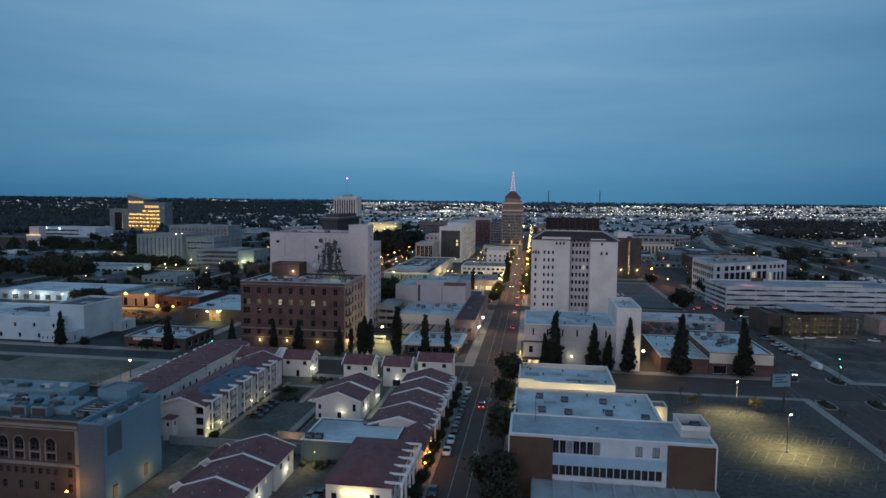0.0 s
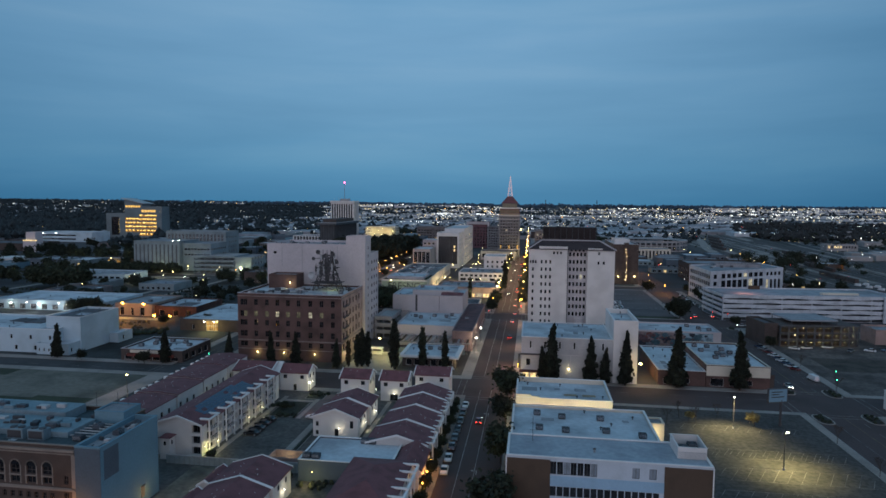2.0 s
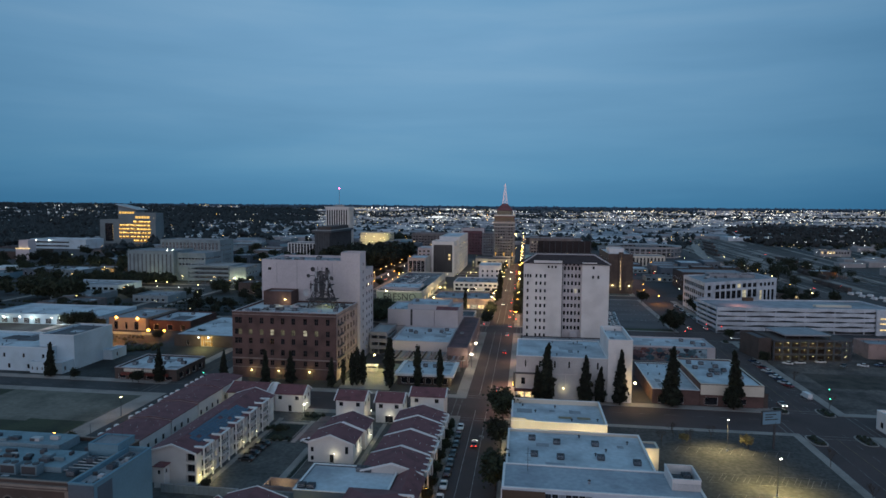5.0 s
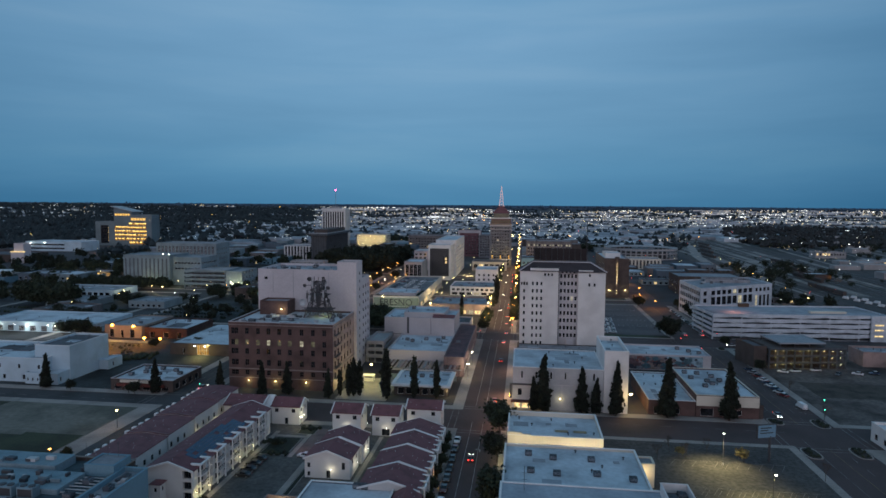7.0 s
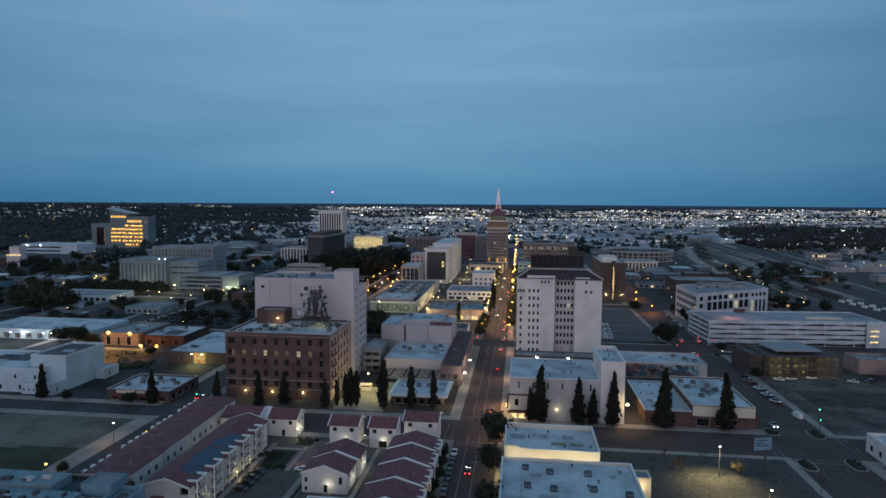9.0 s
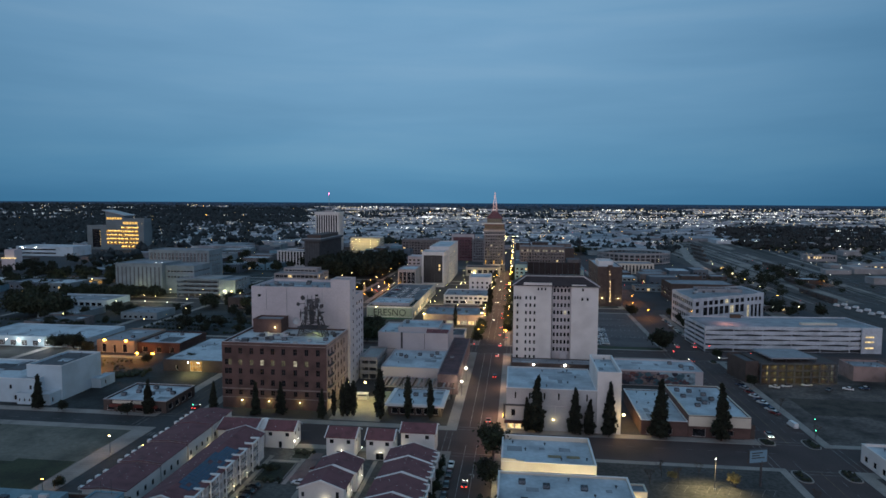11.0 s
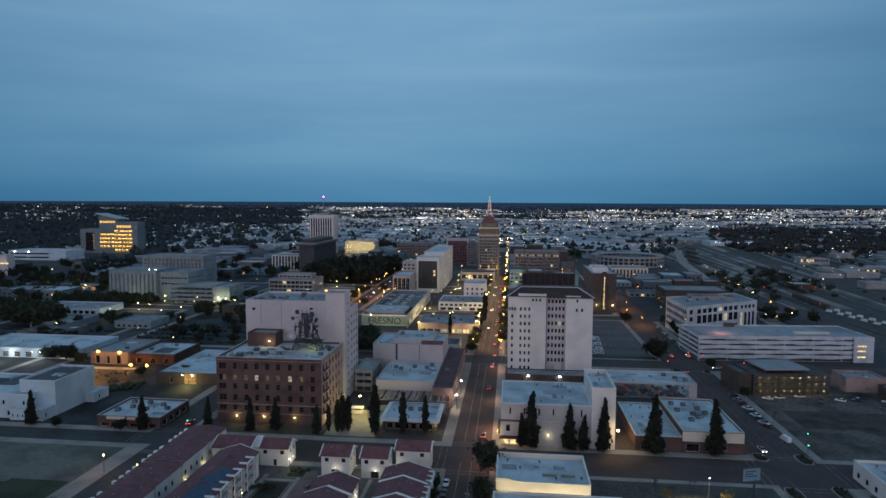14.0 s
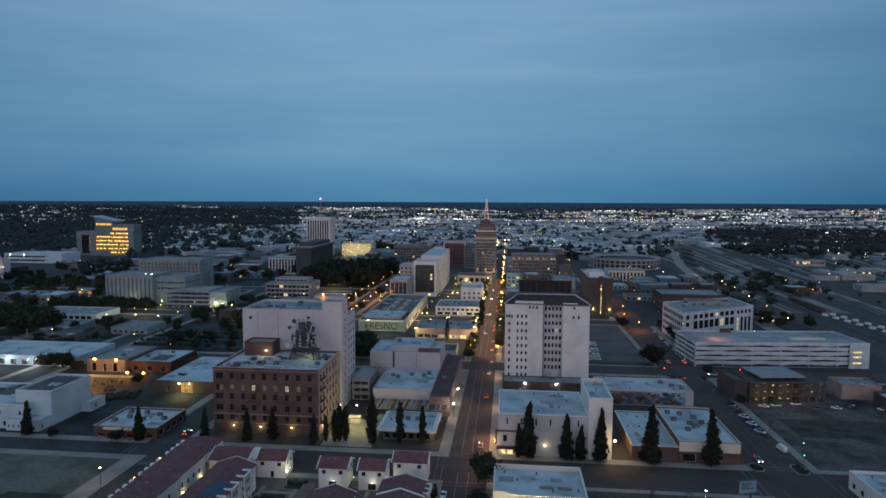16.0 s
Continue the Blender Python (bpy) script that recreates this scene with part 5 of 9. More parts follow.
# projecting wings and the recessed bay
for name, a, b in (("wing_left", WX0, 18.6), ("wing_right", 28.6, WX1)):
    bm = bmesh.new()
    hs = [q for q in fr if a - WX0 <= q[0] < b - WX0 - 0.5]
    hs = [(q[0] - (a - WX0), *q[1:4]) for q in hs]
    m = face_matrix("front", a, b, WY0, WY0 + 2.5, 0.15)
    hgt = WH - 0.15 if name == "wing_left" else WH - 0.6
    facade(bm, m, b - a, hgt, hs, 0.3)
    facade(bm, face_matrix("right", a, b, WY0, WY0 + 2.5, 0.15), 2.5, hgt, [], 0.3)
    facade(bm, face_matrix("left", a, b, WY0, WY0 + 2.5, 0.15), 2.5, hgt, [], 0.3)
    quad(bm, (a, WY0, 0.15 + hgt), (b, WY0, 0.15 + hgt), (b, WY0 + 2.5, 0.15 + hgt), (a, WY0 + 2.5, 0.15 + hgt))
    part(name, bm, stucco, wt)
    for q in hs:
        put_window(wt, m, *q, 0.3)
m = face_matrix("front", 18.6, 28.6, WY0 + 2.3, WY1, 0.15)
bm = bmesh.new()
hs = [(0.9 + 1.85 * c, 2.6 + fl * r, 1.2, 2.1) for c in range(5) for r in range(1, 10)]
facade(bm, m, 10.0, WH - 0.3, hs, 0.25)
part("recessed_bay", bm, stucco_grey, wt)
for i, q in enumerate(hs):
    put_window(wt, m, *q, 0.25, None, win_pale if i == 32 else glass_dark)
part("entrance_vault", bevelled(22.5, 27.2, WY0 + 0.4, WY0 + 2.2, 0.15, 6.2, 0.8), stucco_grey, wt)
part("downpipe", bmbox(18.62, 18.9, WY0 - 0.3, WY0 + 0.1, 0.15, 41.5), metal_dark, wt)
bm = bmesh.new()
v = [bm.verts.new(p) for p in ((WX0 - 0.6, WY0 - 0.6, WH), (WX1 + 0.6, WY0 - 0.6, WH), (WX1 + 0.6, WY1 + 0.6, WH), (WX0 - 0.6, WY1 + 0.6, WH),
                               (WX0 + 6.5, WY0 + 6.5, WH + 4.3), (WX1 - 7.0, WY0 + 6.5, WH + 4.3), (WX1 - 7.0, WY1 - 4, WH + 4.3), (WX0 + 6.5, WY1 - 4, WH + 4.3))]
for f in ((0, 1, 5, 4), (1, 2, 6, 5), (2, 3, 7, 6), (3, 0, 4, 7), (4, 5, 6, 7), (3, 2, 1, 0)):
    bm.faces.new([v[k] for k in f])
part("roof", bm, tile_dark, wt, "dark brown hipped tile roof")
bm = bmesh.new()
for p, q in (((WX0 - 0.6, WY0 - 0.6, WH + 0.05), (WX0 + 6.5, WY0 + 6.5, WH + 4.4)), ((WX1 + 0.6, WY0 - 0.6, WH + 0.05), (WX1 - 7, WY0 + 6.5, WH + 4.4)), ((WX0 + 6.5, WY0 + 6.5, WH + 4.4), (WX1 - 7, WY0 + 6.5, WH + 4.4))):
    bar(bm, p, q, 0.35)
part("ridge", bm, stucco_grey, wt)
# attic walls that rise before the roof
for a, b, h in ((4.2, 18.6, 1.6), (18.7, 28.5, 1.6), (28.7, 36.0, 0.9)):
    part("attic_wall", bmbox(a, b, WY0 - 0.02 if a != 18.7 else WY0 + 2.2, WY0 + (0.6 if a != 18.7 else 2.9), WH - 0.1, WH + h), stucco, wt)
bm = bmesh.new()
for k in range(4):
    box(bm, 20.2 + 2.0 * k, 21.2 + 2.0 * k, WY0 + 2.17, WY0 + 2.197, WH - 0.9, WH + 0.5)
part("attic_window", bm, glass_dark, wt)
sg = thing("roof_sign_frame", 19, 344, 45.3, "dark framework of a large roof sign seen from behind", "roof sign")
bm = bmesh.new()
box(bm, 6.0, 33.8, 338.6, 338.9, 45.9, 52.2)
part("board", bm, mat("dark_brown_boards", (0.030, 0.022, 0.022), 0.9, stripes=(0, 0.9, 0.3)), sg)
bm = bmesh.new()
for k in range(10):
    bar(bm, (6.3 + k * 3.02, 338.4, 45.2), (6.3 + k * 3.02, 338.4, 52.6), 0.12)
    bar(bm, (6.3 + k * 3.02, 338.4, 51), (6.3 + k * 3.02, 336, 45.3), 0.08)
part("strut", bm, metal_dark, sg)
for x in (7.3, 34.3):
    bm = bmesh.new()
    for a, b in ((-0.5, -0.5), (0.5, -0.5), (0, 0.5)):
        bar(bm, (x + a, 346 + b, 45), (x + a * 0.3, 346 + b * 0.3, 66.5), 0.07)
    for k in range(10):
        s = 0.5 - 0.035 * k
        bar(bm, (x - s, 346 - s, 46 + 2 * k), (x + s, 346 - s, 47 + 2 * k), 0.05)
        bar(bm, (x + s, 346 - s, 47 + 2 * k), (x, 346 + s, 48 + 2 * k), 0.05)
    solid("radio_mast", bm, metal_dark, "slim lattice radio mast on a tower roof", "mast", group="radio masts")

# ---- brick telephone building and its white tower ----
cols = [(p - 404) * 0.2344 - 0.6 for p in (412, 418, 437, 457, 476, 495, 514, 535, 555, 575)]
fr = []
for r, (zc, h) in enumerate(((22.2, 2.5), (17.6, 2.3), (14.0, 2.3), (9.4, 2.4), (5.4, 2.0))):
    for c, u in enumerate(cols):
        g = {(1, 1): win_dim, (1, 2): win_dim, (1, 3): win_dim, (1, 4): win_pale, (1, 5): win_dim, (1, 6): win_dim, (1, 7): win_pale, (1, 8): win_dim}.get((r, c))
        fr.append((u - 0.2, zc, 1.6, h, g, (2, 2)))
rt = [(2.0 + 4.6 * c, zc, 1.9, 2.4, None, (2, 2)) for c in range(6) for zc in (22.0, 17.6, 13.6, 9.2, 4.6)]
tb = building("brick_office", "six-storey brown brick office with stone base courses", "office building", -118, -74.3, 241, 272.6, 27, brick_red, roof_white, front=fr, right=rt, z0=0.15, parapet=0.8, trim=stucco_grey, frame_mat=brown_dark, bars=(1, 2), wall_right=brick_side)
bm = bmesh.new()
for z in (5.0, 9.4, 13.8, 18.2, 22.4):
    box(bm, -74.2, -73.0, 241.8, 248.4, z, z + 0.12)
    for yy in np.linspace(241.8, 248.4, 12):
        box(bm, -73.05, -73.0, yy, yy + 0.05, z + 0.12, z + 1.1)
    box(bm, -73.06, -72.98, 241.8, 248.4, z + 1.1, z + 1.16)
    bar(bm, (-73.5, 242.2, z), (-73.5, 247.8, z - 4.2), 0.08)
part("fire_escape", bm, metal_dark, tb, "dark steel fire escape with landings")
rk = random.Random(31)
for k in range(26):
    x, y = rk.uniform(-117, -76), rk.uniform(242.5, 264)
    w, d, h = rk.uniform(0.6, 3.2), rk.uniform(0.5, 2.0), rk.uniform(0.3, 1.4)
    part("roof_box", bevelled(x, x + w, y, min(y + d, 265), 26.3, 26.32 + h, 0.03), (ac_metal, roof_grey, metal_pale, stucco_grey, metal_dark)[k % 5], tb)
for k in range(9):
    y = 243 + 2.3 * k
    bm = bmesh.new()
    x = rk.uniform(-116, -95)
    bar(bm, (x, y, 26.6), (x + rk.uniform(5, 18), y + rk.uniform(-0.6, 0.6), 26.6), 0.12)
    part("pipe_run", bm, metal_dark if k % 2 else metal_pale, tb)
stone_brown = mat("brown_stone_band", (0.23, 0.185, 0.17), 0.85, var=0.15)
for z, h in ((7.9, 0.5), (4.4, 0.3), (25.9, 0.35)):
    part("stone_band", band(bmesh.new(), -118, -74.3, 241, 272.5, z, z + h, 0.14), stone_brown, tb)
for x in (-109.5, -98.2, -85.3):
    part("lamp_arch", bmbox(x - 1.2, x + 1.2, 240.85, 240.997, 0.15, 3.4), brown_dark, tb)
building("brick_bulkhead", "low red brick bulkhead on an office roof", "penthouse", -114.3, -101.6, 263.5, 272.5, 6.0, brick_red, roof_grey, z0=26.31, parapet=0.5, under=tb)
tt = building("concrete_exchange", "almost windowless pale concrete telephone exchange block", "telephone exchange", -119, -82, 273, 300, 45.2, stucco_pink, roof_grey, z0=0.15, parapet=0.9,
              front=[(2.8, 40.5, 1.6, 1.3), (29.6, 41.2, 1.6, 1.0), (30.3, 36.4, 3.2, 1.4), (30.3, 31.0, 3.2, 1.4)], left=[(4 + 5 * c, 6 * r + 5, 1.2, 1.6) for c in range(4) for r in range(7)])
building("exchange_core", "tall blank pale concrete stair core", "telephone exchange", -81.95, -73.2, 272.9, 283, 49.0, stucco_pink, roof_grey, z0=0.15, parapet=0.5, right=[(5.0, 3.2 + 3.6 * r, 1.6, 1.5) for r in range(12)], frame_mat=metal_dark)
building("exchange_wing", "pale concrete wing with a column of small windows", "telephone exchange", -81.9, -73.4, 283.1, 298, 40.6, stucco_pink, roof_grey, z0=0.15, parapet=0.6,
              frame_mat=metal_dark, right=[(u, 3.2 + 3.6 * r, 2.0, 1.6) for u in (2.0, 6.5, 11.0) for r in range(10)])
for k in range(14):
    x, y = rk.uniform(-118, -86), rk.uniform(276, 297)
    part("roof_box", bevelled(x, x + rk.uniform(0.5, 3.0), y, y + rk.uniform(0.5, 1.6), 44.4, 44.6 + rk.uniform(0.3, 1.0), 0.03), (ac_metal, roof_grey, metal_pale, metal_dark)[k % 4], tt)
for x, z, h in ((-112, 35, 9), (-102.5, 30, 15), (-86, 27, 17.6)):
    part("conduit", bmbox(x, x + 0.12, 272.86, 272.997, z, z + h), metal_grey, tt)
for z in (15.2, 30.2):
    part("wall_joint", bmbox(-118.9, -82.1, 272.95, 272.997, z, z + 0.1), stucco_grey, tt)
part("vent_box", bmbox(-91.4, -89.9, 271.9, 272.997, 29.0, 39.4), metal_dark, tt, "tall dark louvred duct on the wall")
more_ac([(-113, 288, 44.46), (-104, 284, 44.46), (-98, 290, 44.46)])
# lattice antenna tower with dishes on the brick roof
dish_grey = mat("dull_grey_dish", (0.09, 0.092, 0.10), 0.7)
ant = thing("antenna_tower", -87, 263, 26.31, "steel lattice tower crowded with microwave dishes on a roof", "antenna tower")
AX, AY = -87.0, 262.5


def half(z):
    """Half the width of the lattice at a height."""
    return 5.6 - 3.0 * min(1.0, (z - 26.3) / 9.5)


bm = bmesh.new()
levels = (26.35, 29.5, 32.6, 35.8, 38.6, 41.4)
for z0_, z1_ in zip(levels[:-1], levels[1:]):
    a, b = half(z0_), half(z1_)
    c0 = [(AX + i * a, AY + j * a * 0.7, z0_) for i, j in ((-1, -1), (1, -1), (1, 1), (-1, 1))]
    c1 = [(AX + i * b, AY + j * b * 0.7, z1_) for i, j in ((-1, -1), (1, -1), (1, 1), (-1, 1))]
    for k in range(4):
        bar(bm, c0[k], c1[k], 0.27, 4)
        bar(bm, c0[k], c1[(k + 1) % 4], 0.15, 4)
        bar(bm, c0[(k + 1) % 4], c1[k], 0.15, 4)
        bar(bm, c1[k], c1[(k + 1) % 4], 0.19, 4)
part("lattice", bm, metal_dark, ant)
for z, w in ((29.6, 6.4), (35.9, 4.6)):
    bm = bmbox(AX - w, AX + w, AY - w * 0.6, AY + w * 0.6, z, z + 0.16)
    for k in range(13):
        x = AX - w + 2 * w * k / 12
        bar(bm, (x, AY - w * 0.6, z), (x, AY - w * 0.6, z + 1.1), 0.05, 4)
    bar(bm, (AX - w, AY - w * 0.6, z + 1.1), (AX + w, AY - w * 0.6, z + 1.1), 0.06, 4)
    part("platform", bm, metal_dark, ant, "steel grating platform with railing")
for k in range(17):
    x, z = AX + rk.uniform(-5.6, 5.2), rk.uniform(31.5, 40.5)
    bm = bmesh.new()
    bar(bm, (x, AY - 3.0, z - 2), (x, AY - 3.0, z + rk.uniform(2.5, 4.8)), 0.14, 5)
    box(bm, x - 0.34, x + 0.34, AY - 3.35, AY - 3.05, z - 0.4, z + 1.9)
    bar(bm, (x, AY - 3.0, z - 1), (AX + max(-2.4, min(2.4, x - AX)), AY - 1.8, z - 1), 0.07, 4)
    part("panel_antenna", bm, (metal_dark, metal_pale, dish_grey)[k % 3], ant)
for x, z, r in ((-3.0, 43.0, 1.0), (0.4, 41.4, 1.15), (3.4, 42.2, 1.0), (-5.0, 40.2, 0.8), (2.0, 38.8, 0.8), (-6.0, 33.0, 1.5), (5.0, 39.4, 0.8), (-1.8, 38.2, 0.8)):
    x, y = AX + x, AY - 3.4
    bm = bmesh.new()
    n = 14
    rim = [bm.verts.new((x + r * math.cos(k * math.tau / n), y - 0.45, z + r * math.sin(k * math.tau / n))) for k in range(n)]
    mid = [bm.verts.new((x + 0.55 * r * math.cos(k * math.tau / n), y + 0.15, z + 0.55 * r * math.sin(k * math.tau / n))) for k in range(n)]
    ctr = bm.verts.new((x, y + 0.3, z))
    for k in range(n):
        bm.faces.new((rim[k], rim[(k + 1) % n], mid[(k + 1) % n], mid[k]))
        bm.faces.new((mid[k], mid[(k + 1) % n], ctr))
    bar(bm, (x, y + 0.3, z), (AX + max(-2.4, min(2.4, x - AX)), AY - 1.6, min(z, 41.2)), 0.14)
    part("dish", bm, dish_grey if r != 1.5 else metal_pale, ant, "round microwave dish")
more_ac([(-80, 260, 26.31), (-78.5, 264, 26.31), (-101, 251, 26.31), (-107, 249, 26.31), (-95, 250, 26.31), (-78, 252, 26.31)])

# ---- theatre ----
building("theatre_stage_house", "tall pale blank stage house of a theatre", "theatre", -69.3, -33.5, 313, 340, 17.4, stucco_grey, roof_white, z0=0.15, parapet=0.6, right=[(3, 9, 1.0, 1.4), (8, 9, 1.0, 1.4)])
bm = bmesh.new()
box(bm, -57.6, -56.6, 312.85, 312.997, 0.2, 17.8)
box(bm, -69.2, -33.6, 312.9, 312.997, 9.2, 9.35)
box(bm, -45.5, -45.3, 312.9, 312.997, 6, 17.4)
solid("wall_stripe", bm, metal_dark, "dark upright stripe and joint lines on a blank wall", "duct")
building("theatre_attic", "low rear roof block of a theatre with brown tiles", "theatre", -60, -39, 318, 338, 2.6, stucco_grey, roof_white, z0=16.86, parapet=0.3)
gable_house("tile_attic", "small brown-tiled roof corner of a theatre", -44.5, -34.0, 314, 322, 17.0, 18.6, "x", wall=stucco_grey, roof=tile_red_x, z0=16.86, rake=False)
building("theatre_auditorium", "low flat-roofed theatre wing with pale walls", "theatre", -60, -33.5, 277, 312.8, 9.2, stucco_grey, roof_white, z0=0.15, parapet=0.5)
building("theatre_shops", "maroon-tiled shop row along a theatre front", "shops", -33.4, -24.5, 270, 345, 8.6, mat("mauve_brown_render", (0.20, 0.145, 0.15), 0.9, var=0.15), mat("maroon_roof_tiles", (0.125, 0.058, 0.062), 0.85, var=0.2, scale=0.3, fine=3.0), patches=False, z0=0.15, parapet=0.3, right=[(2 + 5 * c, 0.6, 3.4, 2.6, win_pale if c % 4 == 1 else None) for c in range(14)])
more_ac([(-55, 300, 8.85), (-52, 297, 8.85), (-46, 302, 8.85), (-40, 301, 8.85), (-57, 330, 19.31), (-30, 300, 8.45), (-38, 306, 8.85)])
po = thing("pergola_roof", -42, 270, 0.15, "long open slatted roof over a yard", "pergola")
for k in range(18):
    part("slat", bmbox(-59 + k * 1.9, -58.2 + k * 1.9, 263.5, 276, 5.0, 5.25), (metal_grey, brick_side, brown_panel)[k % 3], po)
bm = bmesh.new()
for x in (-59.5, -50, -41, -32, -26):
    for y in (264, 275.5):
        cyl(bm, x, y, 0.15, 5.0, 0.15)
part("posts", bm, metal_dark, po)
part("beam", bmbox(-60, -25, 263.6, 264.0, 4.6, 4.98), metal_grey, po)
part("beam", bmbox(-60, -25, 275.4, 275.8, 4.6, 4.98), metal_grey, po)
fs = building("corner_cafe", "low dark-walled corner shop with white overhanging flat roof", "shop", -49.4, -28.2, 240.5, 261, 4.6, brown_dark, roof_white, z0=0.15, parapet=0.2, front=[(1.5 + 3.2 * c, 0.6, 2.4, 2.4) for c in range(6)], trim=trim_white)
part("roof_edge", band(bmesh.new(), -49.4, -28.2, 240.5, 261, 4.0, 4.75, 1.2), trim_white, fs)
more_ac([(-40, 252, 4.57), (-36, 252, 4.57)])

# ---- buildings beyond, on the left of the street ----
fb = building("painted_market", "long market with a large painted name on its end wall", "market", -105.3, -72.2, 438, 562, 9.2, stucco_warm, mat("parking_deck_concrete", (0.195, 0.178, 0.18), 0.9, var=0.25, scale=0.06, fine=0.7), z0=0.15, parapet=0.6, right=[(3 + 8 * c, 1, 5, 3, win_warm if c in (1, 3, 4, 8, 9) else None) for c in range(16)])
part("sign_board", bmbox(-105.0, -72.5, 437.8, 437.997, 1.8, 8.6), sign_green, fb, "pale green painted wall panel")
part("base_band", bmbox(-105.0, -72.5, 437.8, 437.997, 0.2, 1.6), mat("dark_green_paint", (0.03, 0.10, 0.06), 0.8), fb, "dark green painted wall base")
for z in (1.8, 8.45):
    part("sign_edge", bmbox(-105.0, -72.5, 437.74, 437.797, z, z + 0.18), trim_white, fb)
font = bpy.data.curves.new("letters", "FONT")
font.body, font.size, font.extrude, font.align_x = "FRESNO", 6.6, 0.03, "CENTER"
txt = new("letters_curve", font)
bpy.context.view_layer.update()
tme = bpy.data.meshes.new_from_object(txt.evaluated_get(bpy.context.evaluated_depsgraph_get()))
bpy.data.objects.remove(txt)
tme.materials.append(sign_black)
lt = new("lettering", tme)
lt.parent = fb
lt.matrix_basis = Matrix.Translation(-AT[fb]) @ pose(-88.7, 437.76, 2.9, 90, 0, 0)
tagged(lt, "large dark painted letters")
building("market_roof_block", "low pale block on the front of a market roof", "roof block", -103, -76, 446, 470, 1.9, stucco_grey, roof_white, z0=8.76, parapet=0.3, under=fb)
bm = bmesh.new()
rg = random.Random(12)
for k in range(60):
    x, y = (rg.uniform(-104.4, -73), rg.uniform(438.8, 441.5)) if k < 42 else (rg.uniform(-75.4, -73), rg.uniform(441, 470))
    bmesh.ops.create_icosphere(bm, subdivisions=1, radius=rg.uniform(0.4, 0.9), matrix=pose(x, y, 9.1))
solid("roof_planting", bm, leaf_green, "dark shrubs along the edge of a market roof", "shrubs", "stuff")
more_ac([(-90, 480, 8.9), (-84, 500, 8.9), (-80, 530, 8.9), (-95, 520, 8.9)])
building("lit_shop_row", "row of shops with bright yellow-lit fronts", "shops", -62.5, -21.5, 424, 456, 7.0, brick_side, roof_grey, z0=0.15, parapet=0.5, front=[(1.5 + 4.9 * c, 0.5, 4.0, 2.4, {3: win_pale, 4: win_warm, 5: win_pale, 6: win_warm, 7: win_pale}.get(c), (3, 1)) for c in range(8)])
more_ac([(-50, 440, 6.65), (-40, 444, 6.65), (-34, 438, 6.65), (-56, 448, 6.65)])
building("white_shop", "white two-storey shop with a row of square windows", "shop", -58.5, -22, 512, 548, 7.2, stucco, roof_grey, z0=0.15, parapet=0.6, front=[(1.5 + 3.9 * c, 3.9, 2.4, 1.9) for c in range(9)] + [(1.5 + 6 * c, 0.5, 4.5, 2.2, win_pale if c == 3 else None) for c in range(6)], bars=(2, 1))
more_ac([(-50, 522, 6.75), (-40, 528, 6.75), (-30, 522, 6.75), (-45, 538, 6.75), (-34, 536, 6.75)])
building("white_loft", "white four-storey loft building with few windows", "building", -41, -22, 556, 585, 17, stucco, roof_white, z0=0.15, parapet=0.6, front=[(2.5 + 4.2 * c, 3 + 4 * r, 1.6, 2.0) for c in range(4) for r in range(3)], lit=0.05)
black_glass = mat("dark_tinted_glass", (0.014, 0.015, 0.019), 0.45, var=0.1)
mb = building("striped_tower", "white mid-rise with tall dark window strips", "office tower", -91.5, -69.5, 610, 640, 34.4, conc_white, roof_white, z0=0.15, parapet=1.0, depth=0.6,
              front=[(1.7, 4, 18.6, 27, black_glass, (6, 1))], right=[(3 + 6 * c, 4 + 4 * r, 3.2, 1.8) for c in range(4) for r in range(7)], frame_mat=conc_grey)
for z in (16.5, 20.0):
    part("lit_pane", bmbox(-74.8, -73.2, 609.9, 610.1, z, z + 2.2), win_warm, mb)
building("striped_tower_wing", "white stepped wing with balconies beside a tower", "office tower", -88, -67.5, 640.2, 733, 37.5, conc_white, roof_white, z0=0.15, front=[(2 + 5 * c, 26.5, 3, 1.6) for c in range(3)], right=[(3 + 6 * c, 3 + 3.6 * r, 4, 1.6) for c in range(15) for r in range(8)], lit=0.05)
building("low_wing", "low white wing beside a tower", "office building", -108, -91.7, 572, 606, 21, conc_grey, roof_white, z0=0.15, front=[(1 + 3.8 * c, 3.5, 3.2, 15, None, (2, 4)) for c in range(4)])
building("long_flat_store", "long low store with dark flat roof", "shop", -56, -18, 706, 730, 10, conc_grey, roof_dark, z0=0.15, front=[(2 + 6 * c, 3, 4, 4) for c in range(6)], lit=0.2)
building("brown_office_block", "dark red-brown office block with pale frame", "office building", -90, -60, 890, 925, 36, mat("dull_maroon_brick", (0.15, 0.075, 0.09), 0.9, var=0.15), roof_grey, z0=0.15, front=[(2 + 4.1 * c, 3 + 4.0 * r, 2.2, 2.2) for c in range(7) for r in range(7)], lit=0.04)
for x0, x1, z0_, z1_ in ((-91, -88.6, 0.15, 37), (-61.4, -59, 0.15, 37), (-88.6, -61.4, 33.2, 37)):
    solid("facade_frame", bmbox(x0, x1, 888.6, 889.9, z0_, z1_), stucco_grey, "pale pinkish frame round a maroon office front", "facade frame", "structure")
building("park_office", "brown mid-rise office among trees", "office building", -165, -110, 905, 935, 28, brick_dusk, roof_grey, z0=0.15, front=[(2 + 4.3 * c, 3 + 3.8 * r, 2.4, 2.0) for c in range(12) for r in range(6)], lit=0.03)

# ---- landmark tower with spire ----
pale_terra = mat("pale_terracotta_blocks", (0.165, 0.165, 0.18), 0.85, var=0.12, scale=0.1, fine=1.0)
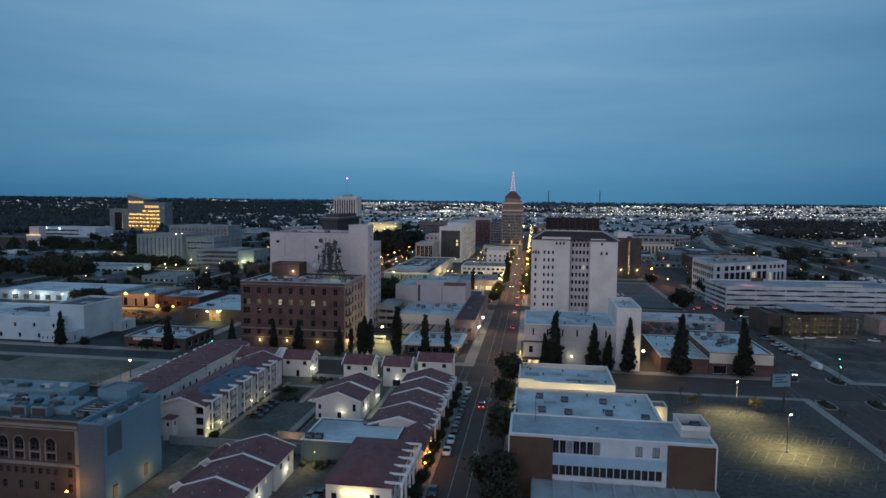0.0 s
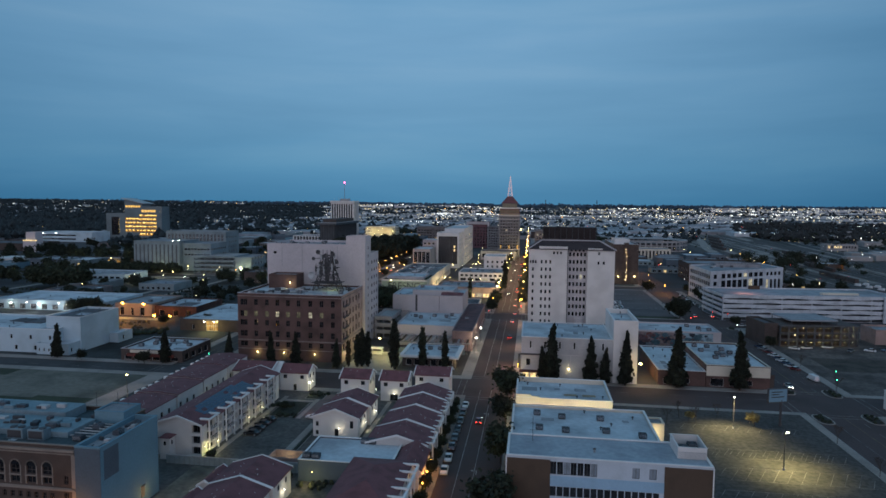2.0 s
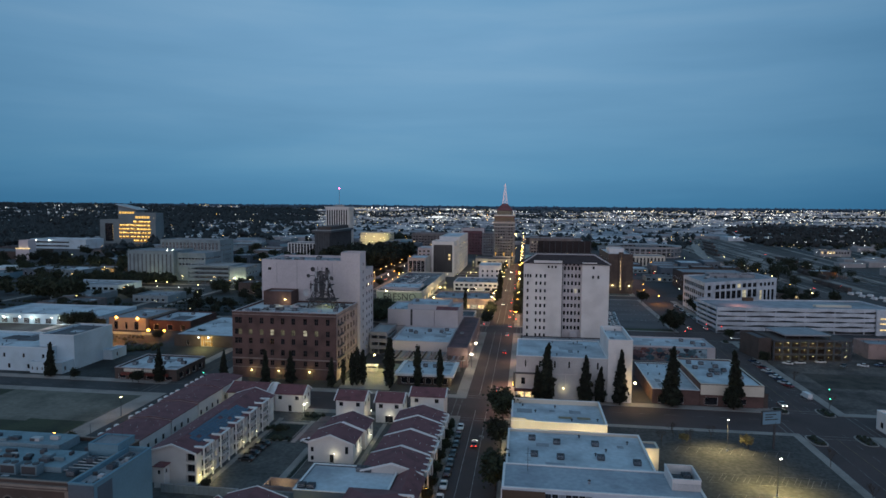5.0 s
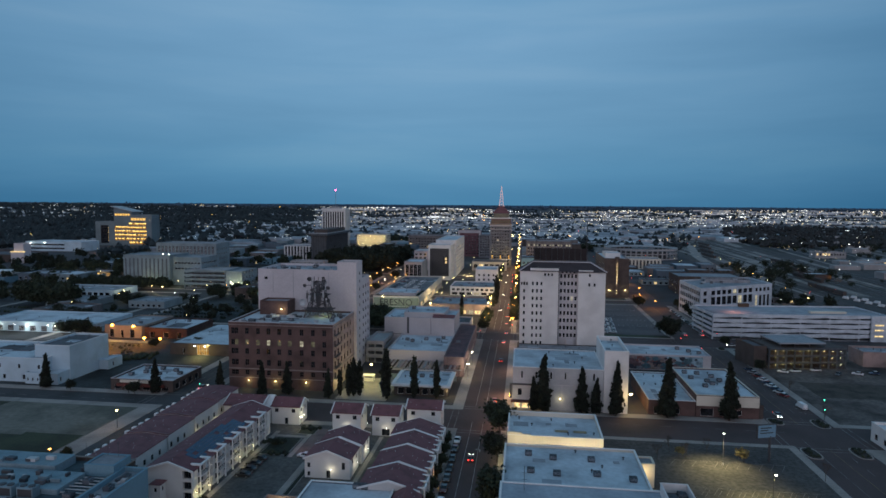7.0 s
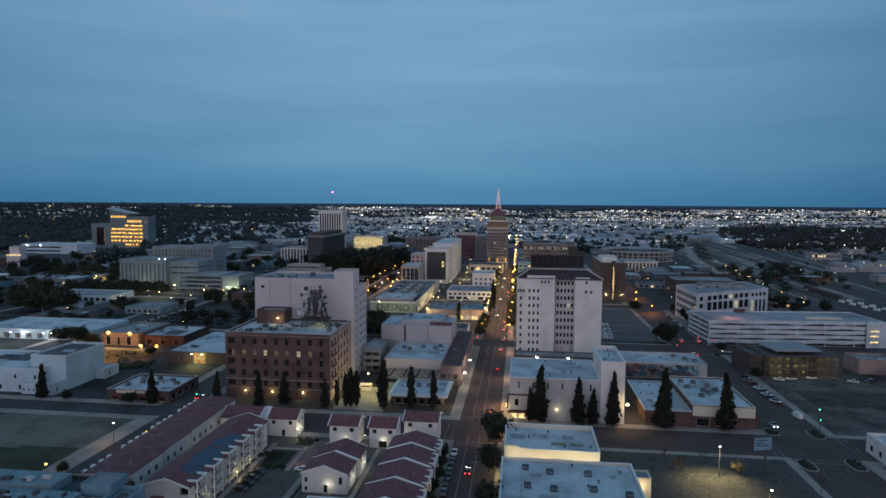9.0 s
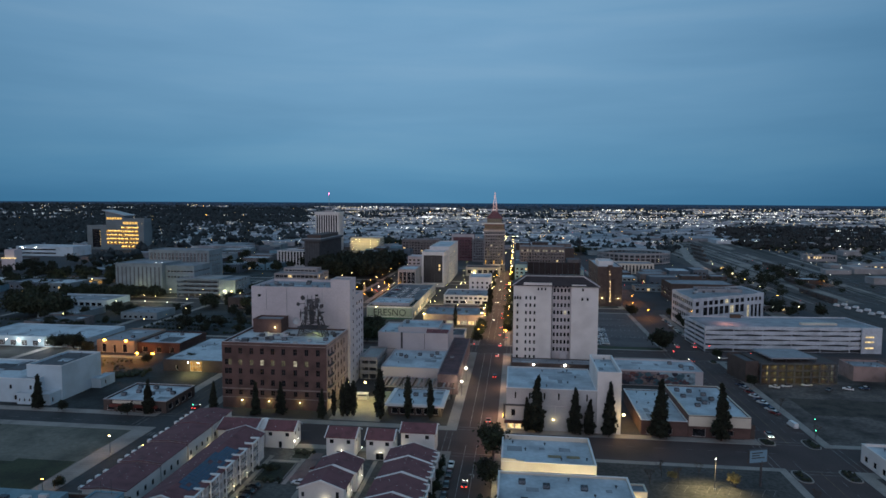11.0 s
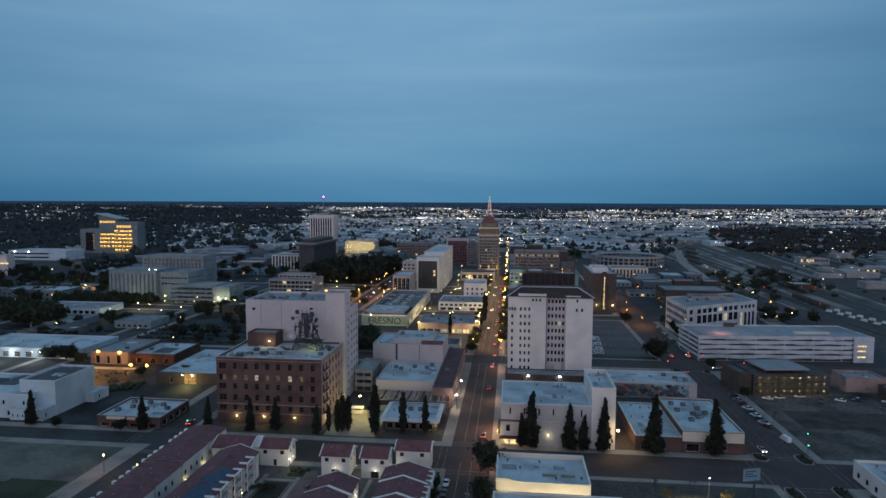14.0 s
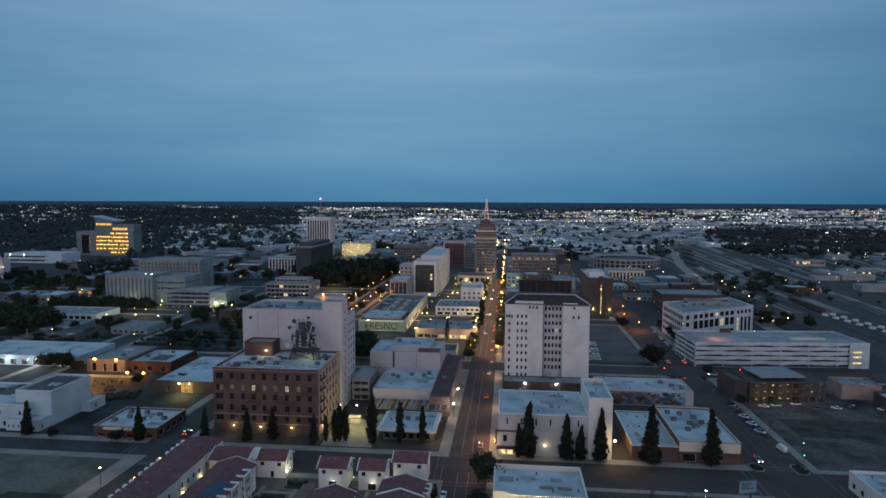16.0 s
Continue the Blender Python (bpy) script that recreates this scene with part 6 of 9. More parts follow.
pt = building("landmark_tower", "tall brick and terracotta tower with lit cornice and red roof", "tower", -41.3, -14.3, 800.5, 828, 52, pale_terra, roof_dark, z0=0.15, parapet=0.4, trim=tan_stone,
              front=[(2.2 + 3.35 * c, 3 + 3.55 * r, 1.9, 2.0) for c in range(7) for r in range(13)], right=[(2.2 + 3.35 * c, 3 + 3.55 * r, 1.9, 2.0) for c in range(7) for r in range(13)], lit=0.05, lit_mat=win_pale)
building("brick_office_block", "pale brick office block behind a landmark tower", "office building", -60, -44, 870, 900, 31, pale_terra, roof_dark, z0=0.15, front=[(2 + 3.3 * c, 3 + 3.55 * r, 1.9, 2.0) for c in range(5) for r in range(8)], lit=0.05)
for z, h in ((49.5, 1.0), (45.6, 0.6), (9.5, 0.6)):
    part("cornice", band(bmesh.new(), -41.3, -14.3, 800.5, 828, z, z + h, 0.6), stucco_grey, pt)
part("upper_storey", bmbox(-40.5, -15.1, 801.5, 827, 52.2, 58.2), mat("maroon_terracotta", (0.14, 0.065, 0.06), 0.85, var=0.15), pt)
bm = bmesh.new()
for k in range(9):
    blob(bm, -41.0 + 3.3 * k, 799.6, 51.2, 0.42)
part("cornice_lamp", bm, win_gold, pt, "row of warm lamps on a cornice")
bm = bmesh.new()
for k in range(8):
    box(bm, -39.6 + 3.1 * k, -38.0 + 3.1 * k, 801.35, 801.497, 52.8, 56.6)
part("lit_arcade", bm, win_dim, pt, "warm lit arcade windows")
bm = bmesh.new()
for x in (-38.5, -27.8, -17.1):
    box(bm, x - 0.5, x + 0.5, 800.2, 800.497, 10.5, 14.5)
part("wall_light", bm, win_gold, pt)
part("cornice", band(bmesh.new(), -40.5, -15.1, 801.5, 827, 58.2, 59.4, 0.9), stucco, pt)
# globes added to give the bright edge of the upper cornice
bm = bmesh.new()
for k in range(8):
    blob(bm, -40.2 + 3.55 * k, 800.2, 59.9, 0.3)
tagged(part("cornice_lamp", bm, win_pale, pt, "row of added glowing globes for a bright cornice edge"), kind="stuff")
part("belvedere", bmbox(-37.5, -18.1, 804.5, 824, 59.2, 64.8), brick_dusk, pt)
bm = bmesh.new()
for k in range(7):
    box(bm, -36.7 + 2.65 * k, -35.2 + 2.65 * k, 804.35, 804.497, 60, 63.6)
part("belvedere_window", bm, win_dim, pt)
bm = bmesh.new()
v = [bm.verts.new(p) for p in ((-38.6, 803.4, 64.8), (-17.0, 803.4, 64.8), (-17.0, 825.1, 64.8), (-38.6, 825.1, 64.8), (-31, 811.2, 73), (-24.6, 811.2, 73), (-24.6, 817.4, 73), (-31, 817.4, 73))]
for f in ((0, 1, 5, 4), (1, 2, 6, 5), (2, 3, 7, 6), (3, 0, 4, 7), (4, 5, 6, 7), (3, 2, 1, 0)):
    bm.faces.new([v[k] for k in f])
part("roof", bm, tile_red, pt, "dark red hipped tile roof")
bm = bmesh.new()
for k in range(6):
    z0, z1 = 73 + 4 * k, 77 + 4 * k
    s0, s1 = 3.0 * (1 - k / 6.2), 3.0 * (1 - (k + 1) / 6.2)
    for a, b in ((-1, -1), (1, -1), (1, 1), (-1, 1)):
        bar(bm, (-27.8 + a * s0, 814 + b * s0, z0), (-27.8 + a * s1, 814 + b * s1, z1), 0.28, 4)
    bar(bm, (-27.8 - s0, 814 - s0, z0), (-27.8 + s1, 814 - s1, z1), 0.2, 4)
    bar(bm, (-27.8 + s0, 814 - s0, z0), (-27.8 - s1, 814 - s1, z1), 0.2, 4)
# light on the spire is put into the steel as a glow
tagged(part("spire", bm, glow_mat("glowing_spire_steel", (0.9, 0.55, 0.5), 0.55), pt, "pinkish lit steel lattice spire"), "pinkish lit steel lattice spire", kind="stuff")
pt.matrix_basis = pose(-25.9, 759, 0.15) @ Matrix.Diagonal((0.91, 0.93, 0.985, 1))

# ---- tower blocks on the left skyline ----
ft = building("finned_tower", "white high-rise with close vertical fins", "office tower", -331, -292, 1018, 1048, 61, conc_white, roof_dark, z0=0.15, depth=0.9, front=[(1.5 + 4.05 * c, 3, 2.4, 56, None, (1, 12)) for c in range(9)], right=[(1.5 + 4.05 * c, 3, 2.2, 56, None, (1, 12)) for c in range(7)], frame_mat=metal_dark)
part("crown", bmbox(-332, -291, 1017, 1049, 61.3, 64.6), conc_white, ft)
building("roof_mast_base", "small plant block on a high-rise roof", "penthouse", -318, -304, 1026, 1038, 3, conc_grey, roof_dark, z0=64.6, under=ft)
bm = bmesh.new()
bar(bm, (-312, 1032, 67.5), (-312, 1032, 94), 0.35)
for k in range(5):
    bar(bm, (-326 + 6.5 * k, 1020 + 3 * (k % 2), 64.6), (-326 + 6.5 * k, 1020 + 3 * (k % 2), 68.5 + k % 3), 0.25)
ms = solid("beacon_mast", bm, metal_grey, "tall mast with a pink warning beacon", "mast")
part("beacon", blob(bmesh.new(), -312, 1032, 95, 1.7), lamp_pink, ms)
dt = building("dark_drum_tower", "long dark ribbed concrete courthouse with overhanging flat cap", "office tower", -249, -231, 724, 816, 35.5, conc_dark, roof_dark, z0=0.15, coping=False)
for k in range(8):
    part("pier", bmbox(-249 + 2.45 * k, -248.45 + 2.45 * k, 723.3, 723.997, 0.15, 35.4), conc_dark, dt)
for k in range(19):
    part("pier", bmbox(-230.997, -230.3, 725 + 5.0 * k, 725.7 + 5.0 * k, 0.15, 35.4), conc_dark, dt)
part("cap", bmbox(-252, -228.5, 721, 819, 35.7, 38.2), conc_dark, dt, "dark overhanging roof slab")
part("cap_edge", bmbox(-252.3, -228.2, 720.7, 819.3, 38.2, 38.6), conc_grey, dt, "pale edge of a roof slab")
part("upper_cap", bmbox(-248.5, -232, 733, 808, 38.6, 42.6), brown_dark, dt, "dark set-back roof storey")
building("ribbed_hall", "white ribbed low hall before a dark tower", "hall", -300, -256, 768, 800, 20, conc_white, roof_grey, z0=0.15, depth=0.8, front=[(1.5 + 4 * c, 2, 2.4, 17, None, (1, 5)) for c in range(10)])
blo = building("grey_long_office", "long grey office with dark window bands and a few lit rooms", "office building", -232, -188, 585, 618, 13.5, conc_grey, roof_grey, z0=0.15, front=[(1.6 + 4.2 * c, 1.6 + 4.0 * r, 3.4, 2.4) for c in range(10) for r in range(3)], right=[(2 + 5 * c, 2 + 4 * r, 2.2, 2) for c in range(6) for r in range(3)], lit=0.16)
building("roof_storey", "set-back pale upper storey of a long office", "penthouse", -228, -194, 600, 614, 4.2, conc_grey, roof_grey, z0=13.1, front=[(1.5 + 4 * c, 1, 3.0, 1.6) for c in range(8)], under=blo)
building("canopy_station", "low building with a long pale canopy roof", "service station", -176, -140, 560, 580, 6, stucco_warm, roof_grey, z0=0.15, front=[(2 + 5 * c, 0.6, 4, 2.4, win_gold if c % 2 else None) for c in range(6)])
cf = [(1.6 + 3.9 * c, 3.0, 1.3, 21, None, (1, 7)) for c in range(11)]
building("county_building", "grey concrete office with tall ribbed windows", "office building", -356, -312, 526, 560, 27, conc_county, roof_grey, front=cf, z0=0.15, depth=0.3, frame_mat=conc_county, glass=slot_grey)
building("county_wing", "grey concrete wing with two rows of dark windows", "office building", -311.9, -285, 532, 565, 25, conc_county, roof_grey, z0=0.15, front=[(1.5 + 3.1 * c, 14 + 5 * r, 2.3, 1.6) for c in range(8) for r in range(2)], right=[(2 + 3.5 * c, 14 + 5 * r, 2.3, 1.6) for c in range(8) for r in range(2)])
building("county_tower", "pale concrete slab block behind an office", "office building", -385, -318, 625, 655, 31, conc_county, roof_grey, z0=0.15, glass=slot_grey, depth=0.3, front=[(2 + 4.0 * c, 3, 2.4, 25, None, (1, 7)) for c in range(16)], right=[(2 + 5 * c, 4 + 5 * r, 2.2, 2) for c in range(5) for r in range(5)])


def open_garage(name, label, x0, x1, y0, y1, levels, step, wall, lights=0, roofmat=None, lamp_m=None, posts=True, bay=8.0, rail=1.05, drop=0.7, dot=0.24):
    """Open-sided parking deck: slabs, spandrel bands and columns."""
    ob = thing(name, (x0 + x1) / 2, (y0 + y1) / 2, 0.15, label, "parking garage")
    for k in range(levels + 1):
        z = 0.15 + k * step
        part("deck", bmbox(x0 + 0.4, x1 - 0.4, y0 + 0.4, y1 - 0.4, z - 0.1 if k else 0.1, z + 0.2), roofmat or conc_grey, ob)
        if k:
            for a in ((x0, x1, y0, y0 + 0.3), (x0, x1, y1 - 0.3, y1), (x0, x0 + 0.3, y0 + 0.31, y1 - 0.31), (x1 - 0.3, x1, y0 + 0.31, y1 - 0.31)):
                part("spandrel", bmbox(*a, z - drop, z + rail), wall, ob)
    if posts:
        n = max(2, int((x1 - x0) / bay))
        for k in range(n + 1):
            x = x0 + (x1 - x0 - 0.6) * k / n
            part("column", bmbox(x, x + 0.6, y0 + 0.32, y0 + 0.9, 0.15, 0.15 + levels * step), wall, ob)
        for k in range(max(2, int((y1 - y0) / bay)) + 1):
            y = y0 + 0.95 + (y1 - y0 - 2) * k / max(2, int((y1 - y0) / bay))
            for x in (x0 + 0.32, x1 - 0.9):
                part("column", bmbox(x, x + 0.58, y, y + 0.6, 0.15, 0.15 + levels * step), wall, ob)
    part("core", bmbox(x0 + 6, x1 - 6, y0 + (y1 - y0) * 0.45, y0 + (y1 - y0) * 0.55, 0.15, 0.05 + levels * step), wall, ob)
    if lights:
        for k in range(levels):
            for j in range(lights):
                x = x0 + 3 + (x1 - x0 - 6) * j / max(1, lights - 1)
                part("ceiling_light", blob(bmesh.new(), x, y0 + 0.1, 0.15 + (k + 1) * step - 1.1, dot, 0.7), lamp_m or lamp_warm, ob)
    return ob


open_garage("ramp_deck", "small grey concrete parking ramp behind an exchange", -72.6, -64.2, 288, 310, 3, 3.2, conc_grey, bay=5)
open_garage("county_garage", "concrete parking garage with square openings", -293, -255, 516, 545, 4, 3.7, conc_county, bay=5)
building("county_annex", "grey annex with a lit side wall", "office building", -254.9, -240, 517, 548, 15, conc_county, roof_grey, z0=0.15, right=[(3 + 6 * c, 3 + 5 * r, 2, 2) for c in range(4) for r in range(3)])

# ---- hospital with golden lit floors ----
gold = [(34.5 + 6.3 * c, 9.2 + 6.4 * r, 5.5, 4.4, win_amber, (3, 1)) for c in range(4) for r in range(4)] + [(60.0 + 6.3 * c, 3.0 + 6.2 * r, 5.6, 4.4, win_amber, (3, 1)) for c in range(5) for r in range(6)]
hs_ = building("hospital", "hospital block with golden lit glass floors", "hospital", -709, -609, 976, 1000, 40, clad_teal, roof_grey, z0=0.15, depth=0.9, front=[(9, 4, 15, 30, glass_dark, (4, 8))] + gold, frame_mat=brown_dark)
rh2 = random.Random(8)
bm = bmesh.new()
for u, v, w, h, *_ in gold:
    x, z = -709 + u, 0.15 + v
    for q in range(3):
        if rh2.random() < 0.85:
            a = x + 0.3 + q * w / 3
            box(bm, a, a + w / 3 - rh2.uniform(0.5, 1.0), 976.45, 976.6, z + h * 0.52, z + h * rh2.uniform(0.78, 0.95))
tagged(part("ceiling_glow", bm, glow_mat("bright_gold_ceiling_light", (1.0, 0.62, 0.16), 2.6), hs_, "bright golden ceiling lights behind glass"), kind="stuff")
bm = bmesh.new()
for k in range(6):
    blob(bm, -685.5, 975.6, 9 + 4.2 * k, 0.7)
part("stair_light", bm, win_warm, hs_)
building("hospital_top", "upper storey of a hospital with pale walls", "hospital", -648, -609, 978, 999, 12.5, clad_teal, roof_grey, z0=39.4, front=[(2 + 5.2 * c, 3.0, 4.4, 4.0, win_gold, (3, 1)) for c in range(5)] + [(34, 3, 2, 2, win_pale)], under=hs_)
top = thing("hospital_wing", -660, 990, 39.4, "wedge-roofed upper pavilion of a hospital", under=hs_)
bm = bmesh.new()
extrude_profile(bm, [(-678, 39.6), (-646, 39.6), (-646, 57.5), (-678, 65.0)], 980, 1004, "y")
bmesh.ops.recalc_face_normals(bm, faces=bm.faces)
part("pavilion", bm, clad_teal, top)
bm = bmesh.new()
for k in range(6):
    box(bm, -676 + 4.6 * k, -672.6 + 4.6 * k, 979.8, 979.997, 50.2, 53.4)
part("pavilion_window", bm, win_gold, top)
bm = bmesh.new()
extrude_profile(bm, [(-682, 65.0), (-642, 56.4), (-642, 57.2), (-682, 66.0)], 977, 1007, "y")
bmesh.ops.recalc_face_normals(bm, faces=bm.faces)
part("sloping_roof", bm, metal_pale, top, "thin sloping roof plate")
building("clinic", "long white low clinic with dark window bands", "clinic", -731, -641, 850, 890, 14, cool_white, roof_white, z0=0.15, front=[(3, 3, 60, 2.2, None, (20, 1)), (3, 8.5, 60, 2.2, None, (20, 1))], depth=0.4)
wt2 = building("chapel_tower", "square buff tower with a lit ledge", "tower", -601, -588.5, 681, 693, 23.5, stucco_pink, roof_grey, z0=0.15)
part("lower_stage", bmbox(-603.5, -586, 679, 680.9, 0.15, 13.3), stucco_pink, wt2)
# light on the ledge is given as a glow of the ledge itself
part("lit_ledge", bmbox(-603.5, -586, 678.6, 680.997, 13.4, 14.3), win_warm, wt2)
building("chapel_nave", "long pale low hall beside a tower", "hall", -700, -604.2, 690, 740, 9, brown_dark, roof_dark, z0=0.15)

# ---- left middle ground ----
wb = building("white_store", "white low store with a taller end block", "store", -250, -196.2, 235, 264, 10, cool_white, roof_white, z0=0.15, parapet=0.6, front=[(6 + 9 * c, 5.6, 1.2, 1.8) for c in range(6)] + [(8 + 9 * c, 1.0, 1.4, 2.0) for c in range(6)], trim=trim_white)
building("white_store_block", "tall blank white end block of a store", "store", -204, -188, 240, 265, 14.6, cool_white, roof_dark, z0=0.15, parapet=0.8, trim=trim_white, under=wb)
building("white_store_porch", "low white annex with small windows", "store", -203, -188.4, 233, 239.9, 4.6, cool_white, roof_white, z0=0.15, parapet=0.3, front=[(0.8 + 2.2 * c, 1.2, 0.7, 1.3) for c in range(4)], right=[(1.5, 1.0, 1.0, 1.8)], under=wb)
building("white_store_back", "low white rear wing of a store", "store", -187.9, -183.4, 258, 268, 4.2, cool_white, roof_white, z0=0.15, parapet=0.3, right=[(3, 1.0, 1.2, 1.8)], under=wb)
for x, y in ((-239, 242), (-227, 254), (-218, 252), (-217, 259.5), (-209.5, 258)):
    solid("roof_panel", bmbox(x - 4.2, x + 4.2, y - 3.4, y + 3.4, 9.6, 9.9), roof_dark, "dark panel patch on a white roof", "roof panel", group="roof panels")
bs = building("brick_diner", "low brown brick shop with red band and pale roof", "shop", -163, -136.5, 230.5, 253, 4.6, brown_dark, roof_white, z0=0.15, parapet=0.6, trim=stucco_grey, front=[(1.5 + 4 * c, 0.3, 3, 1.6) for c in range(6)], right=[(2 + 5 * c, 0.6, 3, 2.2) for c in range(4)])
part("fascia", bmbox(-159, -142, 230.3, 230.497, 3.3, 4.5), stucco_warm, bs, "cream fascia over the shop front")
part("awning", bmbox(-160, -140, 229.6, 230.497, 2.0, 3.1), mat("dull_red_awning", (0.16, 0.04, 0.03), 0.8), bs, "dull red awning along the front")
more_ac([(-155, 242, 4.17), (-148, 240, 4.17), (-144, 246, 4.17), (-158, 248, 4.17), (-151, 248, 4.17), (-159, 238, 4.17), (-140, 242, 4.17)])
building("pale_roofed_station", "low building with broad pale roof and lit entrance", "building", -172, -141, 289, 338, 5.6, brown_dark, roof_white, z0=0.15, parapet=0.15, front=[(14, 0.2, 6.0, 4.9, win_amber, (5, 2)), (6.5, 0.6, 1.2, 2.4)])
building("sodium_lit_store", "low warehouse washed by orange sodium lamps", "warehouse", -229, -207, 320, 352, 6.8, tan_stone, roof_grey, z0=0.15, parapet=0.5, front=[(3, 0.2, 2.4, 4.6), (9.5, 0.2, 1.6, 4.2), (15, 0.2, 2.6, 4.6)])
building("dark_brick_store", "dark brick warehouse with pale patched roof", "warehouse", -206.9, -182, 322.5, 352, 5.6, mat("old_maroon_brick", (0.075, 0.036, 0.030), 0.9, var=0.25, scale=0.2, fine=2.0), roof_white, z0=0.15, parapet=0.5, front=[(3, 0.2, 3, 3), (11, 0.2, 3, 3), (19, 0.2, 2.4, 3)])
solid("roof_panel", bmbox(-198, -188, 328, 340, 4.95, 5.3), roof_dark, "dark raised panel on a pale roof", "roof panel", group="roof panels")
garden_wall(-226, -196, 309.6, 310.0, 1.3, "low rendered wall lit orange before a warehouse")
bm = bmesh.new()
rw = random.Random(31)
for _ in range(70):
    u, v = rw.random(), rw.random()
    bmesh.ops.create_icosphere(bm, subdivisions=1, radius=rw.uniform(0.6, 1.5), matrix=pose(-190 + 14 * u - 2 * v, 270 + 10 * v + 8 * u, 0.8))
for _ in range(34):
    bmesh.ops.create_icosphere(bm, subdivisions=1, radius=rw.uniform(0.4, 0.9), matrix=pose(rw.uniform(-222, -190), rw.uniform(286, 305), 0.5))
for v in bm.verts:
    v.co += Vector((rw.uniform(-0.25, 0.25), rw.uniform(-0.25, 0.25), rw.uniform(-0.2, 0.3)))
solid("shrubs", bm, leaf_green, "dark shrubs and weeds in a yard by a warehouse", "shrubs", "stuff")
more_ac([(-214, 330, 6.45), (-202, 334, 5.25), (-193, 345, 5.25)])
building("white_garage_row", "long white garage with bright wall lamps", "garage", -312, -240, 327.5, 362, 5.6, cool_white, roof_white, z0=0.15, parapet=0.4, front=[(3 + 7 * c, 0.3, 3.6, 3, None, (4, 3)) for c in range(10)])
building("long_low_school", "long pale low building with dark ground floor", "building", -372, -317, 456, 486, 5, cool_white, roof_grey, z0=0.15, front=[(2 + 5 * c, 0.6, 3.6, 2.6) for c in range(10)])
building("corner_restaurant", "low lit restaurant with amber windows among trees", "restaurant", -458, -404, 577, 596, 5, brown_dark, roof_grey, z0=0.15, front=[(2 + 5.2 * c, 0.8, 3.6, 2.6, (win_amber, win_gold, None)[c % 3], (2, 1)) for c in range(10)])
building("low_flat_store", "low pale flat-roofed store before a lit restaurant", "store", -452, -398, 540, 560, 4.5, conc_county, roof_white, z0=0.15, front=[(3 + 6 * c, 0.8, 3.0, 2.0) for c in range(8)], lit=0.15)
building("low_clinic", "small low pale building among trees", "building", -276, -249, 412, 436, 4.8, conc_county, far_roof, z0=0.15, front=[(2 + 4 * c, 0.8, 2, 1.8) for c in range(6)])

# ---- right middle ground ----
garage_white = mat("greyed_white_precast", (0.49, 0.535, 0.58), 0.85, var=0.12, scale=0.15, fine=1.0)
def turn(ob, x, y, degrees):
    """Turns a whole thing about an upright line."""
    ob.matrix_basis = pose(x, y, 0, 0, 0, degrees) @ pose(-x, -y, 0) @ ob.matrix_basis
    return ob


og = open_garage("white_parking_garage", "long white parking garage with thin wavy dark openings", 106.8, 204.4, 368.4, 401, 5, 2.72, garage_white, bay=14, roofmat=far_roof, rail=0.95, drop=0.6)
for k in range(1, 6):
    for j in range(7):
        x0, x1, z = 106.8 + 12.3 * j, 119.06 + 12.3 * j, 0.15 + 2.72 * k
        d = 0.28 if (j + k) % 2 else -0.28
        bm = bmbox(x0, x1, 368.0, 368.39, z - 0.95, z + 1.0)
        for v in bm.verts:
            v.co.z += d * (1 if v.co.x > x0 + 1 else -1) * (0 if k == 5 and v.co.z > z + 0.5 else 1)
        part("tilted_panel", bm, garage_white, og)
for z in (3.0, 6.4, 9.2):
    part("stair_light", bmbox(195.5, 200.0, 366.8, 366.997, z, z + 0.7), win_warm, og)
part("stair_tower", bmbox(193.5, 204.6, 367.0, 367.9, 0.15, 14.8), garage_white, og)
for k in range(9):
    part("parking_mark", bmbox(120 + 9 * k, 120.15 + 9 * k, 372, 377, 13.96, 13.99), stripe_white, og)
part("roof_ramp", bmbox(166, 186, 378, 381, 13.9, 15.1), stucco_warm, og, "yellowish ramp wall on the roof deck")
part("roof_kiosk", bmbox(134, 140, 398.4, 400.6, 13.9, 16.0), brown_panel, og, "small brown stair head on the roof deck")
turn(og, 106.8, 368.0, 5.2)
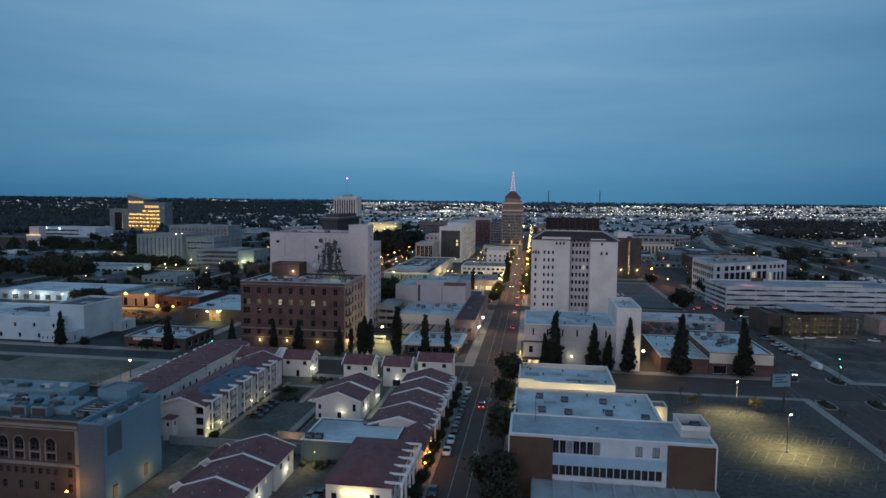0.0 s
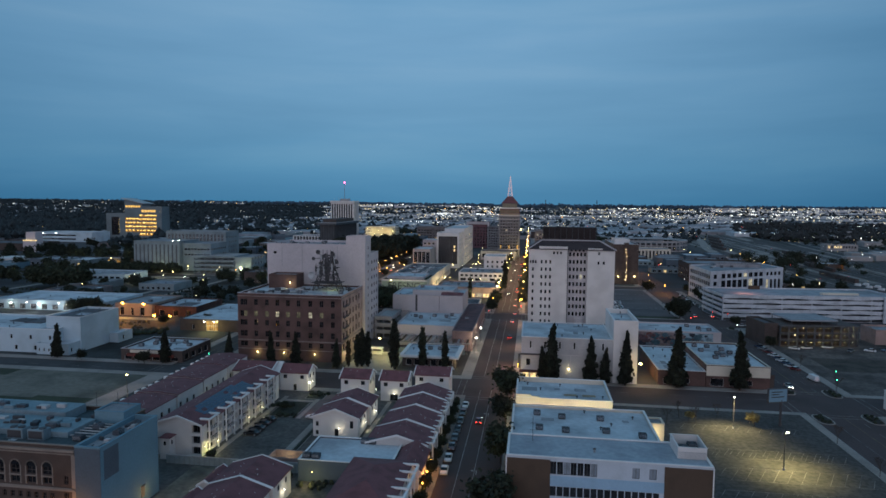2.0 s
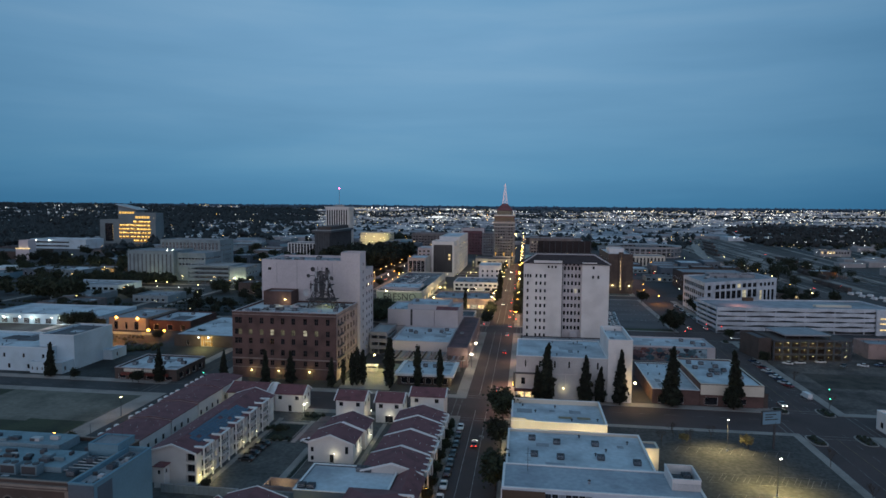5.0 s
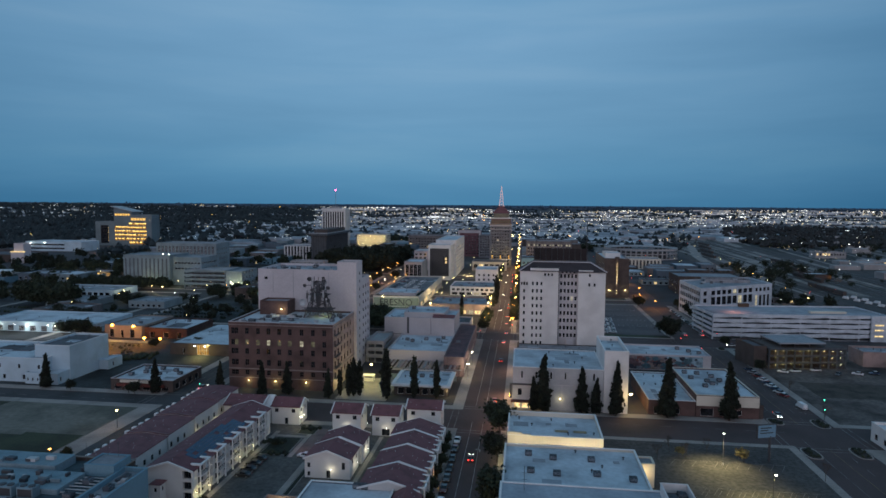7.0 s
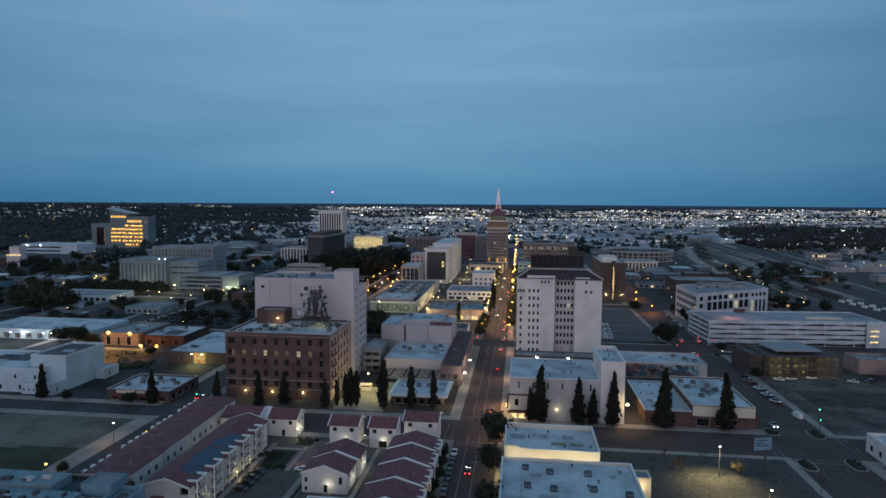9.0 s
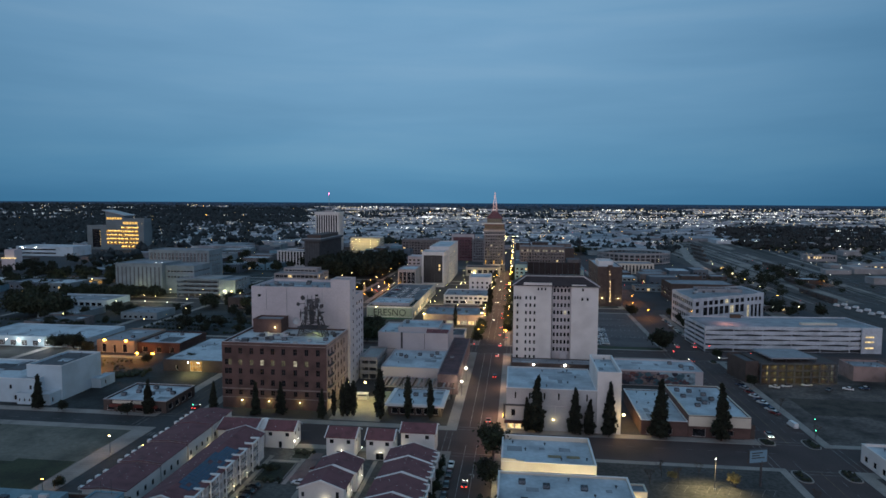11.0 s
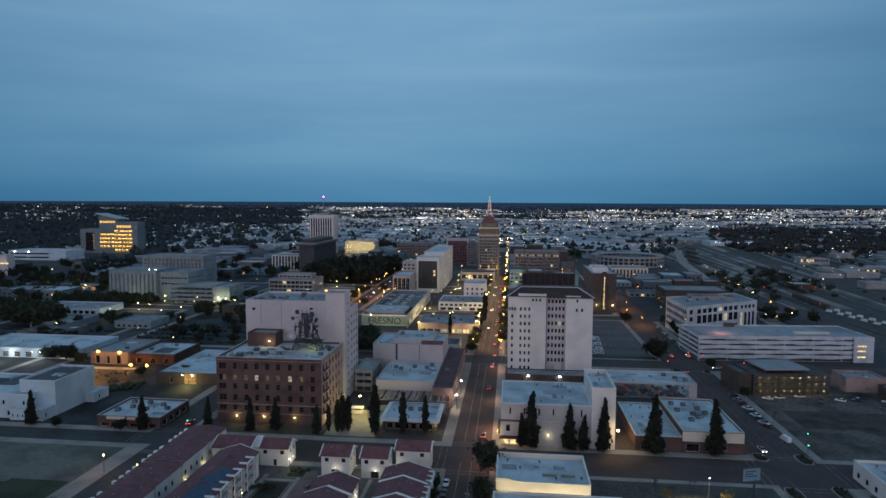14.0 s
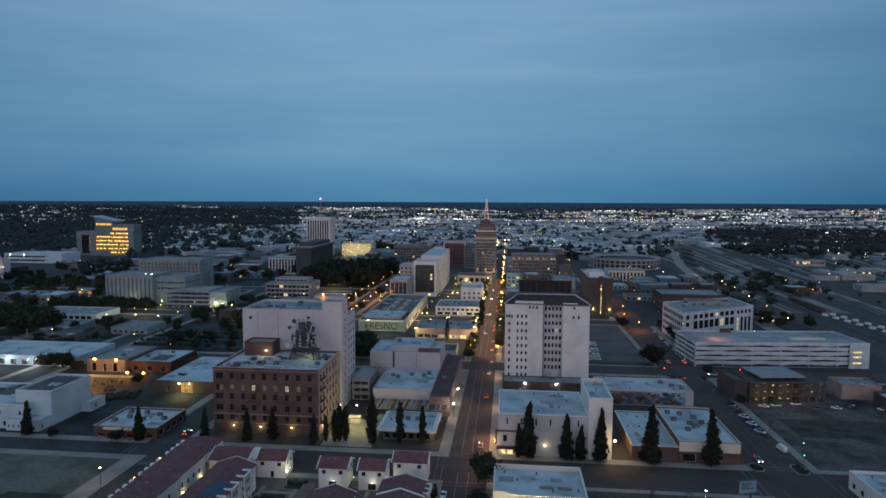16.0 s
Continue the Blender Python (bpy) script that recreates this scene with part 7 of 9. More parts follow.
def corner_building(name, label, category, pts, h, wall, roof, holes, depth=0.4, parapet=0.9, lit=0.0, bars=(2, 1), seed=3):
    """A flat-roofed house on any footprint, walls drawn edge by edge; holes are given per edge."""
    rnd = random.Random(seed)
    n = len(pts)
    ob = thing(name, sum(p[0] for p in pts) / n, sum(p[1] for p in pts) / n, 0.15, label, category)
    bm = bmesh.new()
    todo = []
    for k in range(n):
        (ax, ay), (bx, by) = pts[k], pts[(k + 1) % n]
        m = pose(ax, ay, 0.15, 0, 0, math.degrees(math.atan2(by - ay, bx - ax)))
        hs3 = holes.get(k, [])
        facade(bm, m, math.hypot(bx - ax, by - ay), h, [q[:4] for q in hs3], depth)
        todo += [(m, q) for q in hs3]
    c = Vector((sum(p[0] for p in pts) / n, sum(p[1] for p in pts) / n))
    inner = [Vector(p) + (c - Vector(p)).normalized() * 0.6 for p in pts]
    top = h + 0.15
    for k in range(n):
        a, b, a2, b2 = pts[k], pts[(k + 1) % n], inner[k], inner[(k + 1) % n]
        quad(bm, (*a, top), (*b, top), (*b2, top), (*a2, top))
        quad(bm, (*a2, top), (*b2, top), (*b2, top - parapet), (*a2, top - parapet))
    part("wall", bm, wall, ob)
    bm = bmesh.new()
    bm.faces.new([bm.verts.new((*p, top - parapet)) for p in inner])
    part("roof", bm, roof, ob)
    for m, q in todo:
        g = q[4] if len(q) > 4 and q[4] else (win_pale if rnd.random() < lit else glass_dark)
        put_window(ob, m, *q[:4], depth, metal_dark, g, q[5] if len(q) > 5 else bars)
    return ob


wo = corner_building("white_window_office", "white office with rows of square dark windows", "office building", [(114, 421), (171, 458), (168, 494), (111.5, 466)], 22, garage_white, roof_grey,
                     {0: [(2.6, 3.2 + 4.6 * r, 3.0, 2.8, win_pale if r in (0, 1) else None) for r in range(4)] + [(9.7 + 5.0 * c, 17.0, 3.5, 2.9) for c in range(8)] + [(9.6 + 5.0 * c, 10.4, 3.9, 5.2, win_pale if c == 5 else None, (2, 2)) for c in range(8)] + [(9.6 + 5.0 * c, 3.0, 3.9, 4.8, None, (2, 2)) for c in range(8)]
                         + [(51.4 + 3.9 * c, z, 2.4, hh, None, (1, 2)) for c in range(4) for z, hh in ((3.0, 11.6), (17.2, 2.4))],
                      3: [(2.0 + 4.2 * c, 3.0 + 4.6 * r, 3.4, 2.7) for c in range(10) for r in range(4)]}, lit=0.06)
part("end_cap", bmbox(166.4, 167.4, 456, 457, 22.2, 23.0), garage_white, wo)
building("roof_plant", "grey plant storey on an office roof", "penthouse", 128, 158, 462, 474, 2.2, roof_grey, roof_dark, z0=21.26, under=wo)
for k in range(14):
    x, y = 122 + 2.6 * k, 452 + 1.4 * k + 5 * (k % 3)
    part("roof_box", bevelled(x, x + 1.6 + k % 3, y, y + 1.5, 21.2, 22.0 + 0.3 * (k % 4), 0.04), (roof_dark, metal_pale, ac_metal)[k % 3], wo)
building("brown_rear_office", "brown low office behind a white one", "office building", 131, 184, 552, 588, 15, brown_dark, roof_grey, z0=0.15, left=[(2 + 4.2 * c, 3 + 5 * r, 3, 2) for c in range(8) for r in range(2)])
sf = open_garage("lit_steel_frame", "dark open building frame hung with work lights", 114, 150.5, 305, 325, 3, 3.15, conc_dark, lights=9, bay=4, roofmat=brown_dark, lamp_m=lamp_warm, drop=0.3, rail=0.15, dot=0.12)
turn(sf, 114, 305, 8)
for x in (120, 131, 143):
    for z in (2.3, 5.4, 8.5):
        lamp("POINT", x, 308.5 + (x - 114) * 0.14, z, 130, (1.0, 0.84, 0.45), 0.2)
turn(solid("roof_sheet", bmbox(120, 141.5, 307, 325.5, 11.4, 12.0), roof_grey, "pale sheet roof over an unfinished frame", "roof sheet"), 114, 305, 8)
solid_posts = thing("roof_posts", 130, 315, 9.7, "steel posts carrying a sheet roof", "posts", under=sf)
for x in (120.3, 127, 134, 141.0):
    for y in (307.3, 324.8):
        part("post", bmbox(x, x + 0.3, y, y + 0.3, 9.7, 11.4), metal_dark, solid_posts)
turn(building("frame_end_wall", "dark brown end wall of an unfinished building", "building", 107.8, 113.9, 307, 325, 10.2, brown_dark, roof_dark, z0=0.15), 114, 305, 8)
bt = building("brown_brick_tower", "brown brick apartment tower with a centre strip of lights", "apartment tower", 65.8, 85.2, 520, 585, 32, brown_dark, roof_white, z0=0.15, left=[(3 + 6 * c, 4 + 3.6 * r, 1.6, 1.6) for c in range(10) for r in range(7)], trim=stucco_grey)
bm = bmesh.new()
for k in range(10):
    blob(bm, 75.5, 518.9, 4 + 2.7 * k, 0.2)
part("stair_shaft", bmbox(73.6, 77.4, 519.2, 519.5, 0.15, 33.6), brown_dark, bt)
part("stair_lamp", bm, lamp_warm, bt, "column of small stair lamps")
building("tower_crown", "pale boiler house on an apartment tower", "penthouse", 68, 80, 534, 556, 4, conc_white, roof_white, z0=31.4, under=bt)
building("colonnade_hall", "pale hall with a row of tall openings", "hall", 118, 160, 758, 790, 12, stucco_warm, roof_grey, z0=0.15, depth=0.8, front=[(2 + 4 * c, 1, 2, 9) for c in range(10)])
building("hotel_block", "wide dark mid-rise hotel with lit top floor", "hotel", 4, 54, 715, 745, 33.5, brick_dusk, roof_grey, z0=0.15, front=[(2 + 3.0 * c, 2 + 3.7 * r, 1.6, 1.9, win_pale if (r == 7 and c % 3 != 1) else None) for c in range(16) for r in range(8)], lit=0.01)
st = thing("stadium", 165, 920, 0.15, "oval white ball stadium with arched outer wall", "stadium")
for k in range(44):
    a0, a1 = math.tau * k / 44, math.tau * (k + 1) / 44
    p = [(165 + 50 * math.cos(a), 920 + 46 * math.sin(a)) for a in (a0, a1)]
    q = [(165 + 42 * math.cos(a), 920 + 38 * math.sin(a)) for a in (a0, a1)]
    bm = bmesh.new()
    for z0_, z1_ in ((0.15, 2.0), (7.5, 9.0), (12.5, 15.0)):
        quad(bm, (*p[0], z0_), (*p[1], z0_), (*p[1], z1_), (*p[0], z1_))
        quad(bm, (*p[1], z0_), (*p[0], z0_), (*q[0], z0_), (*q[1], z0_))
        quad(bm, (*p[0], z1_), (*p[1], z1_), (*q[1], z1_ - 2), (*q[0], z1_ - 2))
    mx = ((p[0][0] * 0.7 + p[1][0] * 0.3), (p[0][1] * 0.7 + p[1][1] * 0.3))
    quad(bm, (*p[0], 2), (*mx, 2), (*mx, 12.5), (*p[0], 12.5))
    part("stand_bay", bm, conc_grey, st)
part("inner_stand", cyl(bmesh.new(), 165, 920, 0.15, 11, 36, 36, n=40), metal_dark, st, "dark bowl of the stands")
building("corner_house", "white low building at a street corner", "building", 113, 140, 196, 216, 6.0, stucco, roof_white, z0=0.15, left=[(2 + 5 * c, 1, 2, 2) for c in range(3)])
building("brown_workshop", "low brown brick workshop with pale roof", "workshop", 160, 178, 316, 330, 7, brick_side, roof_grey, z0=0.15)
building("brown_workshop", "rust brick workshop with white roof", "workshop", 170, 196, 290, 308, 6.5, brick_orange, roof_white, z0=0.15)

# ---- billboard and lot lamps ----
bb = thing("billboard", 72.0, 192, 0.15, "billboard on a steel post with pale panel", "billboard")
part("post", cyl(bmesh.new(), 73.4, 193, 0.15, 8.0, 0.35), metal_dark, bb)
bm = bmbox(-3.2, 3.2, -0.25, 0.25, 0.0, 4.2)
bmesh.ops.transform(bm, matrix=pose(72.2, 192.6, 7.4, 0, 0, 18), verts=bm.verts)
brd = part("board", bm, metal_dark, bb)
bm = bmbox(-2.9, 2.9, -0.3, -0.253, 0.25, 3.95)
bmesh.ops.transform(bm, matrix=pose(72.2, 192.6, 7.4, 0, 0, 18), verts=bm.verts)
part("poster", bm, glow_mat("dim_lit_poster", (0.20, 0.36, 0.50), 0.07), brd, "pale blue-grey lit poster")
bm = bmesh.new()
for k, w in enumerate((3.6, 2.6, 4.2)):
    b2 = box(bm, -2.2, -2.2 + w, -0.33, -0.304, 3.0 - 0.75 * k, 3.3 - 0.75 * k)
bmesh.ops.transform(bm, matrix=pose(72.2, 192.6, 7.4, 0, 0, 18), verts=bm.verts)
part("poster_lines", bm, sign_black, brd, "dark bars of unreadable writing")


def post_lamp(x, y, h, head, r=0.35, arm=0.0, name="street_lamp", label="steel street lamp with a bright head", group="street lamps", z0=0.15):
    ob = thing(name, x, y, z0, label, "street lamp", group)
    bm = cyl(bmesh.new(), x, y, z0, h, 0.12, 0.07)
    part("pole", bm, metal_dark, ob)
    if y < 420:
        part("base", cyl(bmesh.new(), x, y, z0, z0 + 0.6, 0.28), conc_grey, ob)
    if arm:
        part("arm", bar(bmesh.new(), (x, y, h), (x + arm, y, h + 0.25), 0.06), metal_dark, ob)
    part("lamp_head", blob(bmesh.new(), x + arm, y, h + (0.25 if arm else 0.1), r, 0.55), head, ob)
    return ob


WARM, SOD, COOL = (1.0, 0.86, 0.45), (1.0, 0.38, 0.05), (0.9, 0.95, 1.0)
post_lamp(62.4, 160.4, 9.4, lamp_white, 0.36, 0.5, "lot_lamp", "tall parking lot lamp with bright head")
lamp("SPOT", 62.9, 160.4, 9.3, 16500, (1.0, 0.83, 0.32), 0.3, (62.9, 160.5, 0), 142)
post_lamp(59.0, 188.5, 9.4, lamp_white, 0.28, 0.0, "lot_lamp", "tall parking lot lamp")
lamp("SPOT", 58, 187.5, 9.3, 11000, (1.0, 0.82, 0.36), 0.3, (57.5, 185, 0), 136)


# ---- trees ----
def crown_mesh(name, pts, size, material, seed):
    """Many small bent leaf clumps at the given places."""
    rnd = np.random.RandomState(seed)
    vs, fs = [], []
    for p in pts:
        a = rnd.normal(size=3)
        a /= np.linalg.norm(a)
        b = np.cross(a, rnd.normal(size=3))
        b /= np.linalg.norm(b)
        s = size * rnd.uniform(0.6, 1.3)
        c = np.cross(a, b)
        k = len(vs)
        vs += [tuple(p - a * s - b * s * 0.5), tuple(p + a * s - b * s * 0.5 + c * s * 0.3), tuple(p + a * s * 0.8 + b * s * 0.6), tuple(p - a * s * 0.7 + b * s * 0.7 + c * s * 0.4)]
        fs += [(k, k + 1, k + 2), (k, k + 2, k + 3)]
    me = bpy.data.meshes.new(name)
    me.from_pydata(vs, [], fs)
    me.materials.append(material)
    return me


def make_tree(kind, h, r, seed, n, material, label, category, group):
    rnd = np.random.RandomState(seed)
    ob = thing(kind, 0, 0, 0, label, category, group)
    bm = bmesh.new()
    bend = rnd.uniform(-0.15, 0.15, 2)
    segs = 5
    top = 0.9 if kind != "street_tree" else 0.55
    for k in range(segs):
        z0, z1 = h * top * k / segs, h * top * (k + 1) / segs
        r0, r1 = h * 0.018 * (1 - k / segs) + 0.04, h * 0.018 * (1 - (k + 1) / segs) + 0.04
        bar(bm, (bend[0] * k / segs, bend[1] * k / segs, z0), (bend[0] * (k + 1) / segs, bend[1] * (k + 1) / segs, z1), (r0 + r1) / 2, 6)
    pts = []
    if kind == "street_tree":
        for _ in range(7):
            a, e, ln = rnd.uniform(0, math.tau), rnd.uniform(0.5, 1.2), rnd.uniform(0.35, 0.6) * h
            q = np.array([math.cos(a) * math.cos(e), math.sin(a) * math.cos(e), math.sin(e)]) * ln + np.array([0, 0, h * 0.4])
            bar(bm, (0, 0, h * 0.38), tuple(q), 0.07, 5)
            for _ in range(n // 7):
                base = np.array([0, 0, h * 0.36])
                pts.append(base + (q - base) * rnd.uniform(0.45, 1.05) + rnd.normal(size=3) * np.array([r * 0.33, r * 0.33, h * 0.11]))
    else:
        tiers = max(8, int(h * 1.1))
        for t in range(tiers):
            f = (t + 0.5) / tiers
            z = h * (0.08 + 0.92 * f)
            shape = (1 - f) ** 0.75 if kind == "conifer_tree" else math.sin(math.pi * (0.12 + 0.86 * f)) ** 0.6
            rr = r * shape * (0.75 + 0.5 * rnd.rand())
            m = max(6, int(n / tiers * (0.3 + 1.4 * shape)))
            off = rnd.normal(size=2) * r * 0.08
            for k in range(m):
                a = rnd.uniform(0, math.tau)
                lobes = 0.8 + 0.25 * math.sin(a * 3 + t * 1.7)
                q = rr * lobes * math.sqrt(rnd.uniform(0.08, 1.0))
                pts.append(np.array([off[0] + q * math.cos(a), off[1] + q * math.sin(a), z + rnd.normal() * h / tiers * 0.5 - q * 0.12]))
            for k in range(2):
                a = rnd.uniform(0, math.tau)
                bar(bm, (0, 0, z), (rr * 0.8 * math.cos(a), rr * 0.8 * math.sin(a), z - 0.2), 0.05, 4)
    pts = [pts[k] for k in rnd.permutation(len(pts))]
    part("trunk", bm, bark, ob)
    cr = new("crown", crown_mesh("crown", pts, 0.5 if kind != "street_tree" else 0.44, material, seed))
    cr.parent = ob
    AT[cr] = Vector()
    return ob


def plant(proto, x, y, h0, h, rnd, first):
    s = h / h0
    if first:
        proto.scale = (s, s, s)
        proto.matrix_basis = pose(x, y, 0.15, 0, 0, rnd.uniform(0, 360)) @ Matrix.Diagonal((s, s, s, 1))
        return proto
    keep = proto.scale.copy()
    proto.scale = (s * rnd.uniform(0.9, 1.1), s * rnd.uniform(0.9, 1.1), s)
    ob = copy_thing(proto, pose(x, y, 0.15, 0, 0, rnd.uniform(0, 360)))
    proto.scale = keep
    return ob


rt_ = random.Random(5)
conifers = [make_tree("conifer_tree", 18, 3.1, s, 2600, leaf_dark, "tall dark conifer on a city pavement", "tree", "conifers along the cross street") for s in (1, 2, 3)]
cypress = [make_tree("cypress_tree", 15, 1.5, s, 1100, leaf_dark, "slender dark cypress beside a building", "tree", "cypresses by the lit yard") for s in (11, 12)]
street = [make_tree("street_tree", 8, 2.9, s, 2000, leaf_green, "leafy dark green street tree", "tree", "street trees") for s in (21, 22, 23)]
used = set()


def grow(protos, k, x, y, h0, h):
    p = protos[k % len(protos)]
    plant(p, x, y, h0, h, rt_, p not in used)
    used.add(p)


for k, (x, y, h) in enumerate(((4.9, 229.3, 12.6), (8.4, 229.0, 20.4), (22.2, 229.3, 16.5), (27.2, 228.6, 13.0), (34.5, 229.2, 18.6), (52.1, 229.0, 20.6), (73.2, 228.8, 20.5), (-100.9, 233.5, 13), (-91.3, 235.5, 12.6),
                               (-73.8, 232.5, 11.5), (-118.5, 234, 12), (-190.5, 229.2, 13.5), (-142.9, 228.9, 13.5))):
    grow(conifers, k, x, y, 18, h)
for k, (x, y, h) in enumerate(((-66.5, 236, 12.5), (-64.6, 236.5, 14.5), (-62.6, 237.5, 13.6), (-51.4, 235, 18.8), (-40.8, 237.0, 16.0), (-32.2, 238, 14.2), (-18.8, 470, 21.5), (-40.0, 420.5, 13.5), (-70.0, 236.0, 10.0))):
    grow(cypress, k, x, y, 15, h)
# lot trees whose pale leaf colour holds the lamplight on them
dry = [make_tree("street_tree", 5, 1.5, 71, 240, leaf_lamplit, "small sparse lot tree with lamplight put into its leaf colour", "tree", "lot trees")]
for k, (x, y, h) in enumerate(((65.8, 191.3, 4.6), (47.8, 193.3, 3.4))):
    grow(dry, k, x, y, 5, h)


def bare_tree(h, seed):
    """A leafless tree: limbs forking into twigs."""
    rnd = random.Random(seed)
    ob = thing("bare_tree", 0, 0, 0, "small leafless dark tree beside a lot", "tree", "bare trees")
    bm = bmesh.new()
    bar(bm, (0, 0, 0), (0, 0, h * 0.32), h * 0.016, 6)
    part("trunk", bm, bark, ob)
    bm = bmesh.new()

    def fork(p, d, ln, r, depth):
        q = p + d * ln
        bar(bm, p, q, r, 4)
        if depth:
            for _ in range(3):
                fork(q, (d + Vector((rnd.uniform(-0.8, 0.8), rnd.uniform(-0.8, 0.8), rnd.uniform(-0.1, 0.5)))).normalized(), ln * rnd.uniform(0.55, 0.8), max(0.02, r * 0.6), depth - 1)

    for _ in range(4):
        fork(Vector((0, 0, h * 0.3)), Vector((rnd.uniform(-0.6, 0.6), rnd.uniform(-0.6, 0.6), 1)).normalized(), h * 0.26, h * 0.010, 3)
    part("limb", bm, bark, ob)
    return ob


bare = [bare_tree(6, s) for s in (41, 42)]
for k, (x, y, h) in enumerate(((45.5, 196, 5.5), (49.5, 192, 5), (83.8, 181, 5.5), (84.0, 160, 5), (84.2, 143, 5.5), (108.8, 190, 4.5), (40.8, 190, 5), (57, 197.5, 4.6), (109, 238, 4.5), (108.5, 268, 5))):
    grow(bare, k, x, y, 6, h)
spots = [(-106, 372, 12.5), (-92, 384, 11), (-87, 392, 10), (-100, 383, 12), (-94, 376, 10), (-88, 368, 9), (-6.6, 205, 9.6), (-6.4, 181, 8.6), (-6.5, 153, 9.0), (-7.0, 124, 8.6), (-5.6, 116, 7.4), (-5.4, 136, 5.0), (-131.5, 165, 3.2), (-150, 226, 5), (-178, 227, 4),
         (84, 368.5, 11), (83.2, 374, 9), (109, 352, 5), (108.2, 300, 5), (112, 408, 6), (113, 420, 7.5), (112.4, 433, 6), (114, 446, 8), (117, 462, 7), (113, 476, 6), (-164, 300, 6), (-257, 323, 7), (-252, 324, 7.5), (-246.5, 324.5, 8.5), (-242.5, 322, 8), (-232, 316, 6.5), (-187, 300, 5)]
spots += [(-22.5, y, 3.4) for y in range(112, 200, 8)] + [(-75, 184, 2.2), (-78, 143.4, 2.4)]
for x in (-140, -124, -22.5, -4.5, 84.5):
    for y in range(372, 780, 13 if -30 < x < 0 else 26):
        if rt_.random() < (0.72 if -30 < x < 0 else 0.55) and not any(a - 3 < y < b + 3 for a, b in CROSS):
            spots.append((x + rt_.uniform(-0.8, 0.8), y + rt_.uniform(-3, 3), rt_.uniform(4.5, 7.5) if -30 < x < 0 else rt_.uniform(5, 9.5)))
groves = []
for n, x0, x1, y0, y1, a, b in ((105, -215, -142, 660, 780, 7, 23), (9, -100, -80, 362, 376, 8, 11), (22, -368, -264, 372, 440, 4, 8), (30, -357, -324, 407, 432, 9, 14), (80, -480, -380, 260, 900, 6, 12), (16, -480, -376, 395, 500, 5, 10), (9, -398, -374, 440, 468, 7, 12), (34, -520, -404, 500, 574, 6, 11), (26, -360, -316, 488, 520, 5, 10), (85, -600, -395, 580, 820, 7, 12), (60, -385, -300, 490, 522, 5, 9), (50, -700, -480, 430, 580, 6, 11), (40, -255, -150, 440, 556, 5, 9), (40, -400, -262, 660, 760, 7, 12), (55, -260, -60, 1096, 1170, 9, 14), (30, 20, 130, 1000, 1060, 8, 12), (12, 178, 224, 480, 640, 5, 10), (36, -244, -142, 370, 480, 4, 8), (7, -300, -262, 364, 368, 4, 7)):
    groves.append([(rt_.uniform(x0, x1), rt_.uniform(y0, y1), rt_.uniform(a, b)) for _ in range(n)])
for k, (x, y, h) in enumerate(spots):
    grow(street, k, x, y, 8, h)
for g in groves:
    vs, fs, nv = [], [], 0
    for k, (x, y, h) in enumerate(g):
        me = street[k % 3].children[1].data if street[k % 3].children[1].name.startswith("crown") else street[k % 3].children[0].data
        co = np.empty(len(me.vertices) * 3)
        me.vertices.foreach_get("co", co)
        co = co.reshape(-1, 4, 3)[:420]
        mid = co.mean(1, keepdims=True)
        co = (mid + (co - mid) * 1.6).reshape(-1, 3) * (h / 8)
        a = rt_.uniform(0, math.tau)
        co = co @ np.array([[math.cos(a), math.sin(a), 0], [-math.sin(a), math.cos(a), 0], [0, 0, 1]]) + np.array([x, y, 0.1])
        vs.append(co)
        q = np.arange(420) * 4 + nv
        fs.append(np.concatenate([np.stack([q, q + 1, q + 2], 1), np.stack([q, q + 2, q + 3], 1)]))
        nv += len(co)
    me = bpy.data.meshes.new("grove")
    me.from_pydata(np.concatenate(vs).tolist(), [], np.concatenate(fs).tolist())
    me.materials.append(leaf_green)
    tagged(new("grove", me), "dense dark trees of a city park or yard", "trees", kind="stuff")
bm = bmesh.new()
for y in [112 + 2.1 * k for k in range(44)]:
    bmesh.ops.create_icosphere(bm, subdivisions=1, radius=0.65, matrix=pose(-22.9 + random.uniform(-0.3, 0.3), y, 0.5))
for v in bm.verts:
    v.co += Vector((random.uniform(-0.15, 0.15), random.uniform(-0.15, 0.15), random.uniform(-0.15, 0.15)))
solid("hedge", bm, leaf_green, "low dark hedge along town house fronts", "hedge", "stuff")
rb = random.Random(23)
for hx0, hx1, hys in ((-243, -190, (372, 384, 396, 409, 421)), (-262 - 96, -262 - 4, (382, 398)), (-184, -142, (376, 392, 408)), (-243, -150, (512, 530)), (-120, -62, (376, 390, 404))):
    bm = bmesh.new()
    for y in hys:
        x = hx0
        while x < hx1:
            if rb.random() < 0.8:
                bmesh.ops.create_icosphere(bm, subdivisions=1, radius=rb.uniform(0.6, 1.3), matrix=pose(x, y + rb.uniform(-0.7, 0.7), 0.7))
            x += rb.uniform(1.4, 2.6)
    solid("hedge", bm, leaf_green, "rows of dark hedges between parking bays", "hedge", "stuff")
    bm = bmesh.new()
    for y in hys:
        x = hx0
        while x < hx1:
            box(bm, x, x + 0.14, y - 6.5, y - 1.6, 0.17, 0.19)
            x += 2.8
    solid("stall_marking", bm, stripe_faded, "worn white stall lines in a parking lot", "road marking", "stuff")
bm = bmesh.new()
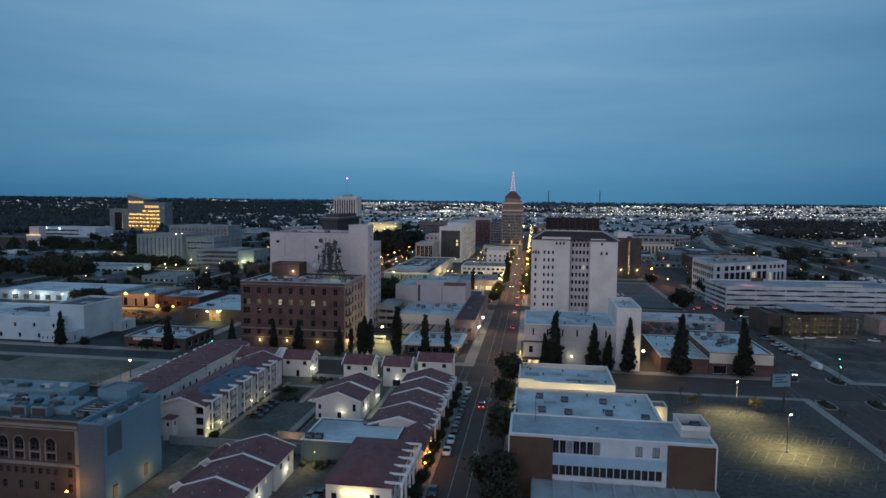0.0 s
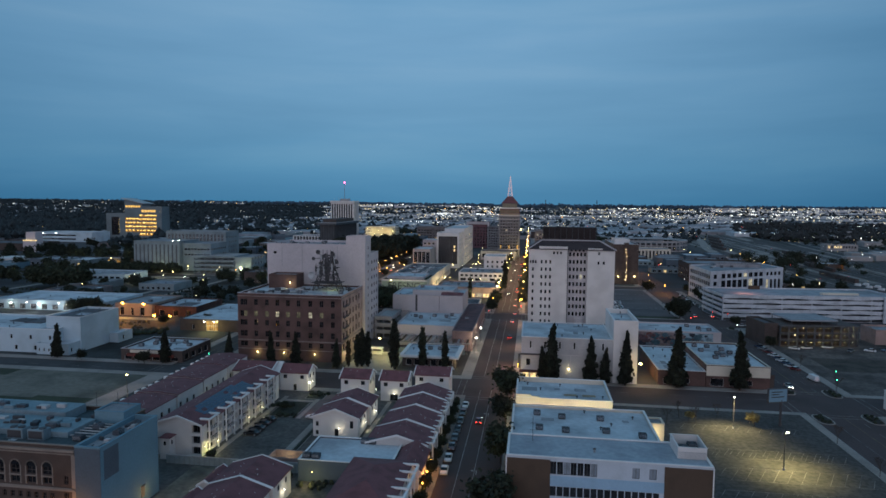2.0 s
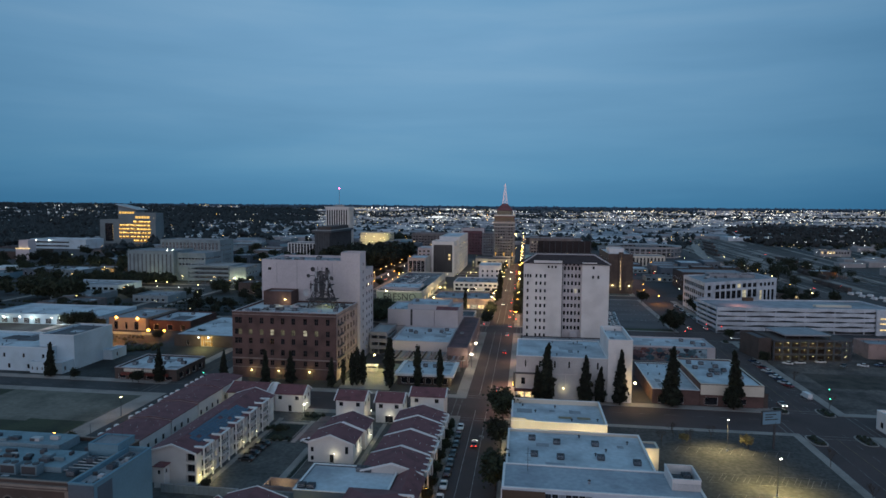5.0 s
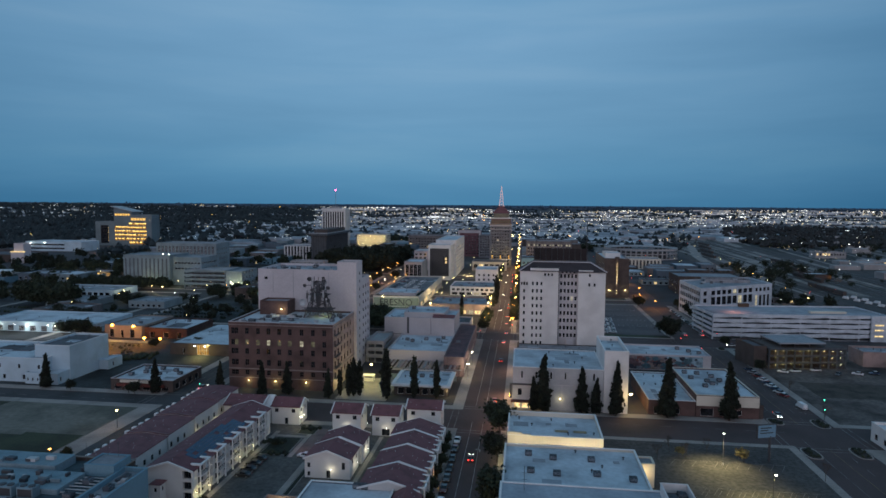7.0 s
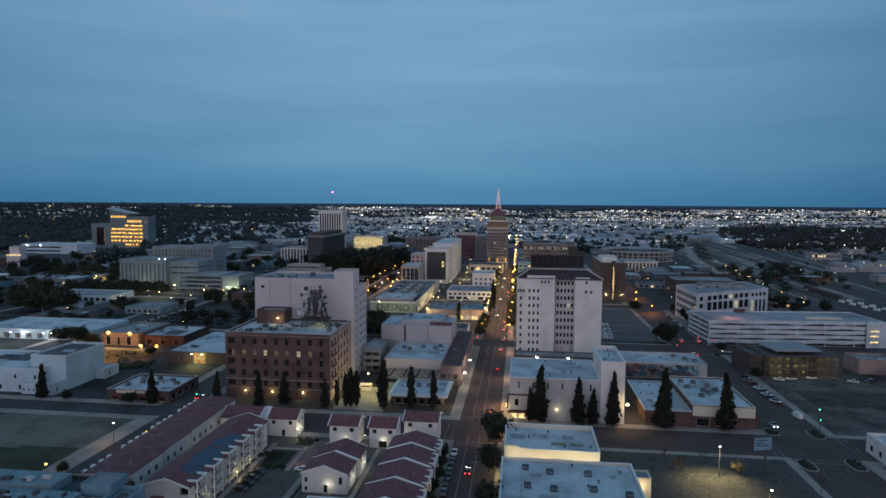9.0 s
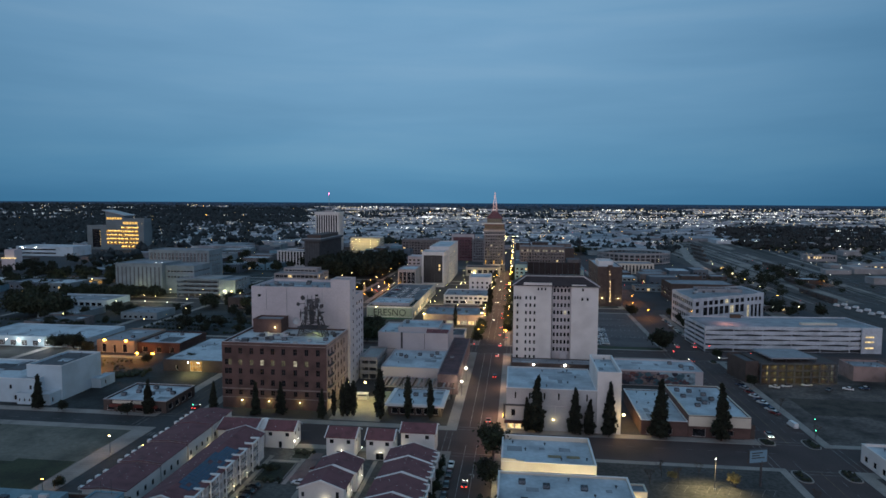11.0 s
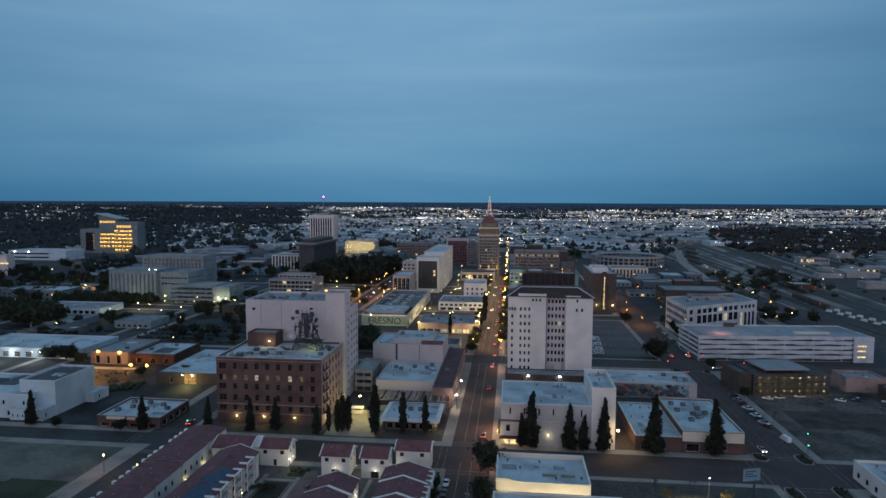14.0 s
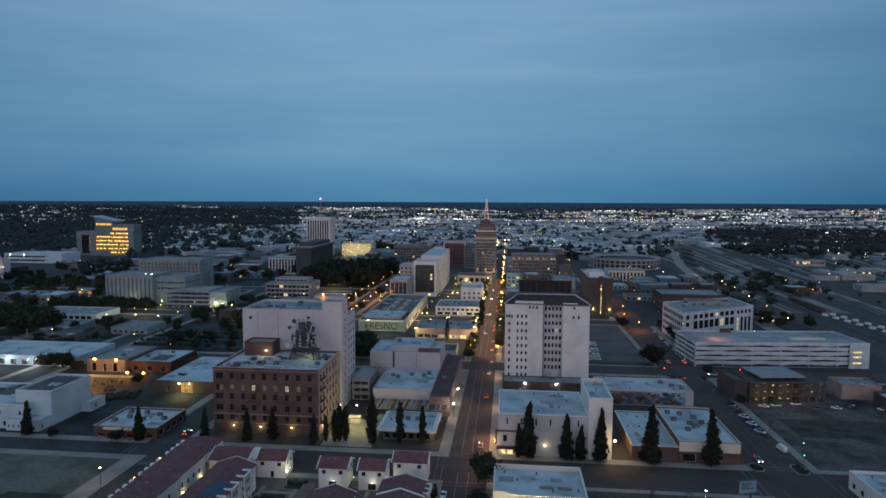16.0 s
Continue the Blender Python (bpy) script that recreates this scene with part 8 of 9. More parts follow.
for x, y, n in ((-76.5, 186, 20), (-72, 178, 12), (-69, 199, 14), (-58, 138, 14), (-49, 133.6, 10), (-44, 134, 6)):
    for _ in range(n):
        bmesh.ops.create_icosphere(bm, subdivisions=1, radius=random.uniform(0.5, 0.9), matrix=pose(x + random.uniform(-3, 3), y + random.uniform(-1.5, 1.5), 0.6))
for v in bm.verts:
    v.co += Vector((random.uniform(-0.18, 0.18), random.uniform(-0.18, 0.18), random.uniform(-0.18, 0.18)))
solid("shrubs", bm, leaf_green, "clumps of low dark shrubs in planting beds", "shrubs", "stuff")


# ---- cars ----
def make_car(body_mat, lights=False, van=False, group="parked cars", label="parked car with dark windows"):
    ob = thing("car" if not van else "van", 0, 0, 0, label, "car", group)
    h = 1.45 if not van else 2.2
    prof = [(-2.2, 0.35), (2.2, 0.35), (2.25, 0.75), (1.3, 0.95), (-1.9, 0.98), (-2.25, 0.8)] if not van else [(-2.6, 0.4), (2.6, 0.4), (2.6, 1.0), (2.0, 1.1), (-2.6, 1.1)]
    bm = bmesh.new()
    extrude_profile(bm, prof, -0.88, 0.88, "x")
    bmesh.ops.recalc_face_normals(bm, faces=bm.faces)
    bmesh.ops.bevel(bm, geom=list(bm.edges), offset=0.07, segments=1, affect="EDGES")
    part("body", bm, body_mat, ob)
    cab = [(1.0, 0.93), (0.35, h), (-1.1, h), (-1.75, 0.95)] if not van else [(2.1, 1.08), (1.5, h), (-2.5, h), (-2.6, 1.08)]
    bm = bmesh.new()
    extrude_profile(bm, cab, -0.78, 0.78, "x")
    bmesh.ops.recalc_face_normals(bm, faces=bm.faces)
    part("window", bm, glass_dark if not van else body_mat, ob, "dark car glass")
    bm = bmbox(-0.74, 0.74, cab[2][0] + 0.08, cab[1][0] - 0.05, h + 0.003, h + 0.05)
    part("roof", bm, body_mat, ob)
    for x in (-0.86, 0.86):
        for y in (-1.4, 1.4):
            bm = bmesh.new()
            bar(bm, (x - 0.1, y, 0.33), (x + 0.1, y, 0.33), 0.33, 10)
            w = part("wheel", bm, rubber, ob)
            bm = bmesh.new()
            bar(bm, (x - 0.11, y, 0.33), (x + 0.11, y, 0.33), 0.18, 8)
            part("rim", bm, metal_pale, w)
    e = 2.28 if not van else 2.63
    for x in (-0.62, 0.62):
        part("headlight", bmbox(x - 0.2, x + 0.2, e - 0.06, e, 0.62, 0.78), head_mat if lights else metal_pale, ob)
        part("taillight", bmbox(x - 0.2, x + 0.2, -e, -e + 0.06, 0.68, 0.86), tail_mat if lights else mat("red_lens" + str(len(MATS)), (0.25, 0.01, 0.01), 0.3), ob)
    return ob


car = make_car(paint)
van = make_car(car_white, van=True, label="white van parked by the kerb")
wcar = make_car(car_white, label="white parked car with dark windows")
moving = make_car(paint, True, group="cars on the street", label="car on the street with lights on")
dark_paint = paint_mat("dark_car_paint", [(0.0, (0.02, 0.02, 0.022)), (0.4, (0.09, 0.015, 0.015)), (0.6, (0.04, 0.045, 0.05)), (0.8, (0.02, 0.025, 0.04))])
dcar = make_car(dark_paint, label="dark parked car with dark windows")
firsts = set()


def park(p, x, y, turn, z=0.02):
    m = pose(x, y, z, 0, 0, turn)
    if p not in firsts:
        firsts.add(p)
        p.matrix_basis = m
    else:
        ob = copy_thing(p, m)
        if y > 330:
            for w in list(ob.children_recursive):
                if w.name.startswith("rim"):
                    bpy.data.objects.remove(w)


for k, y in enumerate((146, 153.5, 161, 167.5, 174, 181, 188.5, 195.5, 112, 125)):
    park(wcar if k in (0, 1, 7) else dcar if k in (2, 4, 5, 9) else car, -19.6, y, 180 + rt_.uniform(-2, 2))
for x, y, a in ((-75.6, 161.5, 84), (-75.6, 165.2, 86), (-75.8, 169.0, 85), (-75.6, 172.6, 84), (-61, 187, 80), (-42.5, 116.5, 90), (-42.5, 119.5, 90), (-43, 113, 90), (-42, 109.5, 90)):
    park(dcar, x, y, a, 0.19)
park(wcar, -63.2, 176.5, 82, 0.19)
for k, y in enumerate((262, 266, 271, 275, 279, 284, 290, 296, 301)):
    park(wcar if k in (3, 5) else car, 103.8, y, 35)
park(van, 104.6, 247, 8)
for k in range(9):
    park((car, dcar, wcar)[k % 3], 105.2, 408 + 6.6 * k + (k % 2), 180 * (k % 2) + 2)
for k, (x, y) in enumerate(((118, 299), (124, 301), (141, 298), (150, 300), (158, 302), (164, 292), (170, 300), (134, 304))):
    park(wcar if k % 3 == 0 else car, x, y, 60 + 40 * (k % 3), 0.19)
for k in range(22):
    park(wcar if k % 3 else car, 48.5 + (k % 2) * 5 + 0.3 * (k // 2), 377 + 4.6 * (k // 2) + (k % 2), 75, 0.19)
for x, y, t in ((-9.6, 238, 0), (-9.4, 341, 0), (-8.6, 366, 0), (-14.2, 182, 0), (-9.4, 300, 0), (-9.0, 420, 0), (-9.2, 455, 0), (-15, 520, 180), (-9, 560, 0), (-9, 610, 0), (-15, 600, 180), (93.5, 344, 0), (92, 236, 180), (-128, 238, 0), (94, 377, 0), (103.7, 378, 0), (112, 352, 90)):
    park(moving, x, y, t, 0.03)
for k in range(22):
    park(wcar if k % 3 else car, -100 + (k % 3) * 8.5, 474 + 9.5 * (k // 3) + 2 * (k % 2), 75, 8.62)
for k, (x, y) in enumerate(((-9.4, 395), (-9, 470), (-8.8, 535), (-9, 640), (-9.3, 665), (-15, 445), (-15, 660), (-132.5, 500), (-132.5, 515), (-132.3, 530), (-129, 545), (-129.2, 575), (-132, 600), (-129, 640), (-129, 380), (-132, 420))):
    park(moving, x, y, 180 if x in (-15, -15.2, -132.5, -132.3, -132) else 0, 0.03)
for k in range(12):
    park(van, 260 + (k % 2) * 8 + 2.2 * (k // 2), 545 - 13 * (k // 2) + 4 * (k % 2), 20, 0.3)

# ---- lamps and local lights ----
def wall_light(x, y, z, m, power, color, out=(0, -1), r=0.3, label="small bright wall lamp"):
    ob = solid("wall_lamp", blob(bmesh.new(), x, y, z, r, 0.7), m, label, "wall lamp", group="wall lamps")
    part("bracket", bmbox(x - 0.08 - 0.2 * abs(out[0]), x + 0.08 + 0.2 * abs(out[0]), y - 0.08, y + 0.08 + 0.2 * abs(out[1]), z + r, z + r + 0.1), metal_dark, ob)
    if power:
        lamp("POINT", x + out[0] * 0.5, y + out[1] * 0.5, z - 0.1, power, color, 0.25)


wall_light(39.4, 229.0, 8.0, lamp_warm, 1000, (1.0, 0.72, 0.3), r=0.6)
wall_light(14.5, 230.3, 4.6, lamp_warm, 70, WARM, r=0.3)
for x in (69.6, 82.4):
    wall_light(x, 519.3, 6.5, lamp_warm, 400, WARM, r=0.4)
wall_light(-84.6, 262.5, 29.5, glow_mat("yellow_green_lamp", (0.9, 1.0, 0.25), 8), 260, (0.9, 1.0, 0.3), r=0.35)
wall_light(-104.2, 262.8, 29.0, lamp_warm, 200, WARM, r=0.3)
wall_light(9.5, 316.4, 2.6, lamp_white, 300, COOL, r=0.7)
wall_light(25.0, 316.4, 2.6, lamp_white, 300, COOL, r=0.7)
for x in (-109.5, -98.2, -85.3):
    wall_light(x, 240.5, 3.4, lamp_warm, 190, (1.0, 0.8, 0.3), r=0.27)
for x, y, p in ((-66.0, 250, 450), (-60.5, 253, 1500), (-62, 259, 500), (-56, 246, 500)):
    lamp("POINT", x, y, 5.0, p, (1.0, 0.84, 0.28), 0.4)
solid("ground_lot", bmbox(-71, -51, 232, 262.5, 0.0, 0.18), concrete, "pale concrete yard lit yellow beside a brick office", "yard", "structure")
wall_light(-64.4, 264.4, 5.6, lamp_warm, 0, WARM, r=0.5)
wall_light(-71.8, 264.4, 5.6, lamp_warm, 0, WARM, r=0.4)
shelter = solid("yard_shelter", bmbox(-66.5, -61.5, 256.5, 259.5, 2.6, 2.9), trim_white, "small white flat-roofed shelter in a lit yard", "shelter")
for x in (-66.3, -61.9):
    for y in (256.7, 259.1):
        part("post", bmbox(x, x + 0.2, y, y + 0.2, 0.18, 2.6), trim_white, shelter)
part("counter", bmbox(-65.8, -62.2, 257.4, 258.6, 0.18, 1.3), stucco, shelter)
garden_wall(-59.8, -27, 262.6, 263.0, 2.4)
lamp("POINT", -27.6, 239.6, 3.5, 300, (1.0, 0.8, 0.4), 0.25)
wall_light(-73.6, 246, 3.5, lamp_warm, 450, WARM, (1, 0), 0.3)
for x, y, z in ((-34.3, 111.2, 5.9), (-32.2, 111.2, 5.9), (-30.2, 111.2, 5.9)):
    wall_light(x, y, z - 0.4, lamp_warm, 150, (1.0, 0.78, 0.32), r=0.2)
for x, y in ((-51.0, 162.9), (-42.9, 196.4), (-55.9, 196.6)):
    wall_light(x, y, 2.9, lamp_white, 65, (1.0, 0.88, 0.6), r=0.13)
for x, y in ((-45.2, 169), (-44.7, 179), (-51.5, 125.5), (-51.8, 112), (-49.9, 200), (-73.5, 205), (-37.7, 201)):
    wall_light(x, y, 2.9, lamp_white, 110, (1.0, 0.88, 0.6), (1, 0), 0.14)
for y in (152.5, 170.5):
    wall_light(-81.0, y, 2.6, lamp_warm, 40, WARM, (1, 0), 0.12)
for y in (150.3, 168.3, 177.3):
    lamp("POINT", -79.4, y, 2.2, 55, WARM, 0.2)
    solid("wall_lamp", blob(bmesh.new(), -79.6, y, 2.5, 0.14), lamp_warm, "small warm lamp under a balcony", "wall lamp", group="wall lamps")
lamp("POINT", -79.6, 146.4, 1.8, 170, (1.0, 0.82, 0.35), 0.2)
wall_light(-80.9, 146.0, 2.5, lamp_warm, 0, WARM, (1, 0), 0.14)
for y in (183, 195, 207):
    wall_light(-100.2, y, 3.0, lamp_warm, 60, WARM, (1, 0), 0.3)
post_lamp(-72.5, 199, 4.2, lamp_white, 0.4, name="courtyard_lamp", label="short courtyard lamp with round head")
lamp("POINT", -72.5, 199, 4.0, 350, WARM, 0.3)
lamp("POINT", -59, 145.3, 1.6, 160, WARM, 0.2)
lamp("POINT", -49, 132.2, 2.0, 260, (1.0, 0.8, 0.3), 0.3)
wall_light(-49, 135.6, 2.6, lamp_warm, 0, WARM, r=0.1)
for y, p in ((133.5, 260), (139.5, 360), (146, 160), (162, 160)):
    lamp("POINT", -22.8, y, 2.6, p, SOD, 0.2)
    solid("wall_lamp", blob(bmesh.new(), -22.8, y, 2.8, 0.22), lamp_orange, "small orange porch lamp by a door", "wall lamp", group="wall lamps")
for x in (0, 8, 16, 22):
    lamp("POINT", x, 178.4, 4.6, 700, (1.0, 0.85, 0.5), 0.25)
lamp("POINT", -5, 181, 3, 350, (1.0, 0.85, 0.4), 0.25)
lamp("POINT", -5.2, 140, 3, 300, (1.0, 0.85, 0.4), 0.25)
lamp("POINT", 33.5, 168.5, 4.5, 260, (1.0, 0.8, 0.4), 0.25)
lamp("POINT", 42.2, 238, 6, 1300, (1.0, 0.66, 0.24), 0.3)
for x, y, z in ((-224.0, 319.4, 7.2), (-211.5, 319.4, 7.0), (-201.5, 313.6, 1.9), (-192.5, 313.6, 1.9)):
    wall_light(x, y, z, lamp_orange, 2600, SOD, r=1.05, label="glowing orange sodium wall lamp")
for x in (-300, -282, -264.2, -249):
    wall_light(x, 326.6, 3.9, lamp_white, 500, (0.95, 1.0, 0.8), r=0.55, label="bright white wall lamp")
for x in (-721, -699):
    wall_light(x, 849.2, 12.6, lamp_white, 1500, COOL, r=0.9, label="bright white lamp on a clinic wall")
for x in (-318, -312.5):
    wall_light(x, 526.5, 28.0, lamp_white, 700, (1.0, 0.95, 0.8), r=0.5, label="bright white lamp at a roof edge")
for x, y in ((-216, 306), (-200, 308), (-205, 288)):
    lamp("POINT", x, y, 5, 4300, SOD, 0.5)
lamp("POINT", -155, 284, 4, 2200, (1.0, 0.8, 0.25), 0.3)
for x in (-158.6, -153.4):
    wall_light(x, 288, 5.0, lamp_white, 0, WARM, r=0.45)
for x, y in ((-249, 516), (-241, 513), (-300, 520), (-330, 520)):
    lamp("POINT", x, y, 5, 1300, (1.0, 0.92, 0.5), 0.4)
    solid("wall_lamp", blob(bmesh.new(), x, y - 1, 6, 0.45), lamp_warm, "bright warm wall lamp", "wall lamp", group="wall lamps")
# bare red light added over the garage roof, without a lamp body
lamp("POINT", 122, 380, 18.5, 1500, (1.0, 0.35, 0.22), 0.5)
for x, y, z in ((-7.0, 235, 3.2), (-4.3, 229, 3.2)):
    lamp("POINT", x, y, z, 350, (1.0, 0.75, 0.3), 0.25)
sgn = solid("neon_sign", bmbox(-3.9, -3.2, 232.5, 233.2, 3.6, 9.0), metal_dark, "upright yellow neon sign on a hall corner", "sign")
part("neon_tube", bmbox(-4.05, -3.95, 232.3, 233.4, 4.0, 5.2), glow_mat("yellow_neon", (1.0, 0.8, 0.1), 5), sgn)

# pools of light added among yards and alleys, most without a seen lamp
for x, y, p, c in ((-66, 486, 2200, WARM), (-45, 470, 2600, WARM), (-40, 592, 2600, WARM), (-52, 600, 1700, WARM), (-55, 664, 1500, WARM), (-45, 690, 2000, WARM), (-112, 545, 4200, SOD), (-118, 580, 4200, SOD), (-150, 470, 2600, WARM), (-196, 452, 1800, WARM), (-306, 452, 2000, WARM), (-408, 532, 2600, WARM), (-392, 604, 2600, WARM), (-430, 566, 2200, WARM),
                   (-150, 372, 1400, WARM), (-60, 398, 900, WARM), (22, 640, 2600, WARM), (60, 648, 2600, SOD), (96, 470, 2600, SOD), (97, 540, 3000, SOD), (97, 610, 3000, SOD), (-282, 318, 1800, COOL), (-262, 318, 1800, COOL), (-230, 505, 2200, WARM), (-180, 640, 3000, WARM), (-301, 481, 2200, WARM), (-289, 477, 900, WARM), (-604, 836, 3500, SOD), (-412, 572, 2500, WARM), (-446, 572, 2500, WARM)):
    lamp("POINT", x, y, 5.5, p, c, 0.4)
    solid("yard_lamp", blob(bmesh.new(), x, y, 6.0, 0.38, 0.7), lamp_orange if c is SOD else (lamp_white if c is COOL else lamp_warm), "bright lamp globe added over a yard", "yard lamp", group="yard lamps")
# street lamps of the long street, with warm pools of light
for k, y in enumerate(range(352, 1400, 7)):
    if any(a - 4 < y < b + 4 for a, b in CROSS):
        continue
    for x, s in ((-21.4, 1), (-5.6, -1)):
        if rt_.random() < 0.3:
            continue
        post_lamp(x + rt_.uniform(-1.4, 1.4), y + rt_.uniform(-5, 5), 5.6 + rt_.uniform(-2.4, 3.2), lamp_orange if rt_.random() < (0.25 if s > 0 else 0.5) else lamp_warm, rt_.choice((0.12, 0.16, 0.22, 0.3, 0.6)) * (0.8 + y / 1000))
# bare lights without posts, added to warm this stretch of street
for y in (212, 244, 282, 335):
    lamp("POINT", -6.5, y, 5.5, 2900 if y == 244 else 1500, (1.0, 0.56, 0.3), 0.4)
for y in (372, 395, 420, 446, 472, 500, 530, 565, 600, 640, 690, 745):
    lamp("POINT", -21.5, y, 6.0, 2600 + y * 4.0, (1.0, 0.72, 0.32), 0.6)
    lamp("POINT", -6.0, y + 12, 6.0, 1800 + y * 4.0, (1.0, 0.52, 0.2), 0.6)
lamp("POINT", -86, 427, 8, 1500, (1.0, 0.95, 0.75), 0.5)
wall_light(-98, 436.5, 9.2, lamp_warm, 0, WARM, r=0.5)
lamp("POINT", -61, 420, 6, 1500, (1.0, 0.9, 0.35), 0.4)
wall_light(-62, 423.5, 7.4, lamp_warm, 0, WARM, r=0.6)
lamp("POINT", -38, 417, 5, 1300, (1.0, 0.75, 0.35), 0.4)
lamp("POINT", -65, 470, 4, 1300, (1.0, 0.75, 0.35), 0.4)
lamp("POINT", -64, 520, 4, 1500, (1.0, 0.75, 0.35), 0.4)
wall_light(-167, 558, 8.0, lamp_orange, 3500, SOD, r=0.9, label="glowing orange sodium wall lamp")
for k, y in enumerate(range(470, 900, 26)):
    post_lamp(-140.5, y, 7, lamp_orange if k % 2 else lamp_warm, 0.5)
    post_lamp(-123.5, y + 11, 7, lamp_orange if k % 3 else lamp_white, 0.45)
for y in (500, 560, 640):
    lamp("POINT", -132, y, 7, 4600, SOD, 0.5)
for x, y in ((-22.4, 290), (-22.6, 268)):
    post_lamp(x, y, 6.5, lamp_white, 0.55)
    lamp("POINT", x, y, 6.2, 1500, (1.0, 0.8, 0.5), 0.3)
post_lamp(-132.3, 189.6, 6.5, lamp_warm, 0.42)
lamp("POINT", -132.3, 189.6, 6.2, 600, (1.0, 0.6, 0.25), 0.3)
post_lamp(-132.8, 160.2, 5.0, lamp_orange, 0.4)
lamp("POINT", -133.4, 160.2, 4.8, 420, SOD, 0.25)
for y in (185.4, 200.6):
    post_lamp(-118.0, y, 5.8, lamp_orange, 0.3)
    lamp("POINT", -118.8, y, 5.6, 220, SOD, 0.25)
post_lamp(-86.2, 103.5, 5.2, lamp_orange, 0.3)
lamp("POINT", -86.6, 104.4, 5.0, 480, SOD, 0.3)


def signal(x, y, m):
    ob = thing("traffic_signal", x, y, 0.15, "traffic signal on a slim post", "traffic signal", "traffic signals")
    part("post", cyl(bmesh.new(), x, y, 0.15, 5.0, 0.09), metal_dark, ob)
    part("housing", bevelled(x - 0.22, x + 0.22, y - 0.2, y + 0.2, 4.0, 5.2), metal_dark, ob)
    part("light", blob(bmesh.new(), x, y - 0.25, 4.9, 0.22), m, ob)


for x, y, m in ((105.5, 231, lamp_green), (110.5, 243, lamp_green), (84.5, 346, lamp_red), (101, 367, lamp_red), (107.5, 362, lamp_red), (112, 369, lamp_red), (124, 347, lamp_red), (-22.6, 348, lamp_red), (-5, 367, lamp_red), (-4.8, 488, lamp_red), (-22, 506, lamp_red), (-140, 348, lamp_red), (-124, 228.5, lamp_green)):
    signal(x, y, m)

# ---- filler houses of the nearer blocks ----
# ground kept clear for things placed to fit the camera's view
KEEP_CLEAR = [(-119, -21, 225, 350), (-90, -12, 740, 795), (-340, -285, 1010, 1052), (-254, -226, 718, 822), (-304, -252, 764, 804), (64, 88, 518, 590), (114, 164, 754, 794), (128, 188, 548, 592), (-314, -238, 324, 364), (-375, -315, 452, 490), (-460, -396, 538, 600), (-96, -42, 866, 930), (112, 220, 862, 980), (-104, -20, 420, 600), (-120, -44, 596, 692), (-57, -17, 700, 735), (-90, -12, 795, 840), (-312, -255, 910, 960), (-312, -212, 758, 808), (-240, -178, 596, 640), (-178, -138, 555, 585),
            (-390, -238, 510, 660), (-345, -285, 436, 484), (-280, -245, 408, 440), (-310, -230, 308, 346), (-224, -138, 285, 350), (-252, -135, 228, 270), (56, 125, 500, 595), (0, 58, 710, 750), (-220, -140, 655, 785), (-170, -105, 900, 940), (-470, -345, 392, 500), (-128, -60, 366, 436), (-250, -185, 366, 440)]
rf = random.Random(77)
dark_f = [conc_county, brick_dusk, conc_county, brown_dark, render_dark, stucco_blue]
dark_roofs = [roof_grey, roof_white, roof_grey, roof_dark, far_roof]
walls_f = [stucco_grey, conc_grey, brick_red, brown_dark, brick_dusk, stucco_warm, stucco_blue, stucco]
roofs_f = [roof_white, roof_grey, roof_grey, roof_dark, roof_dark]
count = 0
blocks = [(x0 + 5, x1 - 5, y0 + 5, y1 - 5) for x0, x1 in ((-492, -385), (-369, -262), (-246, -139), (-125, -21), (-6, 86), (107, 215)) for y0, y1 in ((227, 348), (366, 488), (506, 634), (654, 784), (800, 930), (946, 1076))]
for x0, x1, y0, y1 in blocks:
    if (x0 > -6 and y1 < 490) or (x0 > 100 and y1 < 500):
        continue
    y = y0
    while y < y1 - 14:
        d = rf.uniform(18, 34)
        x = x0
        while x < x1 - 12:
            w = rf.uniform(14, 36)
            xa, xb, ya, yb2 = x, min(x + w, x1), y, min(y + d, y1)
            x += w + rf.choice((1.5, 3, 9, 14))
            if xb - xa < 9 or yb2 - ya < 9 or rf.random() < 0.16 or any(xa < m[1] and xb > m[0] and ya < m[3] and yb2 > m[2] for m in KEEP_CLEAR):
                continue
            h = rf.choice((4.5, 5, 5.5, 6.5, 7, 8.5, 10)) + (rf.choice((0, 0, 6, 12)) if ya > 640 and -260 < xa < 80 else 0)
            n = max(2, int((xb - xa) / 5))
            rows_n = max(1, int((h - 1.5) / 4))
            hs2 = [(1.2 + c * (xb - xa - 2) / n, 1.0 + 4.0 * r, 2.4, 1.9) for c in range(n) for r in range(rows_n)] if ya < 800 else []
            building("commercial_building", rf.choice(("low flat-roofed commercial building among yards", "plain walled commercial building with flat roof", "flat-roofed downtown building with few windows")), "building", xa, xb, ya, yb2, h, rf.choice(dark_f if xa < -139 or xa > -6 else walls_f), rf.choice(dark_roofs if xa < -139 or xa > -6 else roofs_f),
                     front=hs2, z0=0.15, parapet=0.5, lit=0.07, coping=ya < 640, group="downtown buildings")
            if ya < 640:
                more_ac([(rf.uniform(xa + 3, xb - 3), rf.uniform(ya + 3, yb2 - 3), 0.15 + h - 0.5) for _ in range(rf.choice((0, 1, 2, 2)))])
            count += 1
        y += d + rf.choice((3, 6, 12))

# ---- far town: roofs, canopy and lamps to the horizon ----
nr = np.random.RandomState(3)


